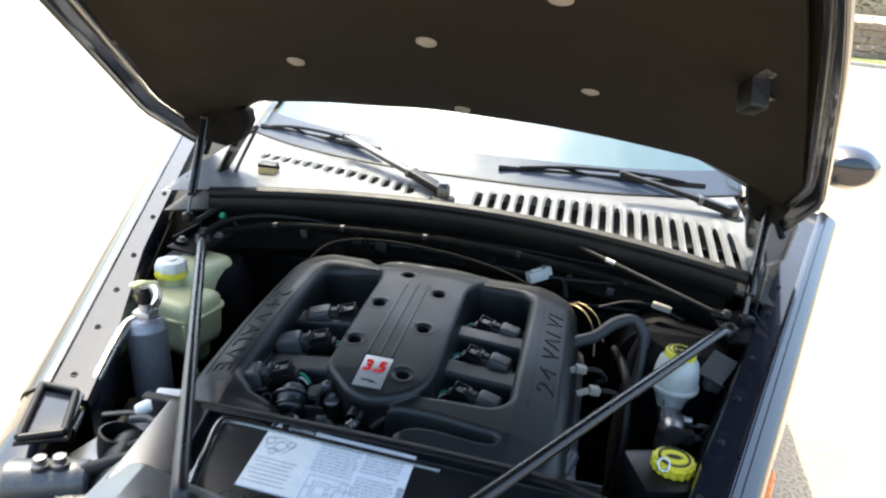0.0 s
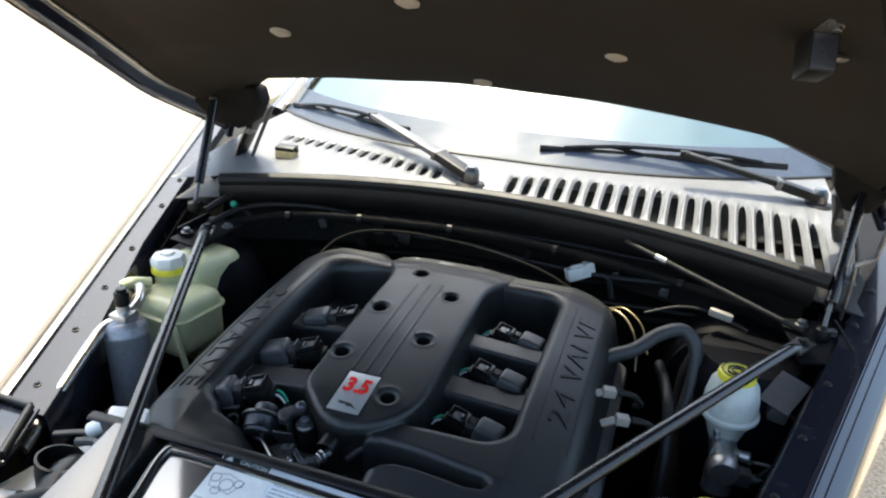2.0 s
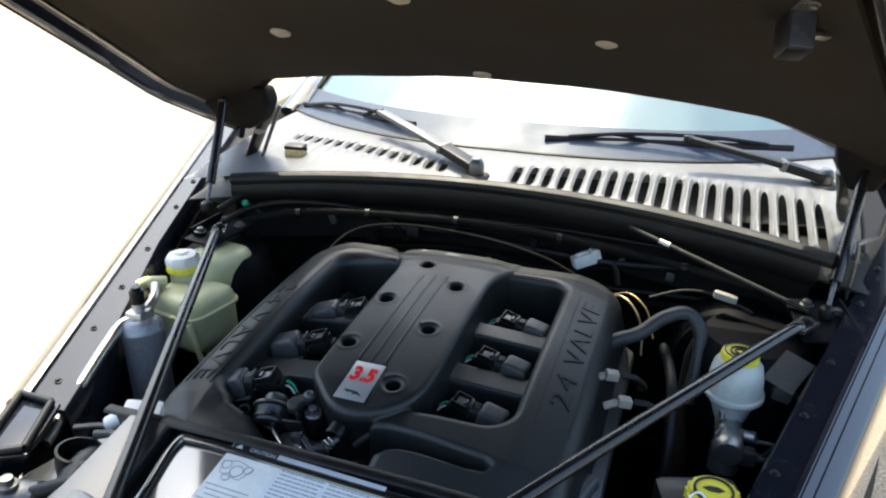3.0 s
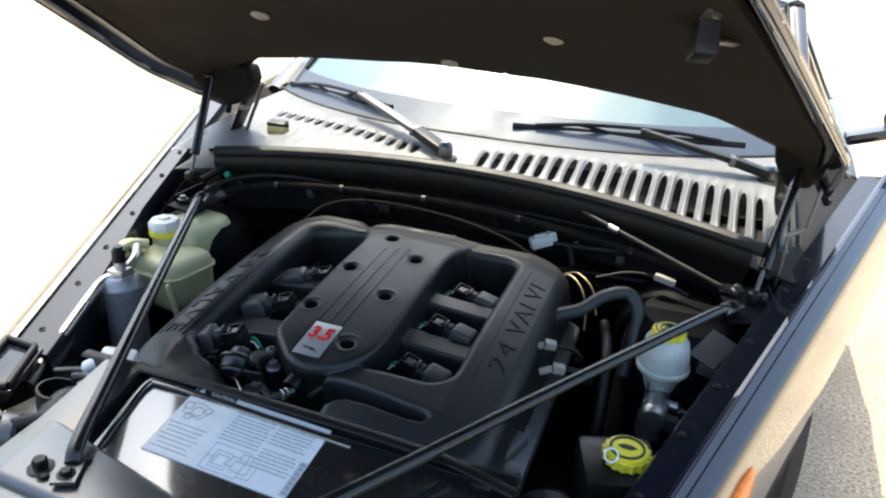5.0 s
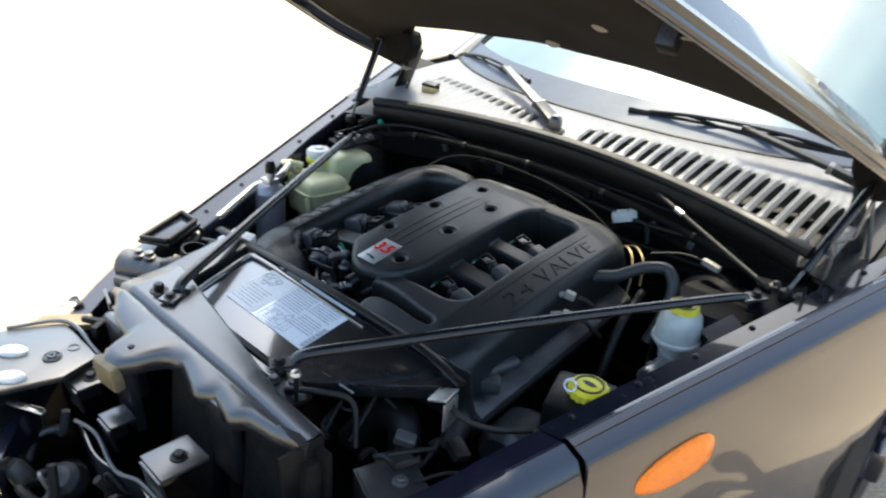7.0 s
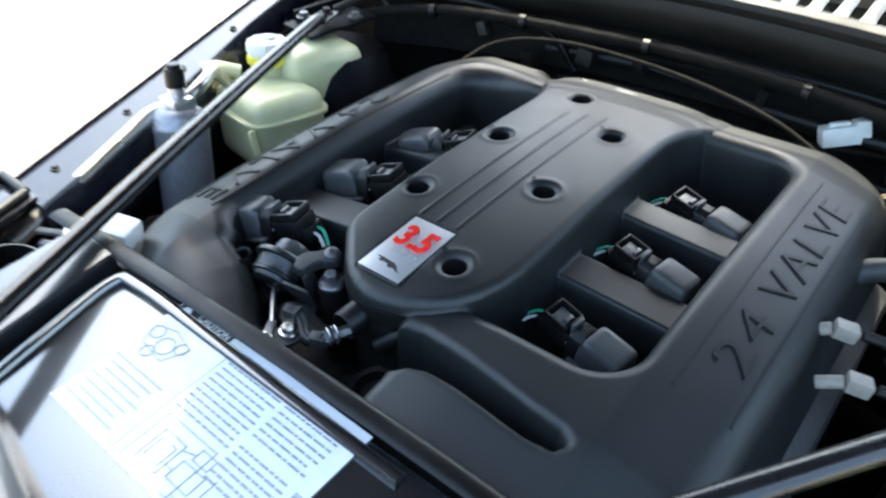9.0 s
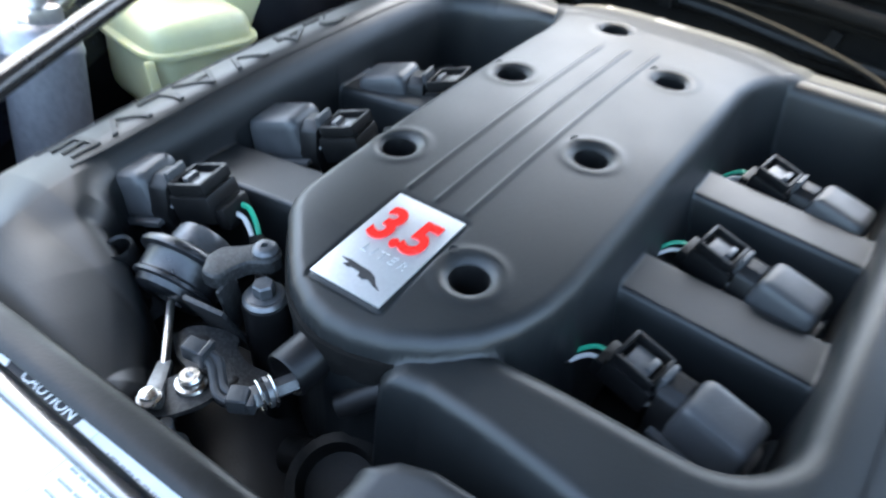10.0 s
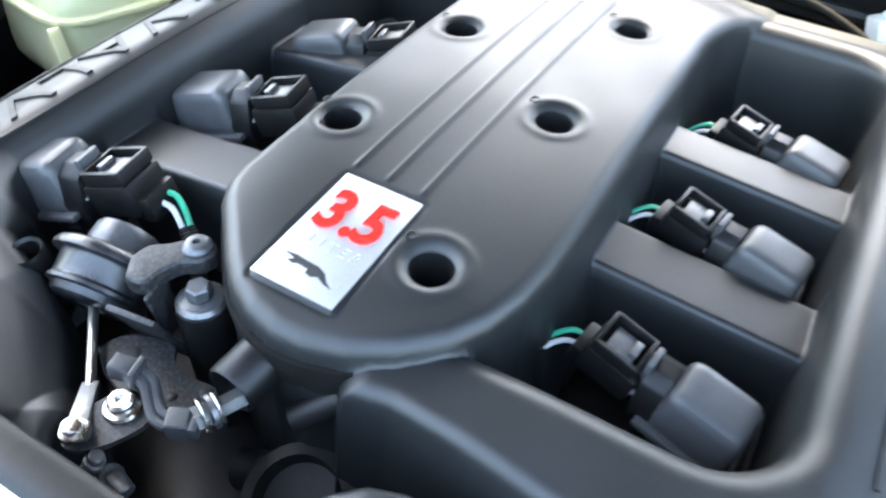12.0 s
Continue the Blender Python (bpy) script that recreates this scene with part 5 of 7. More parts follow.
def build_label(m):
    lab = thing("emission_label", (-0.06, 0.80, 0.81), "pale printed emission control information label on the radiator shroud", "label")
    lm = m @ pose(-0.052, -0.060, -0.0028, 0, 0, -1.0) @ Matrix.Diagonal((1.02, 1.0, 1, 1))
    W2, H2 = 0.110, 0.064
    part("sheet", box((2 * W2, 2 * H2, 0.0012), lm), PAPER, lab)
    part("notice", box((0.078, H2 * 2 - 0.004, 0.0005), lm @ Matrix.Translation((-0.070, 0, 0.0010))), WHITEP, lab, "white caution sticker")
    part("heading", box((0.066, 0.013, 0.0005), lm @ Matrix.Translation((-0.075, 0.0575, 0.0016))), DARKINK, lab, "dark heading bar")
    part("heading_word", lettering("CAUTION", 0.0085, 0.0002, lm @ pose(-0.064, 0.0575, 0.0020)), WHITEP, lab)
    part("warning_sign", prism([(-0.006, -0.005), (0.006, -0.005), (0, 0.006)], 0, 0.0004, lm @ Matrix.Translation((-0.098, 0.0575, 0.0019))), WHITEP, lab)
    part("title", lettering("VEHICLE EMISSION CONTROL INFORMATION", 0.0058, 0.0002, lm @ pose(0.040, 0.054, 0.0009)), INK, lab)
    rng = random.Random(4)
    bars = []
    for col, (x0, x1) in enumerate(((-0.026, 0.036), (0.041, 0.096))):
        for k in range(13):
            y = 0.042 - 0.0062 * k
            if col == 0 and k > 8 or col == 1 and k == 6:
                continue
            x = x0
            while x < x1 - 0.004:
                L = min(rng.uniform(0.003, 0.012), x1 - x)
                bars.append(box((L, 0.0016, 0.0003), lm @ Matrix.Translation((x + L / 2, y, 0.0009))))
                x += L + 0.0014
    part("small_print", merge(*bars), INK, lab, "rows of small print")
    # belt drawing: the belt's run, its pulleys, and the notice's lines
    run = ((-0.105, 0.030), (-0.085, 0.036), (-0.060, 0.030), (-0.070, 0.008), (-0.100, 0.012))
    for (a, b), (c, d) in zip(run, run[1:] + run[:1]):
        n = math.hypot(c - a, d - b)
        part("belt_line", box((n, 0.0008, 0.0003), lm @ Matrix.Translation(((a + c) / 2, (b + d) / 2, 0.0015)) @ pose(0, 0, 0, 0, 0, math.degrees(math.atan2(d - b, c - a)))), INK, lab)
    for x, y, r in ((-0.098, 0.026, 0.007), (-0.080, 0.020, 0.009), (-0.066, 0.026, 0.006), (-0.088, 0.008, 0.006)):
        part("pulley", lathe([(r, 0.0013), (r, 0.0018), (r - 0.0009, 0.0018), (r - 0.0009, 0.0013)], lm @ Matrix.Translation((x, y, 0)), 20), INK, lab)
    for k in range(7):
        part("notice_line", box((0.062 - 0.007 * (k % 3), 0.0011, 0.0003), lm @ Matrix.Translation((-0.075, -0.008 - 0.0075 * k, 0.0015))), INK, lab)
    eng = []
    runs = []
    for x0, y0, x1, y1 in ((-0.022, -0.060, 0.034, -0.016), (-0.012, -0.054, 0.012, -0.026), (-0.008, -0.049, 0.008, -0.032), (0.020, -0.050, 0.044, -0.034), (0.024, -0.030, 0.040, -0.020)):
        runs += [(x0, y0, x1, y0), (x1, y0, x1, y1), (x1, y1, x0, y1), (x0, y1, x0, y0)]
    runs += [(-0.022, -0.038, -0.012, -0.038), (0.012, -0.030, 0.024, -0.026), (0.008, -0.044, 0.020, -0.044), (0.034, -0.056, 0.052, -0.056), (0.052, -0.056, 0.052, -0.030)]
    for x0, y0, x1, y1 in runs:
        n = math.hypot(x1 - x0, y1 - y0)
        eng.append(box((n + 0.0008, 0.0008, 0.0003), lm @ Matrix.Translation(((x0 + x1) / 2, (y0 + y1) / 2, 0.0009)) @ pose(0, 0, 0, 0, 0, math.degrees(math.atan2(y1 - y0, x1 - x0)))))
    part("hose_diagram", merge(*eng), INK, lab, "line drawing of the vacuum hoses")
    code = [box((0.0090, 0.0010 + 0.0006 * (k % 3), 0.0003), lm @ Matrix.Translation((0.1045, -0.058 + 0.0027 * k, 0.0009))) for k in range(22)]
    part("bar_code", merge(*code), INK, lab)


build_label(cover_m)


def build_cross_member():
    cm = thing("cross_member", (XC, 0.62, 0.78), "glossy black painted front cross member with a long groove", "cross member")

    edge = ((-0.36, 0.604), (-0.298, 0.594), (-0.245, 0.563), (-0.162, 0.547), (-0.155, 0.500), (-0.135, 0.489), (-0.102, 0.495), (-0.084, 0.520), (-0.066, 0.562), (-0.030, 0.571),
            (0.044, 0.546), (0.056, 0.548), (0.072, 0.564), (0.134, 0.549), (0.150, 0.566), (0.205, 0.574), (0.29, 0.604))

    def straight(x):
        for (x0, y0), (x1, y1) in zip(edge, edge[1:]):
            if x <= x1:
                break
        return y0 + (y1 - y0) * (x - x0) / (x1 - x0)

    def front(x):
        """Front edge of the top, cut back round the two duct mouths, its corners rounded."""
        return sum(straight(x + 0.0022 * k) for k in range(-4, 5)) / 9

    def shape(x, k):
        t = (x + 0.33) / 0.52
        yb, yg, yf = 0.742 - 0.120 * t, 0.618 - 0.024 * t, front(x)
        yb = max(yb, yg + 0.034)
        ym = max(yg - 0.014, yf + 0.012)
        y, z = ((yb + 0.004, 0.795), (yb + 0.003, 0.822), (yb - 0.002, 0.834), (yb - 0.009, 0.8370), (yg + 0.016, 0.8320), (yg + 0.008, 0.8315), (yg + 0.004, 0.826), (yg, 0.8215), (yg - 0.003, 0.826), (yg - 0.006, 0.8300), (ym, 0.8305),
                (ym + (yf - ym) * 0.4, 0.8270), (ym + (yf - ym) * 0.80, 0.8215), (ym + (yf - ym) * 0.94, 0.8165), (yf, 0.808), (yf, 0.801), (yf + 0.004, 0.796))[k]
        return (x, y, z - 0.02 * max(0.0, t - 0.8) - 0.012 * max(0.0, 0.08 - t) / 0.08)
    part("beam", sheet(shape, span(-0.335, 0.262, 180), range(17), 0.004, Vector((0, 0, -1))), GLOSS, cm, smooth=60)
    part("beam_end", sheet(lambda y, k: (0.258 + 0.004 * k, y, 0.815 - 0.04 * k), span(0.55, 0.63, 6), range(4), 0.004, Vector((-1, 0, 0))), PLASTIC, cm)
    part("end_tab", merge(box((0.060, 0.006, 0.075), pose(-0.318, 0.592, 0.775, 6, 0, -18), 0.003), box((0.010, 0.030, 0.060), pose(-0.286, 0.595, 0.772, 0, 0, -18), 0.003)), GLOSS, cm)
    # solid dark boxes in the duct mouths, in place of their shaded hollows
    part("duct", box((0.135, 0.045, 0.24), pose(-0.018, 0.588, 0.675, -6), 0.018), BULKHEAD, cm)
    part("duct", box((0.155, 0.045, 0.24), pose(0.200, 0.592, 0.670, -6), 0.018), BULKHEAD, cm)
    for x, y, w in ((0.088, 0.572, 0.070), (-0.128, 0.520, 0.060), (-0.225, 0.570, 0.090)):
        part("pillar", box((w, 0.020, 0.150), pose(x, y, 0.735, 4), 0.008), GLOSS, cm)
    part("tan_end", box((0.060, 0.022, 0.052), pose(-0.128, 0.494, 0.784, 6, 0, 4), 0.009), TAN, cm, "tan plastic end block")
    # added dark sheet that carries the shade between and behind the boxes
    part("mouth_shade", box((0.42, 0.012, 0.22), pose(0.075, 0.618, 0.690), 0.003), BULKHEAD, cm, "dark sheet added behind the ducts as shade")
    for p in ((-0.117, 0.532, 0.8200), (-0.194, 0.684, 0.8335), (-0.222, 0.640, 0.8310)):
        part("bolt", hex_bolt(p, (0, 0, 1), 0.0058), PLASTIC, cm)
    part("large_bolt", hex_bolt((-0.240, 0.652, 0.832), (0, 0, 1), 0.0095, 0.013, 1.15), PLASTIC, cm)
    return cm


build_cross_member()


def build_brackets():
    """Plates of the headlamp mounting panel ahead of the cross member."""
    pl = thing("headlamp_bracket", (-0.24, 0.42, 0.70), "black painted headlamp mounting plate with pale oval pads", "bracket")
    part("plate", prism([(-0.227, 0.520), (-0.208, 0.450), (-0.240, 0.360), (-0.34, 0.270), (-0.43, 0.330), (-0.415, 0.440), (-0.367, 0.524)], 0.744, 0.757, None, 0.004), GLOSS, pl)
    for x, y in ((-0.330, 0.418), (-0.256, 0.386)):
        part("pad", lathe([(0.024, 0), (0.024, 0.006), (0.019, 0.010), (0, 0.010)], Matrix.Translation((x, y, 0.757)) @ pose(0, 0, 0, 0, 0, 48) @ Matrix.Diagonal((1, 0.55, 1, 1)), 24), WHITEP, pl, "white oval pad")
    part("grommet", lathe([(0.016, 0), (0.016, 0.003), (0.0125, 0.005), (0.0115, 0.002), (0.0085, 0.002), (0.008, 0.006), (0.004, 0.006), (0.003, 0.003), (0, 0.003)], Matrix.Translation((-0.273, 0.460, 0.757)), 24), SATIN, pl)
    part("flat_ring", lathe([(0.011, 0), (0.011, 0.0015), (0.008, 0.0015), (0.008, 0)], Matrix.Translation((-0.278, 0.500, 0.757)), 20), GLOSS, pl)
    part("edge", tube([(-0.418, 0.440, 0.758), (-0.367, 0.526, 0.759), (-0.227, 0.522, 0.758)], 0.004, 8, 6), GLOSS, pl)
    part("rear_strip", prism([(-0.428, 0.448), (-0.388, 0.520), (-0.356, 0.566), (-0.392, 0.584), (-0.446, 0.516)], 0.728, 0.742, None, 0.003), TAN, pl, "sunlit tan strip")
    part("clip_bracket", merge(box((0.012, 0.070, 0.030), pose(-0.300, 0.570, 0.765, 0, 0, 30), 0.003), box((0.050, 0.010, 0.012), pose(-0.310, 0.555, 0.775, 0, 0, 30), 0.003)), PLASTIC, pl)
    sock = thing("lamp_socket", (-0.475, 0.585, 0.70), "bright metal lamp socket beside the wing", "lamp socket")
    part("shell", lathe([(0, -0.03), (0.014, -0.028), (0.018, -0.01), (0.024, 0.0), (0.025, 0.012), (0.018, 0.016), (0.010, 0.010), (0, 0.010)], pose(-0.462, 0.583, 0.735, 20, 15, 0) @ Matrix.Scale(0.55, 4), 20), DULL, sock)
    part("tab", box((0.030, 0.012, 0.004), pose(-0.440, 0.560, 0.750, 10, 0, 30), 0.001), ALU, sock)
    for x, y, z, sx, sy, bolted in ((-0.204, 0.487, 0.735, 0.052, 0.056, 1), (-0.092, 0.482, 0.720, 0.048, 0.044, 0), (0.102, 0.478, 0.762, 0.068, 0.076, 1)):
        b = thing("mounting_plate", (x, y, 0.66), "small black painted mounting plate" + (" with a bolt" if bolted else " on the front panel"), "bracket", "mounting plates")
        part("plate", box((sx, sy, 0.006), pose(x, y, z, 0, 0, -3), 0.0025), GLOSS, b)
        part("side_flange", box((0.005, sy * 0.9, 0.055), pose(x - sx / 2 + 0.002, y, z - 0.028, 0, -12, -3), 0.002), GLOSS, b)
        part("front_flange", box((sx * 0.9, 0.005, 0.050), pose(x, y - sy / 2 + 0.002, z - 0.026, 10, 0, -3), 0.002), GLOSS, b)
        if bolted:
            part("bolt", hex_bolt((x + 0.004, y + 0.004, z + 0.003), (0, 0, 1), 0.0085), PLASTIC, b)
    rl = thing("panel_lip", (0, 0.44, 0.66), "bent bright lip of the front panel's lower edge", "trim strip")
    part("lip", tube([(-0.150, 0.436, 0.705), (-0.120, 0.445, 0.703), (-0.093, 0.446, 0.700), (-0.060, 0.440, 0.700), (-0.032, 0.434, 0.698), (0.008, 0.430, 0.700), (0.046, 0.443, 0.702), (0.100, 0.446, 0.698)], 0.0035, 8, 6), SATIN, rl)
    part("web", sheet(lambda x, k: (x, 0.432 + 0.008 * math.sin(x * 30) + 0.004 * k, 0.697 - 0.045 * k), span(-0.150, 0.10, 24), range(3), 0.003, Vector((0, 1, 0))), GLOSS, rl)
    bh = thing("bulb_holder", (-0.13, 0.40, 0.60), "grey plastic bulb holder behind the headlamp", "bulb holder", "bulb holders")
    part("cap", lathe([(0, 0.03), (0.018, 0.028), (0.028, 0.016), (0.030, -0.01), (0.026, -0.02), (0, -0.02)], pose(-0.125, 0.398, 0.615, 30, 20, 0), 24), HOSE, bh)
    part("ring", lathe([(0.034, 0.002), (0.036, -0.002), (0.034, -0.008), (0.030, -0.008)], pose(-0.125, 0.398, 0.615, 30, 20, 0), 24), RUBBER, bh)
    bh = thing("bulb_holder", (-0.19, 0.345, 0.60), "grey plastic bulb holder behind the headlamp", "bulb holder", "bulb holders")
    part("cap", lathe([(0, 0.02), (0.012, 0.018), (0.017, 0.008), (0.018, -0.02), (0, -0.02)], pose(-0.185, 0.345, 0.630, 20, -15, 0), 20), HOSE, bh)
    ck = thing("fitting_clip", (-0.24, 0.385, 0.70), "bright bent wire clip below the headlamp plate", "clip")
    part("wire_loop", tube([(-0.285, 0.372, 0.705), (-0.250, 0.378, 0.712), (-0.220, 0.392, 0.712), (-0.205, 0.405, 0.705), (-0.215, 0.412, 0.700), (-0.240, 0.402, 0.698), (-0.280, 0.385, 0.698)], 0.004, 8, 6), STEEL, ck)
    wires = thing("front_wiring", (-0.10, 0.42, 0.62), "tangle of dark wiring below the front panel", "wiring")
    rng = random.Random(9)
    for k in range(9):
        x, y = -0.26 + 0.05 * k, 0.36 + 0.05 * rng.random()
        pts = [(x, y, 0.56 + 0.05 * rng.random())]
        for j in range(4):
            x += rng.uniform(-0.04, 0.06)
            y += rng.uniform(-0.05, 0.04)
            pts.append((x, max(0.30, y), 0.60 + 0.10 * rng.random()))
        part("wire", tube(pts, rng.choice((0.004, 0.006, 0.008)), 7, 6), RUBBER if k % 3 else DULL, wires)
    lamp = thing("headlamp", (-0.36, 0.36, 0.60), "dark plastic back of a headlamp unit", "headlamp")
    part("housing", box((0.20, 0.16, 0.18), pose(-0.35, 0.33, 0.64, 0, 0, 24), 0.04, 3), PLASTIC, lamp)
    lamp = thing("headlamp", (0.30, 0.36, 0.60), "dark plastic back of a headlamp unit", "headlamp")
    part("housing", box((0.24, 0.20, 0.20), pose(0.30, 0.44, 0.62, 0, 0, -24), 0.04, 3), PLASTIC, lamp)


build_brackets()


# ---- braces ----
def brace(a, b, bend):
    ob = thing("strut_brace", b, "slim glossy black brace bar bolted to the strut tower", "brace bar", "brace bars")
    a, b = Vector(a), Vector(b)
    d = (b - a).normalized()
    pts = [a, a + d * 0.03 + Vector((0, 0, bend)), a.lerp(b, 0.2) + Vector((0, 0, bend)), a.lerp(b, 0.5) + Vector((0, 0, bend)), b - d * 0.06 + Vector((0, 0, bend * 0.6)), b]
    part("bar", tube(pts, 0.0108, 14, 8, flat=0.8), BAR, ob)
    for p, q in ((a, -d), (b, d)):
        part("end_foot", box((0.030, 0.050, 0.005), Matrix.Translation(p + q * 0.012) @ pose(0, 0, 0, 0, 0, math.degrees(math.atan2(-d.x, d.y)))), GLOSS, ob)
        part("bolt", hex_bolt(p + q * 0.022 + Vector((0, 0, 0.002)), (0, 0, 1), 0.0075), PLASTIC, ob)


brace((-0.203, 0.668, 0.840), (-0.575, 1.420, 0.885), 0.012)
brace((0.115, 0.685, 0.842), (0.566, 1.398, 0.880), 0.012)


def build_tower_bits():
    for sx, x in ((-1, -0.60), (1, 0.605)):
        b = thing("tower_bracket", (x, 1.45, 0.86), "black bracket bolted to the strut tower", "bracket", "tower brackets")
        part("plate", merge(box((0.09, 0.13, 0.006), pose(x, 1.46, 0.868, 6, 0, sx * 12), 0.003), box((0.006, 0.09, 0.022), pose(x + sx * 0.040, 1.47, 0.876, 6, 0, sx * 12), 0.002)), PAINT_BAY, b)
        for dx, dy in ((-0.03, -0.03), (0.03, 0.03), (-0.02, 0.045)):
            part("bolt", hex_bolt((x + dx, 1.46 + dy, 0.874), (0, 0, 1), 0.008), DULL, b)
    # second stay from the firewall to the tower
    st = thing("cowl_stay", (0.58, 1.47, 0.87), "thin black stay rod with a bright sleeve", "stay rod")
    part("rod", rod((0.585, 1.470, 0.878), (0.262, 1.605, 0.940), 0.0050), RUBBER, st)
    part("sleeve", rod((0.344, 1.571, 0.9245), (0.322, 1.580, 0.9285), 0.0066), STEEL, st, "bright metal sleeve")


build_tower_bits()


# ---- brake master cylinder ----
def build_master_cylinder():
    c = Vector((0.479, 1.330, 0.0))
    ob = thing("brake_master_cylinder", (c.x, c.y, 0.66), "brake master cylinder with a cloudy white reservoir and yellow cap", "brake reservoir")
    part("reservoir", merge(lathe([(0.026, 0.735), (0.032, 0.755), (0.040, 0.770), (0.0435, 0.776), (0.0475, 0.778), (0.0475, 0.784), (0.0440, 0.787), (0.0425, 0.81), (0.038, 0.832), (0.030, 0.843), (0.0, 0.846)], Matrix.Translation(c) @ Matrix.Diagonal((1, 1.08, 1, 1)), 36), box((0.05, 0.06, 0.03), pose(c.x, c.y + 0.04, 0.775), 0.012)), RESERVOIR, ob)
    cap = part("cap", lathe([(0.0295, 0.838), (0.030, 0.850), (0.028, 0.855), (0.022, 0.8565), (0.020, 0.8545), (0, 0.8545)], Matrix.Translation(c), 32), YELLOW, ob, "yellow screw cap")
    part("cap_rings", merge(*[lathe([(r, 0.854), (r, 0.8575), (r - 0.0015, 0.8575), (r - 0.0015, 0.854)], Matrix.Translation(c), 24) for r in (0.025, 0.016, 0.009)]), DARKINK, cap, "dark moulded rings")
    part("body", merge(rod((c.x, c.y - 0.085, 0.725), (c.x, c.y + 0.14, 0.722), 0.022), rod((c.x, c.y - 0.02, 0.70), (c.x, c.y - 0.02, 0.745), 0.016), rod((c.x, c.y + 0.03, 0.70), (c.x, c.y + 0.03, 0.745), 0.016), lathe([(0, 0), (0.020, 0), (0.024, 0.006), (0.024, 0.02)], rod_m((c.x, c.y - 0.10, 0.726), (c.x, c.y, 0.725)), 24)), ALU, ob, "cast aluminium cylinder body")
    part("valve_block", merge(box((0.034, 0.030, 0.040), pose(c.x + 0.002, c.y - 0.045, 0.722, 0, 8, 10), 0.004), rod((c.x + 0.015, c.y - 0.045, 0.73), (c.x + 0.040, c.y - 0.050, 0.733), 0.009), rod((c.x - 0.014, c.y - 0.030, 0.745), (c.x - 0.014, c.y - 0.030, 0.760), 0.006)), ALU, ob, "cast valve block")
    part("elbow_fitting", merge(rod((c.x - 0.004, c.y - 0.078, 0.678), (c.x - 0.004, c.y - 0.070, 0.728), 0.024, 0.022), box((0.034, 0.022, 0.026), pose(c.x + 0.026, c.y - 0.074, 0.712, 0, 6, 8), 0.004), rod((c.x + 0.036, c.y - 0.074, 0.712), (c.x + 0.056, c.y - 0.074, 0.713), 0.007)), COILGREY, ob, "grey plastic fitting")
    for dz, dx in ((0.0, 0.0), (0.030, -0.006)):
        part("wire_loop", tube([(c.x + 0.050 + dx, c.y - 0.074, 0.713 + dz), (c.x + 0.072 + dx, c.y - 0.074, 0.712 + dz), (c.x + 0.086 + dx, c.y - 0.070, 0.700 + dz), (c.x + 0.088 + dx, c.y - 0.066, 0.672 + dz), (c.x + 0.080 + dx, c.y - 0.060, 0.640)], 0.0026, 8, 6), DULL, ob)
    for q in range(3):
        part("hex_fitting", hex_bolt((c.x - 0.012 + 0.013 * q, c.y - 0.062 + 0.004 * q, 0.735 - 0.008 * q), (0.2, -1, 0.4), 0.0065), DULL, ob)
    part("level_lead", tube([(c.x + 0.085, c.y + 0.02, 0.79), (c.x + 0.10, c.y - 0.01, 0.785), (c.x + 0.095, c.y - 0.05, 0.76), (c.x + 0.06, c.y - 0.075, 0.73), (c.x + 0.045, c.y - 0.07, 0.70)], 0.0032, 8, 6), RUBBER, ob)
    for k, dy in enumerate((-0.03, 0.02)):
        part("pipe_nut", rod((c.x + 0.018, c.y + dy, 0.715), (c.x + 0.045, c.y + dy, 0.712), 0.0085, seg=6), DULL, ob)
        part("brake_pipe", tube([(c.x + 0.044, c.y + dy, 0.712), (c.x + 0.075, c.y + dy, 0.712), (c.x + 0.095, c.y + dy + 0.02, 0.70), (c.x + 0.10, c.y + dy + 0.04, 0.64), (c.x + 0.09, c.y + dy + 0.08, 0.56)], 0.0032, 8), DULL, ob)
    part("level_plug", box((0.030, 0.045, 0.022), pose(c.x + 0.072, c.y + 0.015, 0.790, 0, 12, 0), 0.004), COILGREY, ob, "grey level sensor plug")
    part("booster", lathe([(0, -0.02), (0.03, -0.02), (0.06, 0.0), (0.105, 0.02), (0.112, 0.05), (0.112, 0.11), (0.09, 0.14), (0, 0.14)], rod_m((c.x, c.y + 0.15, 0.722), (c.x, c.y + 0.4, 0.73)), 36), PAINT_BAY, ob, "black brake servo drum")
    part("paper_tag", box((0.050, 0.070, 0.0015), pose(c.x + 0.078, c.y + 0.020, 0.822, 25, 10, -28)), COILGREY, ob, "grey tag")


build_master_cylinder()


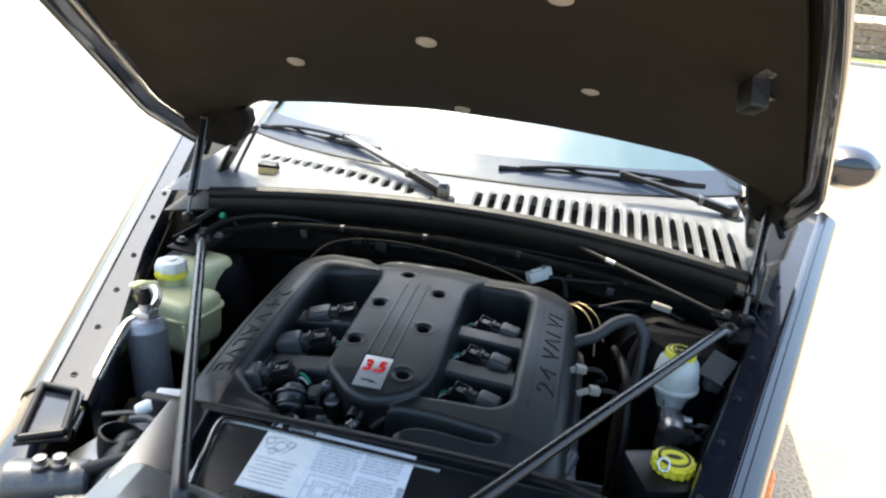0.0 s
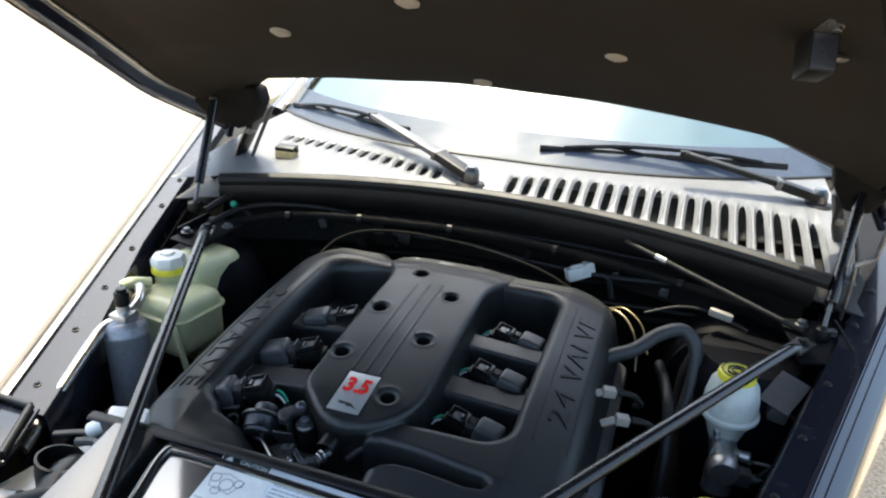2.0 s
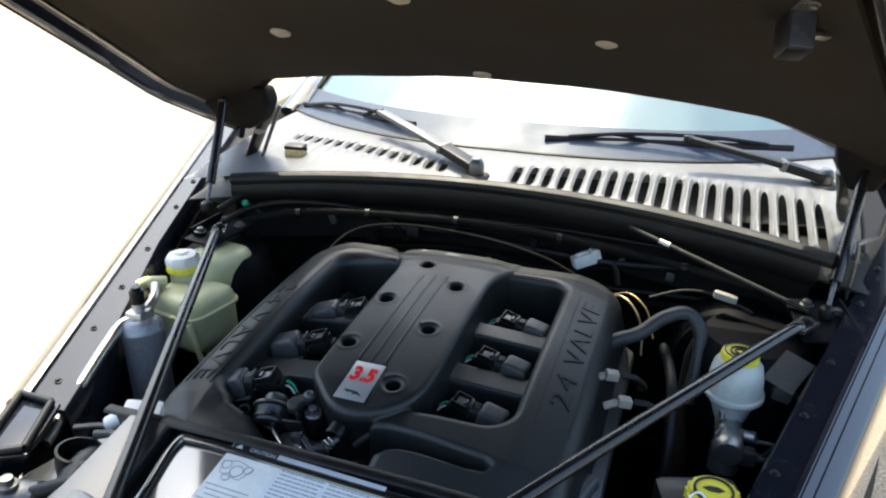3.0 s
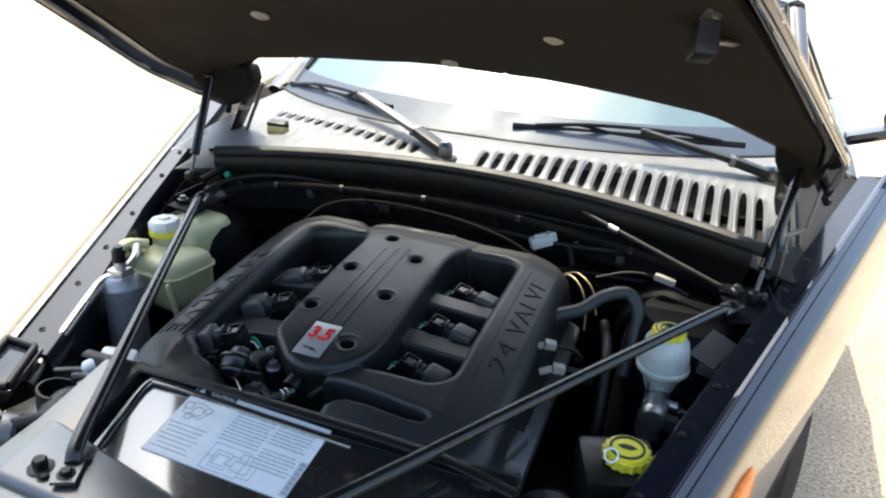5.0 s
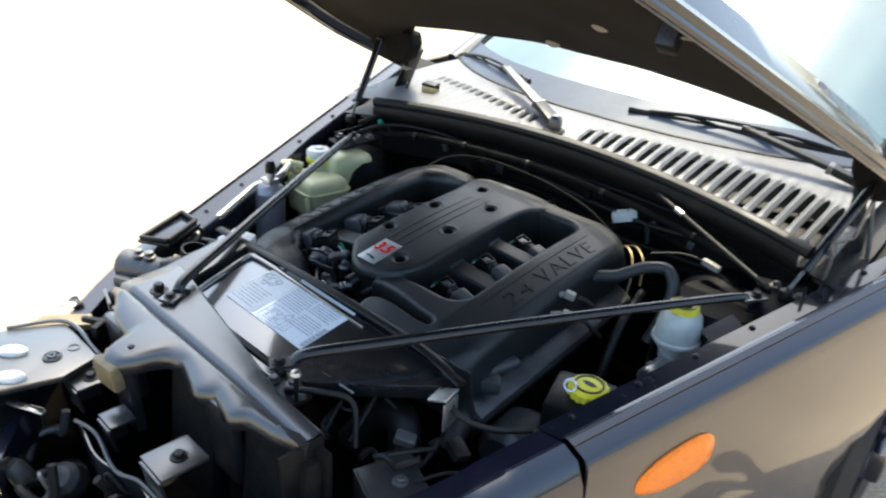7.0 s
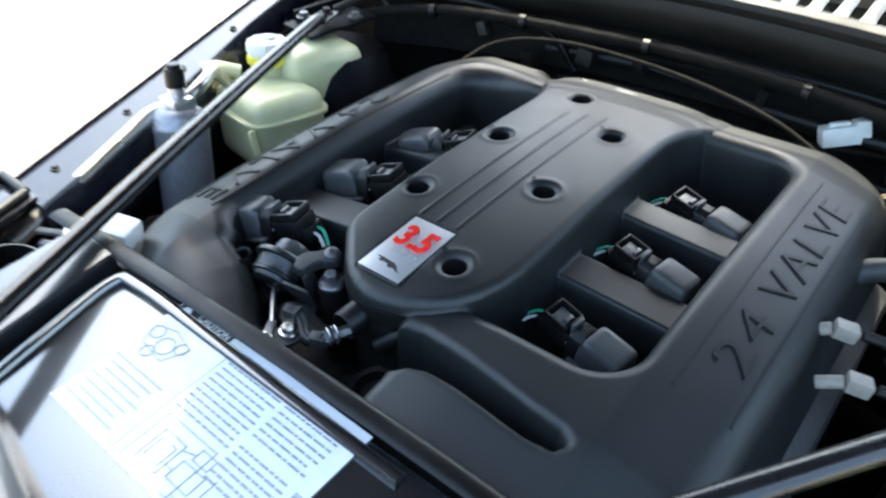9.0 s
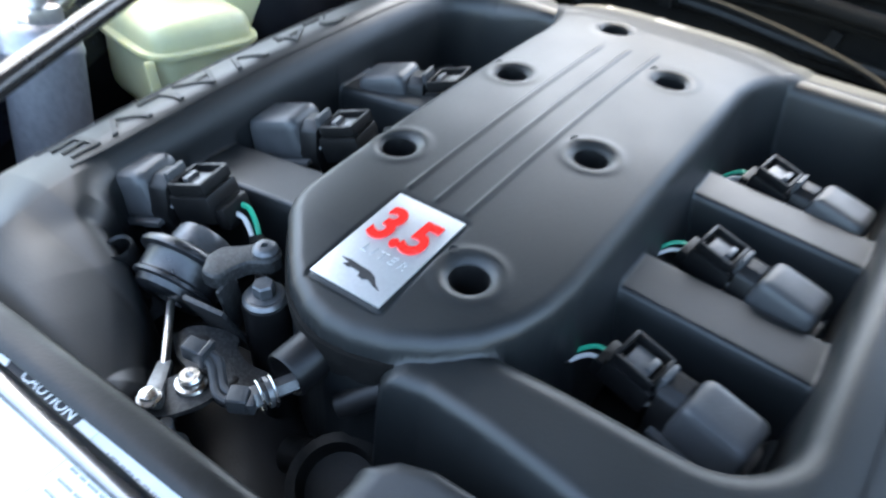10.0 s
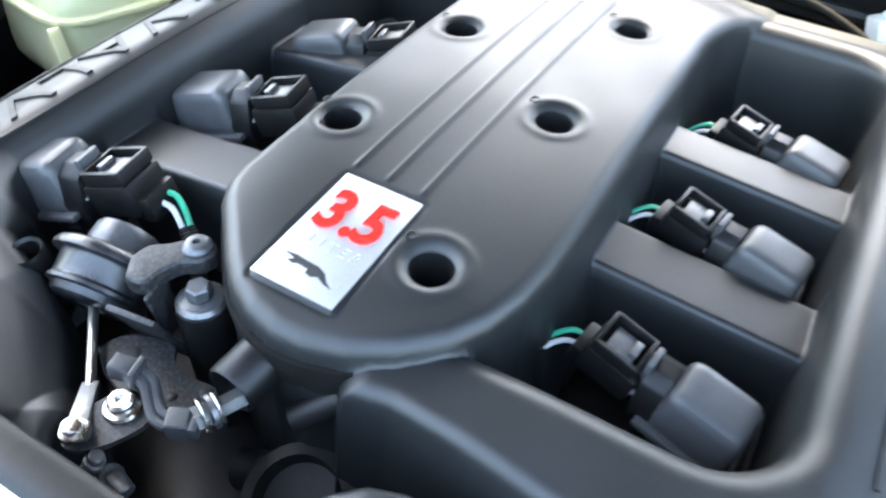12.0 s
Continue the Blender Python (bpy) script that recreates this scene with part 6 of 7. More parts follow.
def build_filler():
    c = Vector((0.453, 1.050, 0.0))
    ob = thing("washer_filler", (c.x, c.y, 0.62), "dark fluid bottle with a yellow filler cap by the fender", "fluid bottle")
    part("bottle", box((0.115, 0.115, 0.15), pose(c.x - 0.008, c.y - 0.002, 0.698, 0, 0, 18), 0.014), PLASTIC, ob)
    part("neck", lathe([(0.028, 0.75), (0.026, 0.778), (0, 0.778)], Matrix.Translation(c), 24), PLASTIC, ob)
    teeth = [((0.0345 + 0.0016 * math.cos(16 * a)) * math.cos(a), (0.0345 + 0.0016 * math.cos(16 * a)) * math.sin(a)) for a in span(0, 2 * math.pi, 97)[:-1]]
    cap = part("cap", merge(prism(teeth, 0.776, 0.790, Matrix.Translation(c)), lathe([(0.033, 0.788), (0.031, 0.794), (0.012, 0.796), (0, 0.796)], Matrix.Translation(c), 32)), YELLOW, ob, "yellow ribbed cap")
    part("cap_mark", merge(lathe([(0.026, 0.7935), (0.026, 0.7972), (0.023, 0.7972), (0.023, 0.7935)], Matrix.Translation(c), 28), prism([(-0.014, 0.0), (-0.006, 0.005), (0.006, 0.005), (0.014, 0.0), (0.006, -0.005), (-0.006, -0.005)], 0.7962, 0.7975, Matrix.Translation(c))), DARKINK, cap, "dark raised mark")
    part("dipstick_ring", lathe([(0.010 + 0.0022 * math.cos(a), 0.0022 * math.sin(a)) for a in span(0, 2 * math.pi, 7)], pose(c.x - 0.02, c.y - 0.03, 0.798, 60, 0, 20), 20), STEEL, ob, "bright pull ring")


build_filler()


# ---- coolant tank, drier and pipes on the other flank ----
def build_coolant_tank():
    ob = thing("coolant_tank", (-0.53, 1.32, 0.60), "translucent yellowish coolant tank with a white pressure cap", "coolant tank")
    body = box((0.138, 0.125, 0.115), pose(-0.556, 1.285, 0.760, 0, 0, -10), 0.028, 4)
    part("front_chamber", body, TANK, ob)
    part("rear_chamber", box((0.115, 0.14, 0.23), pose(-0.575, 1.395, 0.738, 0, 0, -10), 0.034, 4), TANK, ob)
    out = []
    for a in span(0, 2 * math.pi, 33)[:-1]:
        out.append((math.copysign(abs(math.cos(a)) ** 0.45, math.cos(a)) * 0.078, math.copysign(abs(math.sin(a)) ** 0.45, math.sin(a)) * 0.072))
    part("seam_flange", prism(out, -0.003, 0.003, pose(-0.556, 1.285, 0.785, 0, 0, -10), 0.001), TANK, ob)
    part("filler_neck", lathe([(0.030, 0.80), (0.028, 0.838), (0, 0.838)], Matrix.Translation((-0.598, 1.325, 0)), 24), TANK, ob)
    cap = part("pressure_cap", merge(lathe([(0.032, 0.846), (0.034, 0.850), (0.034, 0.862), (0.030, 0.868), (0.016, 0.870), (0.015, 0.866), (0, 0.866)], Matrix.Translation((-0.598, 1.325, 0)), 8), lathe([(0.012, 0.866), (0.010, 0.874), (0, 0.874)], Matrix.Translation((-0.598, 1.325, 0)), 20)), WHITEP, ob, "white pressure cap")
    part("cap_collar", lathe([(0.034, 0.834), (0.035, 0.838), (0.033, 0.846), (0.030, 0.847)], Matrix.Translation((-0.598, 1.325, 0)), 28), YELLOW, ob, "yellow warning collar")
    part("overflow_pipe", tube([(-0.600, 1.270, 0.83), (-0.625, 1.235, 0.838), (-0.632, 1.205, 0.82), (-0.622, 1.185, 0.78)], 0.011, 10), TANK, ob)
    part("rib", box((0.006, 0.012, 0.11), pose(-0.49, 1.205, 0.73, 0, -14, 0), 0.002), TANK, ob)


build_coolant_tank()


def build_drier():
    a, b = Vector((-0.490, 1.078, 0.66)), Vector((-0.526, 1.112, 0.840))
    ob = thing("receiver_drier", a, "silver cylindrical air conditioning receiver with pipes", "receiver")
    n = (b - a).length
    part("can", lathe([(0, 0), (0.028, 0), (0.036, 0.012), (0.036, n - 0.030), (0.0372, n - 0.028), (0.0372, n - 0.022), (0.036, n - 0.020), (0.036, n - 0.012), (0.033, n - 0.004), (0.028, n), (0, n)], rod_m(a, b), 32), CAN, ob)
    top = b + Vector((0, 0, 0.003))
    part("head", merge(box((0.036, 0.036, 0.018), Matrix.Translation(top + Vector((0, 0, 0.006))), 0.005), rod(top, top + Vector((-0.002, 0.002, 0.030)), 0.011)), ALU, ob)
    part("switch", merge(rod(top + Vector((-0.002, 0.002, 0.026)), top + Vector((-0.002, 0.003, 0.052)), 0.013), rod(top + Vector((-0.002, 0.003, 0.05)), top + Vector((-0.002, 0.003, 0.058)), 0.009)), PLASTIC, ob, "black pressure switch")
    part("pipe", tube([top + Vector((-0.008, -0.010, -0.002)), top + Vector((-0.020, -0.030, -0.008)), top + Vector((-0.016, -0.080, -0.028)), top + Vector((0.004, -0.180, -0.062)), top + Vector((0.020, -0.255, -0.086))], 0.0105, 12), STEEL, ob, "bright aluminium pipe")
    part("pipe", tube([top + Vector((0.005, 0.014, 0.010)), top + Vector((0.002, 0.04, 0.022)), top + Vector((-0.03, 0.08, 0.02)), top + Vector((-0.07, 0.12, -0.01)), top + Vector((-0.08, 0.16, -0.06))], 0.0085, 12), STEEL, ob, "bright aluminium pipe")
    for k in range(9):
        for row, w in ((0, 0.016), (1, 0.008)):
            if row and k % 4 == 3:
                continue
            t = math.radians(-62 + 19 * row)
            part("print_bar", box((w, 0.0006, 0.0045 if k % 2 else 0.0030), rod_m(a, b) @ Matrix.Translation((0.0362 * math.cos(t), 0.0362 * math.sin(t), 0.040 + 0.0115 * k)) @ pose(0, 0, 0, 0, 0, math.degrees(t) + 90)), DARKINK, ob)
    part("clamp", lathe([(0.0375, 0.02), (0.038, 0.022), (0.038, 0.036), (0.0375, 0.038)], rod_m(a, b), 32), DULL, ob)


build_drier()


def build_left_bits():
    # intake snorkel with a looped pipe at the cover's corner
    sn = thing("air_snorkel", (-0.36, 0.80, 0.70), "black ribbed intake duct curling over the radiator shroud", "intake duct")
    part("duct", tube([(-0.345, 0.700, 0.735), (-0.352, 0.740, 0.770), (-0.362, 0.785, 0.785), (-0.372, 0.822, 0.780), (-0.375, 0.860, 0.745)], 0.028, 16, 6, ribs=0.0015), PLASTIC, sn)
    part("rim", tube([(-0.352, 0.785, 0.812), (-0.336, 0.806, 0.814), (-0.338, 0.836, 0.814), (-0.362, 0.856, 0.812), (-0.392, 0.852, 0.808)], 0.006, 8, 6), HOSE, sn, "grey rim of the duct's mouth")
    part("mouth", lathe([(0.026, -0.02), (0.030, 0.0), (0.031, 0.020), (0.0275, 0.021), (0.026, -0.006), (0, -0.010)], pose(-0.388, 0.812, 0.790, -8, 10, 0), 28), PLASTIC, sn, "open black duct mouth")
    sp = thing("side_plate", (-0.40, 0.80, 0.76), "pale reflecting black sheet plate beside the radiator shroud", "plate")
    part("sheet", prism([(-0.465, 0.735), (-0.400, 0.690), (-0.334, 0.690), (-0.334, 0.885), (-0.395, 0.905), (-0.440, 0.850)], 0.766, 0.774, None, 0.003), GLOSS, sp)
    part("rear_lip", tube([(-0.455, 0.872, 0.790), (-0.410, 0.890, 0.792), (-0.360, 0.882, 0.796)], 0.006, 8, 6, flat=0.5), PLASTIC, sp)
    fit = thing("engine_mount_casting", (-0.44, 0.72, 0.74), "grey cast bracket with two studs by the inner wing", "casting")
    part("casting", merge(rod((-0.492, 0.705, 0.772), (-0.385, 0.745, 0.775), 0.034, 0.028), box((0.10, 0.045, 0.03), pose(-0.425, 0.700, 0.752, 0, 0, 20), 0.010)), SATIN, fit)
    for p in ((-0.442, 0.716, 0.806), (-0.420, 0.728, 0.805)):
        part("stud", merge(lathe([(0.013, 0), (0.013, 0.004), (0.009, 0.006), (0.0085, 0.014), (0, 0.015)], Matrix.Translation(p), 18)), DULL, fit)
    part("curled_hose", tube([(-0.400, 0.735, 0.790), (-0.365, 0.752, 0.800), (-0.330, 0.778, 0.806), (-0.318, 0.806, 0.806), (-0.330, 0.832, 0.800)], 0.011, 12, 6), RUBBER, fit)
    wc = thing("wiring_plug", (-0.335, 0.905, 0.80), "white plastic wiring plug beside the manifold", "connector")
    part("shell", merge(box((0.055, 0.035, 0.026), pose(-0.350, 0.905, 0.818, 5, 8, 25), 0.006), rod((-0.375, 0.895, 0.815), (-0.40, 0.885, 0.80), 0.012)), WHITEP, wc)
    # flange bracket slots on the near part of the wing
    fb = thing("wing_bracket", (-0.545, 0.83, 0.78), "black slotted bracket on the inner wing", "bracket")
    ring = [(-0.512, 0.758), (-0.462, 0.792), (-0.514, 0.892), (-0.578, 0.894)]
    for p, q in zip(ring, ring[1:] + ring[:1]):
        part("rail", rod((*p, 0.808), (*q, 0.808), 0.006), PLASTIC, fb)
    part("panel", prism([(-0.518, 0.752), (-0.454, 0.788), (-0.506, 0.900), (-0.586, 0.900)], 0.795, 0.803, None, 0.002), FLANGE, fb, "pale glossy panel inside the frame")
    rel = thing("relay_box", (-0.50, 1.0, 0.60), "black under-bonnet fuse box", "fuse box")
    part("lid", box((0.10, 0.16, 0.10), pose(-0.46, 0.98, 0.66, 0, 0, 12), 0.012), PLASTIC, rel)


build_left_bits()


def build_clip():
    ob = thing("hinge_clip", (-0.541, 1.702, 0.978), "black and yellow spring clip on the cowl", "clip")
    part("body", box((0.046, 0.032, 0.020), pose(-0.541, 1.702, 0.988, 0, 0, 4), 0.004), BRASS, ob, "yellow base")
    part("top", merge(box((0.048, 0.028, 0.010), pose(-0.542, 1.704, 1.003, 6, 0, 4), 0.003), rod((-0.569, 1.706, 0.995), (-0.514, 1.706, 0.999), 0.0055)), PLASTIC, ob, "black top")


build_clip()


# ---- hoses and wiring ----
def hose(name, pts, r, material, label, category, ribs=0.0, group=""):
    bm = tube(pts, r, 12, 8, ribs)
    return single(name, bm, material, label, category, group)


hose("heater_hose", [(0.250, 1.335, 0.79), (0.275, 1.350, 0.822), (0.315, 1.370, 0.835), (0.352, 1.405, 0.855), (0.390, 1.430, 0.858), (0.415, 1.420, 0.835), (0.420, 1.40, 0.79), (0.41, 1.36, 0.72)], 0.0125, HOSE, "grey-black rubber heater hose bending down beside the engine", "hose")
hose("brass_pipe", [(0.245, 1.49, 0.832), (0.268, 1.485, 0.846), (0.296, 1.462, 0.838), (0.316, 1.432, 0.812), (0.322, 1.41, 0.77)], 0.0022, GILT, "thin gilt metal pipe behind the manifold", "pipe", group="thin pipes")
hose("brass_pipe", [(0.255, 1.51, 0.836), (0.285, 1.50, 0.846), (0.320, 1.470, 0.832), (0.338, 1.435, 0.795)], 0.0018, GILT, "thin gilt metal pipe behind the manifold", "pipe", group="thin pipes")
hose("vacuum_hose", [(0.36, 1.40, 0.80), (0.375, 1.33, 0.80), (0.385, 1.27, 0.78), (0.39, 1.22, 0.70), (0.38, 1.20, 0.60)], 0.009, RUBBER, "black rubber hose hanging beside the engine", "hose")
loom_run = [(-0.62, 1.50, 0.86), (-0.52, 1.55, 0.885), (-0.40, 1.575, 0.90), (-0.20, 1.60, 0.905), (0.0, 1.61, 0.905), (0.25, 1.60, 0.89), (0.5, 1.56, 0.87)]
loom = thing("firewall_loom", loom_run[3], "black corrugated wiring loom along the firewall", "wiring loom")
part("conduit", tube(loom_run, 0.009, 12, 8, 0.001), BULKHEAD, loom)
for p, q in zip(loom_run[1:], loom_run[2:]):
    mid = (Vector(p) + Vector(q)) / 2
    part("clip", merge(lathe([(0.0115, -0.005), (0.0115, 0.005), (0.010, 0.005), (0.010, -0.005)], rod_m(mid, q), 16), box((0.010, 0.020, 0.010), Matrix.Translation(mid + Vector((0, 0.016, 0))), 0.002)), PLASTIC, loom)
hose("loom_arch", [(-0.36, 1.45, 0.83), (-0.32, 1.54, 0.875), (-0.22, 1.58, 0.89), (-0.05, 1.585, 0.885), (0.10, 1.57, 0.865), (0.2, 1.55, 0.83)], 0.0030, BULKHEAD, "thin black cable arching behind the manifold", "cable")
hose("loom_corner", [(-0.60, 1.47, 0.885), (-0.56, 1.53, 0.905), (-0.48, 1.575, 0.912), (-0.36, 1.61, 0.905), (-0.28, 1.64, 0.875), (-0.24, 1.66, 0.82)], 0.006, PLASTIC, "black cable in the bay corner", "cable")
hose("loom_corner", [(-0.63, 1.50, 0.90), (-0.60, 1.58, 0.925), (-0.56, 1.63, 0.95), (-0.55, 1.68, 0.96)], 0.007, RUBBER, "black cable in the bay corner", "cable")
part("end_cap", lathe([(0, -0.006), (0.0075, -0.006), (0.0085, 0.0), (0.0065, 0.005), (0.0035, 0.006), (0.003, 0.003), (0, 0.003)], pose(-0.590, 1.548, 0.905, 55, 0, 0), 18), GREENW, loom, "small green end cap")
part("branch", tube([(-0.590, 1.552, 0.903), (-0.580, 1.560, 0.898), (-0.545, 1.548, 0.882)], 0.004, 8), RUBBER, loom)
hose("washer_hose", [(0.32, 1.50, 0.845), (0.38, 1.52, 0.86), (0.44, 1.52, 0.86), (0.50, 1.49, 0.85)], 0.0028, RUBBER, "thin black washer hose with a grey joint", "hose")
hose("radiator_hose", [(0.33, 0.83, 0.70), (0.30, 0.90, 0.74), (0.22, 0.93, 0.73), (0.10, 0.95, 0.72)], 0.022, RUBBER, "thick black radiator hose", "hose")
hose("front_hose", [(0.13, 0.80, 0.62), (0.17, 0.83, 0.69), (0.23, 0.83, 0.70), (0.27, 0.79, 0.63)], 0.030, RUBBER, "dark curved air hose behind the cross member", "hose")
hose("front_cable", [(0.12, 0.665, 0.80), (0.18, 0.69, 0.815), (0.22, 0.72, 0.80), (0.25, 0.70, 0.74)], 0.005, RUBBER, "thin black cable beside the brace foot", "cable")
hose("side_cable", [(0.31, 0.83, 0.82), (0.36, 0.82, 0.80), (0.40, 0.86, 0.775), (0.45, 0.92, 0.77)], 0.005, RUBBER, "thin black cable along the inner wing", "cable")


def build_firewall_clutter():
    """Pipes, clips and small boxes in the murk along the firewall."""
    rng = random.Random(41)
    fl = thing("firewall_harness", (0, 1.66, 0.80), "dusty wiring harness with clips along the firewall", "wiring loom")
    for k in range(6):
        z, x0 = 0.77 + 0.024 * k, rng.uniform(-0.55, -0.25)
        pts = [(x0 + 0.18 * j + rng.uniform(-0.03, 0.03), 1.655 + rng.uniform(-0.015, 0.012), z + rng.uniform(-0.014, 0.014)) for j in range(6)]
        part("cable", tube(pts, rng.choice((0.004, 0.005, 0.007)), 8, 6), (BULKHEAD, RUBBER)[k % 2], fl)
    for k in range(10):
        x, z = -0.42 + 0.095 * k + rng.uniform(-0.02, 0.02), rng.uniform(0.79, 0.89)
        part("clip", box((rng.uniform(0.014, 0.034), 0.016, rng.uniform(0.012, 0.028)), pose(x, 1.648, z, rng.uniform(-15, 15), rng.uniform(-20, 20), rng.uniform(-20, 20)), 0.003), (DULL, BULKHEAD, RUBBER, PLASTIC)[k % 4], fl)


build_firewall_clutter()


def build_front_clutter():
    """Small latch, nuts and wires in the dark between the beam and the brace foot."""
    la = thing("bonnet_latch", (0.12, 0.66, 0.74), "dark greasy bonnet latch plate behind the cross member", "latch")
    part("base", box((0.085, 0.050, 0.012), pose(0.115, 0.672, 0.792, 8, 0, -12), 0.004), PLASTIC, la)
    for x, y in ((0.085, 0.668), (0.115, 0.684), (0.148, 0.672)):
        part("nut", hex_bolt((x, y, 0.798), (0, 0, 1), 0.0075), DULL, la, "dull steel nut")
    part("spring_rod", tube([(0.088, 0.728, 0.802), (0.13, 0.735, 0.803), (0.185, 0.738, 0.800), (0.197, 0.742, 0.795)], 0.0022, 6, 5), STEEL, la, "thin bright spring rod")
    part("hook", lathe([(0, -0.006), (0.007, -0.004), (0.009, 0.0), (0.007, 0.005), (0, 0.008)], Matrix.Translation((0.154, 0.661, 0.850)), 14), STEEL, la, "bright round catch")
    part("catch_stem", rod((0.154, 0.661, 0.795), (0.154, 0.661, 0.848), 0.004), PLASTIC, la)
    rng = random.Random(31)
    wr = thing("front_wiring", (0.24, 0.74, 0.70), "loose dark wires in the front corner of the bay", "wiring")
    for k in range(7):
        x, y, z = 0.16 + 0.035 * k, 0.68 + 0.03 * rng.random(), 0.72 + 0.05 * rng.random()
        pts = [(x, y, z)]
        for j in range(4):
            x, y, z = x + rng.uniform(-0.02, 0.045), y + rng.uniform(-0.02, 0.06), z + rng.uniform(-0.035, 0.035)
            pts.append((min(x, 0.42), y, min(z, 0.775)))
        part("wire", tube(pts, rng.choice((0.003, 0.0045, 0.006)), 7, 6), (RUBBER, PLASTIC)[k % 2], wr)
    pb = thing("corner_plate", (0.345, 0.715, 0.70), "dusty black corner plate by the bumper", "bracket")
    part("plate", merge(box((0.11, 0.09, 0.006), pose(0.350, 0.690, 0.735, 6, 4, -24), 0.002), box((0.11, 0.006, 0.06), pose(0.332, 0.648, 0.708, 0, 0, -24), 0.002)), GLOSS, pb)
    part("bolt", hex_bolt((0.35, 0.70, 0.739), (0, 0, 1), 0.008), DULL, pb)
    cl = thing("cable_clip", (0.30, 0.75, 0.74), "small grey cable clip in the front corner", "clip", "cable clips")
    part("body", box((0.034, 0.022, 0.016), pose(0.305, 0.755, 0.760, 10, 12, 30), 0.004), COILGREY, cl)
    cl = thing("cable_clip", (0.37, 0.80, 0.74), "small dark cable clip by the inner wing", "clip", "cable clips")
    part("body", box((0.040, 0.026, 0.018), pose(0.375, 0.800, 0.755, -8, 10, -20), 0.004), PLASTIC, cl)


build_front_clutter()


def build_connectors():
    c = thing("harness_plug", (0.174, 1.62, 0.84), "white harness plug behind the manifold", "connector", "harness plugs")
    m = pose(0.174, 1.63, 0.846, -10, -14, 30) @ Matrix.Scale(0.85, 4)
    part("shell", merge(box((0.058, 0.034, 0.030), m, 0.005), box((0.022, 0.030, 0.036), m @ Matrix.Translation((0.030, 0, 0.002)), 0.004)), WHITEP, c)
    part("lock", box((0.030, 0.012, 0.006), m @ Matrix.Translation((0, 0, 0.017)), 0.002), WHITEP, c)
    part("lead", tube([(0.20, 1.635, 0.845), (0.235, 1.64, 0.84), (0.25, 1.63, 0.80)], 0.007, 8), RUBBER, c)
    for k, (x, y, z) in enumerate(((0.291, 1.228, 0.831), (0.318, 1.180, 0.818))):
        c = thing("harness_plug", (x, y, z), "pale grey sensor plug at the engine's side", "connector", "sensor plugs")
        part("shell", merge(box((0.020, 0.016, 0.014), pose(x, y, z, 0, 10, 20), 0.002), rod((x - 0.010, y - 0.004, z), (x - 0.03, y - 0.010, z - 0.008), 0.006)), RIVET, c)
        part("lead", tube([(x + 0.014, y + 0.004, z), (x + 0.035, y + 0.01, z - 0.004), (x + 0.05, y + 0.03, z - 0.03), (x + 0.04, y + 0.07, z - 0.06)], 0.005, 8), RUBBER, c)
    c = thing("hose_joint", (0.46, 1.51, 0.866), "grey joint on the washer hose", "connector")
    part("sleeve", box((0.042, 0.014, 0.014), pose(0.452, 1.505, 0.866, 0, 8, -8), 0.004), RIVET, c)
    c = thing("battery_terminal", (0.29, 0.95, 0.74), "grey plastic cover at the engine's front corner", "cover")
    part("shell", merge(box((0.07, 0.04, 0.030), pose(0.275, 0.985, 0.735, 0, 0, 35), 0.010), rod((0.265, 0.975, 0.748), (0.292, 1.065, 0.752), 0.013)), COILGREY, c)
    c = thing("corner_bracket", (0.33, 0.82, 0.78), "pale metal corner bracket of the radiator shroud", "bracket")
    part("plate", merge(box((0.035, 0.04, 0.004), pose(0.325, 0.815, 0.825, 0, -20, 10), 0.001), box((0.004, 0.04, 0.05), pose(0.342, 0.815, 0.80, 0, 0, 10), 0.001)), ALU, c)
    c = thing("alternator", (0.36, 0.98, 0.60), "cast aluminium alternator low at the engine's side", "alternator")
    part("case", lathe([(0, 0), (0.05, 0), (0.065, 0.015), (0.065, 0.09), (0.05, 0.11), (0, 0.11)], rod_m((0.36, 0.95, 0.62), (0.36, 1.1, 0.63)), 28), SATIN, c)


build_connectors()


def build_hinge_plate():
    ob = thing("hinge_mount", (0.655, 1.64, 0.90), "dark folded sheet metal hinge mount with a pale tongue", "bracket")
    zig = [(0.652, 0.865), (0.655, 0.930), (0.654, 0.980), (0.681, 1.000), (0.690, 1.075)]
    strip = []
    for (x0, z0), (x1, z1) in zip(zig, zig[1:]):
        strip.append(box((0.004, 0.020, math.hypot(x1 - x0, z1 - z0) + 0.003), rod_m((x0, 1.555, z0), (x1, 1.555, z1)) @ Matrix.Translation((0, 0, math.hypot(x1 - x0, z1 - z0) / 2)) @ pose(0, 0, 0, 0, 0, 90), 0.001))
    part("folded_strip", merge(*strip), DULL, ob, "pale folded metal strip")
    part("foot", box((0.05, 0.06, 0.012), pose(0.645, 1.56, 0.872, 6, 0, -12), 0.003), PAINT_BAY, ob)
    part("bolt", hex_bolt((0.640, 1.58, 0.880), (0, 0, 1), 0.008), DULL, ob)
    lt = thing("hinge_mount", (-0.71, 1.69, 0.88), "dark sheet metal foot of the bonnet hinge", "bracket")
    part("foot", box((0.050, 0.075, 0.012), pose(-0.712, 1.690, 0.896, 4, 0, 10), 0.004), PAINT_BAY, lt)
    part("upright", box((0.006, 0.060, 0.035), pose(-0.728, 1.690, 0.915, 4, 0, 10), 0.002), PAINT_BAY, lt)
    part("bolt", hex_bolt((-0.694, 1.672, 0.902), (0, 0, 1), 0.007), DULL, lt)


build_hinge_plate()


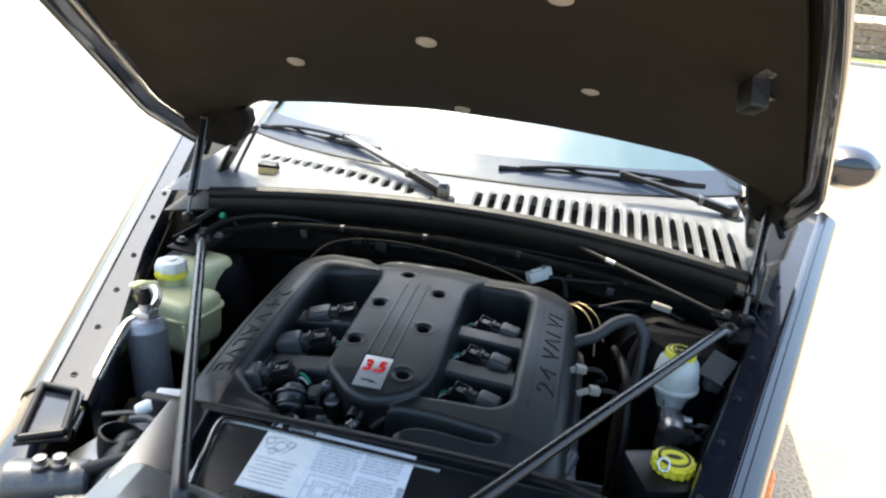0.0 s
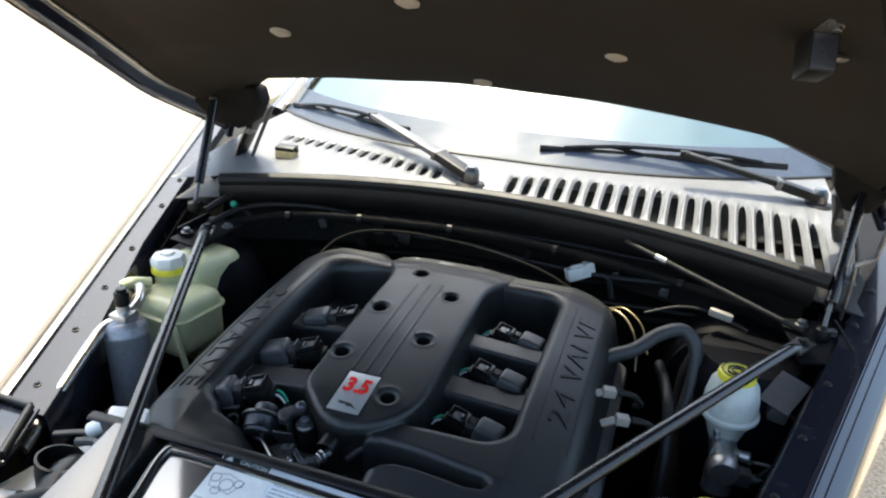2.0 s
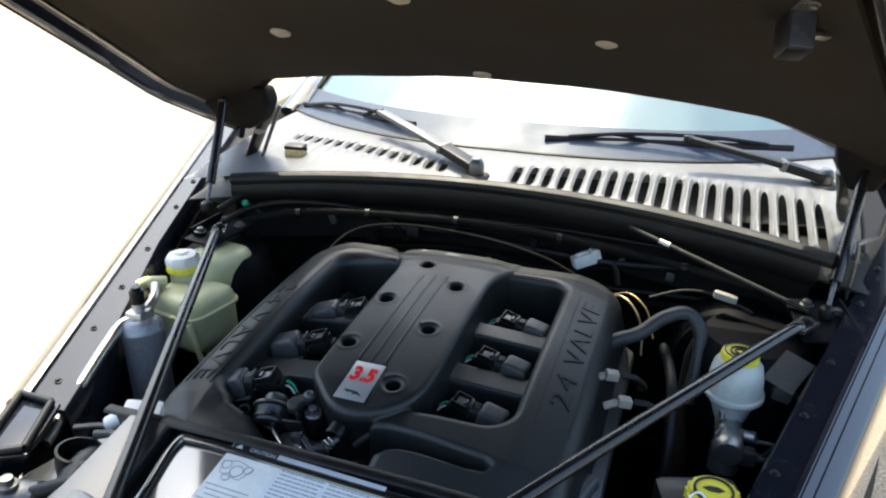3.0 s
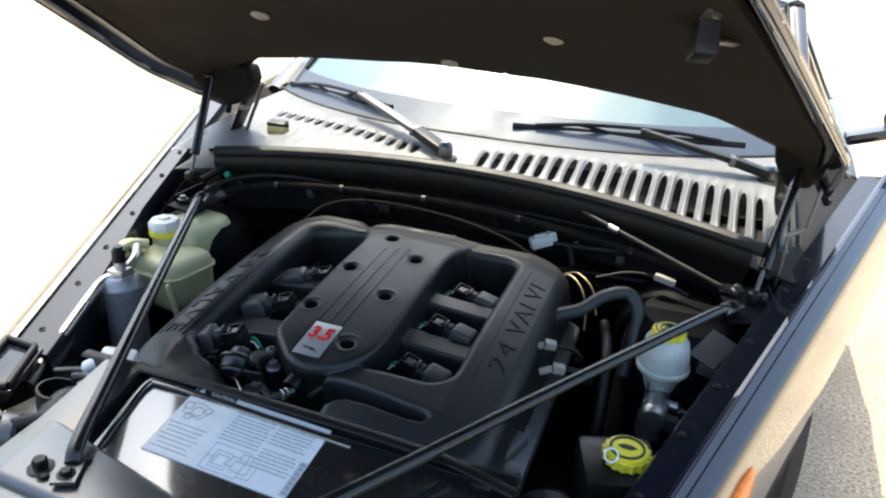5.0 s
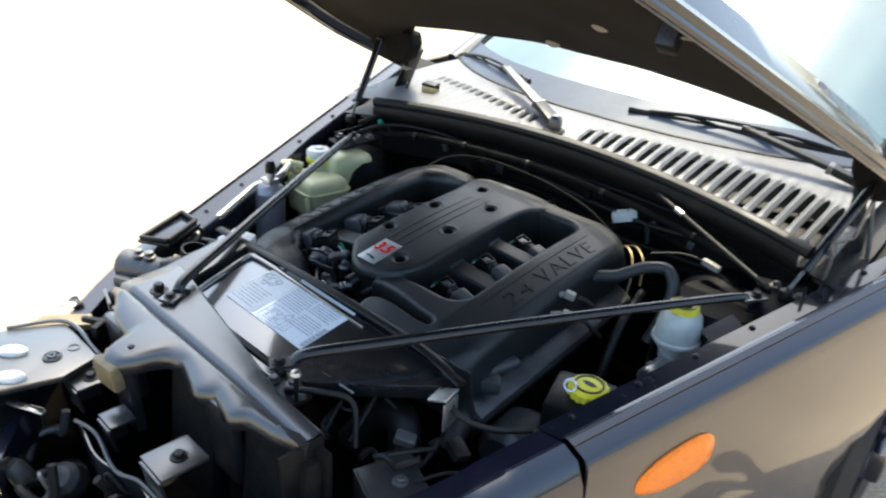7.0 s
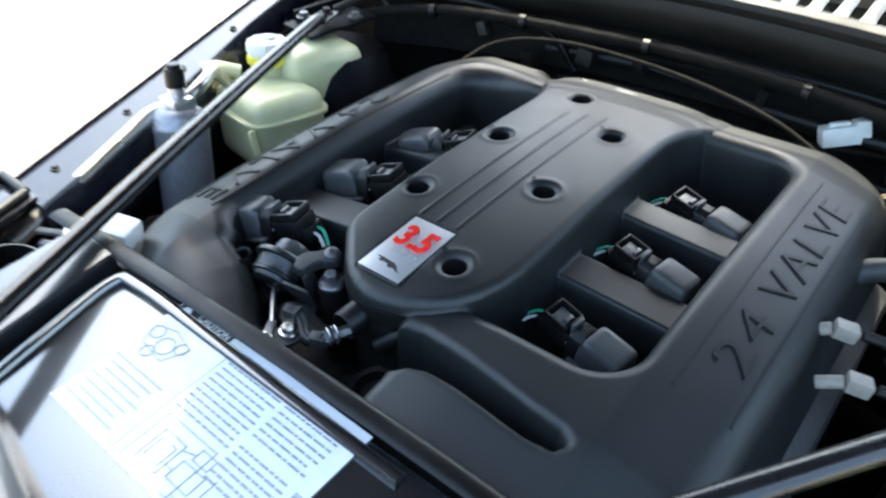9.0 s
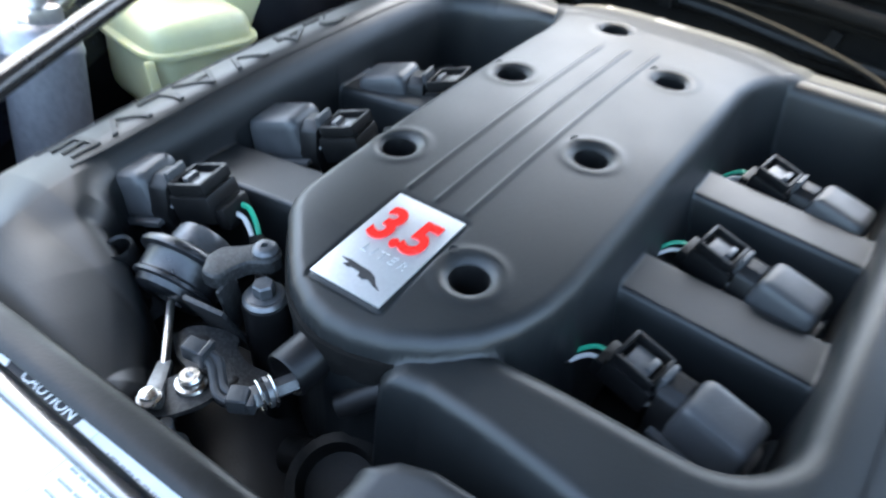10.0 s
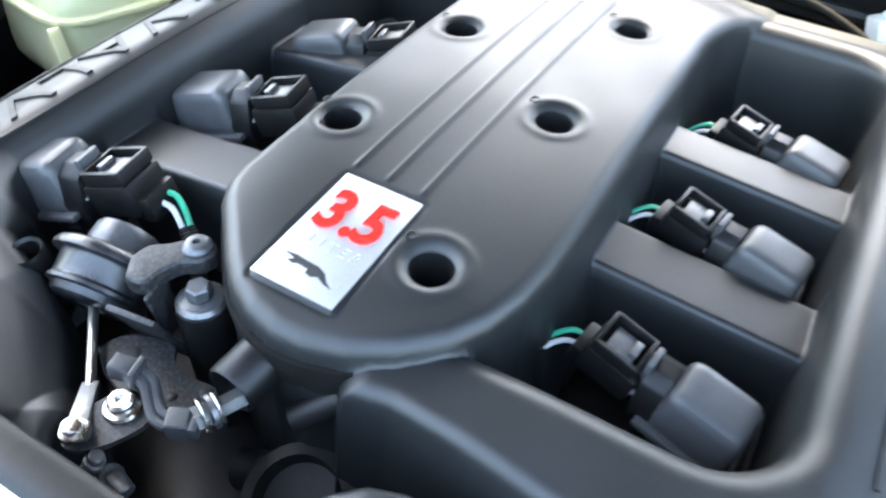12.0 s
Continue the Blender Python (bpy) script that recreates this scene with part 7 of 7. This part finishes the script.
# ---- surroundings ----
def build_verge():
    rng = random.Random(3)
    # kerb and strip of grass beyond the car park
    m = pose(9.0, 25.0, 0, 0, 0, -14)
    kb = thing("kerb", (9.0, 25.0, 0), "pale concrete kerb along the verge", "kerb", m=m)
    for k in range(24):
        part("kerb_stone", box((0.98, 0.15, 0.14), m @ Matrix.Translation((-12 + k, 0, 0.05)), 0.02), KERB, kb)
    bm = sheet(lambda x, y: m @ Vector((x, y, 0.10 + 0.06 * noise.noise(Vector((x, y, 0))) + 0.02 * y)), span(-13, 13, 40), span(0.08, 5.0, 10), 0.05)
    single("verge", bm, GRASSM, "sunlit strip of dry green grass beyond the car park", "grass", kind="structure")
    blades = bmesh.new()
    for k in range(5000):
        p = m @ Vector((rng.uniform(-10, 10), rng.uniform(0.1, 2.5), 0.10))
        h, a = rng.uniform(0.04, 0.12), rng.uniform(0, 6.28)
        w = Vector((math.cos(a), math.sin(a), 0)) * 0.008
        t = Vector((rng.uniform(-0.03, 0.03), rng.uniform(-0.03, 0.03), h))
        blades.faces.new([blades.verts.new(p - w), blades.verts.new(p + w), blades.verts.new(p + t)])
    single("grass_blades", blades, GRASSM, "short dry grass blades on the verge", "grass", kind="stuff", smooth=0)
    wall = thing("stone_wall", (4.5, 14.6, 0), "low rough brown rubble wall behind the verge", "wall", m=m)
    protos = []
    for k in range(8):
        b = box((0.42, 0.34, 0.24), None, 0.05, 2)
        for v in b.verts:
            v.co += Vector((rng.uniform(-0.03, 0.03), rng.uniform(-0.03, 0.03), rng.uniform(-0.02, 0.02)))
        me = bpy.data.meshes.new("stone")
        b.to_mesh(me)
        b.free()
        me.materials.append(STONE)
        protos.append(me)
    for row in range(5):
        for k in range(34):
            ob = new("stone", rng.choice(protos))
            ob.parent = wall
            ob.matrix_basis = pose(-7.5 + 0.44 * k + 0.22 * (row % 2), 2.4 + rng.uniform(-0.05, 0.05), 0.22 + 0.23 * row, rng.uniform(-5, 5), rng.uniform(-5, 5), rng.uniform(-8, 8))


build_verge()


def build_tree(x, y, h, seed):
    rng = random.Random(seed)
    base = Vector((x, y, 0))
    t = thing("tree", base, "olive-green tree with a brown trunk behind the wall", "tree", "trees behind the wall")
    bits = [tube([base, base + Vector((0.1, 0, h * 0.3)), base + Vector((0.0, 0.1, h * 0.55))], 0.16, 9, 5)]
    tips = []
    for k in range(9):
        a = k * 2.4
        s = base + Vector((0, 0.05, h * rng.uniform(0.25, 0.55)))
        e = s + Vector((math.cos(a) * h * 0.28, math.sin(a) * h * 0.28, h * rng.uniform(0.15, 0.4)))
        bits.append(tube([s, s.lerp(e, 0.5) + Vector((0, 0, 0.12)), e], 0.045, 6, 4))
        tips.append(e)
    part("trunk", merge(*bits), BARK, t)
    co, fa = [], []
    for e in tips:
        for k in range(420):
            d = Vector((rng.gauss(0, 1), rng.gauss(0, 1), rng.gauss(0, 0.8))) * h * 0.10
            p = e + d
            a, b2 = Vector((rng.uniform(-1, 1), rng.uniform(-1, 1), rng.uniform(-1, 1))).normalized() * 0.07, Vector((rng.uniform(-1, 1), rng.uniform(-1, 1), rng.uniform(-1, 1))).normalized() * 0.05
            n = len(co)
            co += [p - a, p + b2, p + a, p - b2]
            fa.append((n, n + 1, n + 2, n + 3))
    me = bpy.data.meshes.new("crown")
    me.from_pydata([tuple(v - base) for v in co], [], fa)
    me.materials.append(LEAF)
    ob = new("crown", me)
    ob.parent = t


for k, (x, y, h) in enumerate(((6.0, 31.0, 4.5), (8.7, 31.6, 5.2), (11.5, 30.5, 4.6), (14.3, 31.2, 5.0), (2.5, 32.0, 5.0))):
    build_tree(x, y, h, 20 + k)
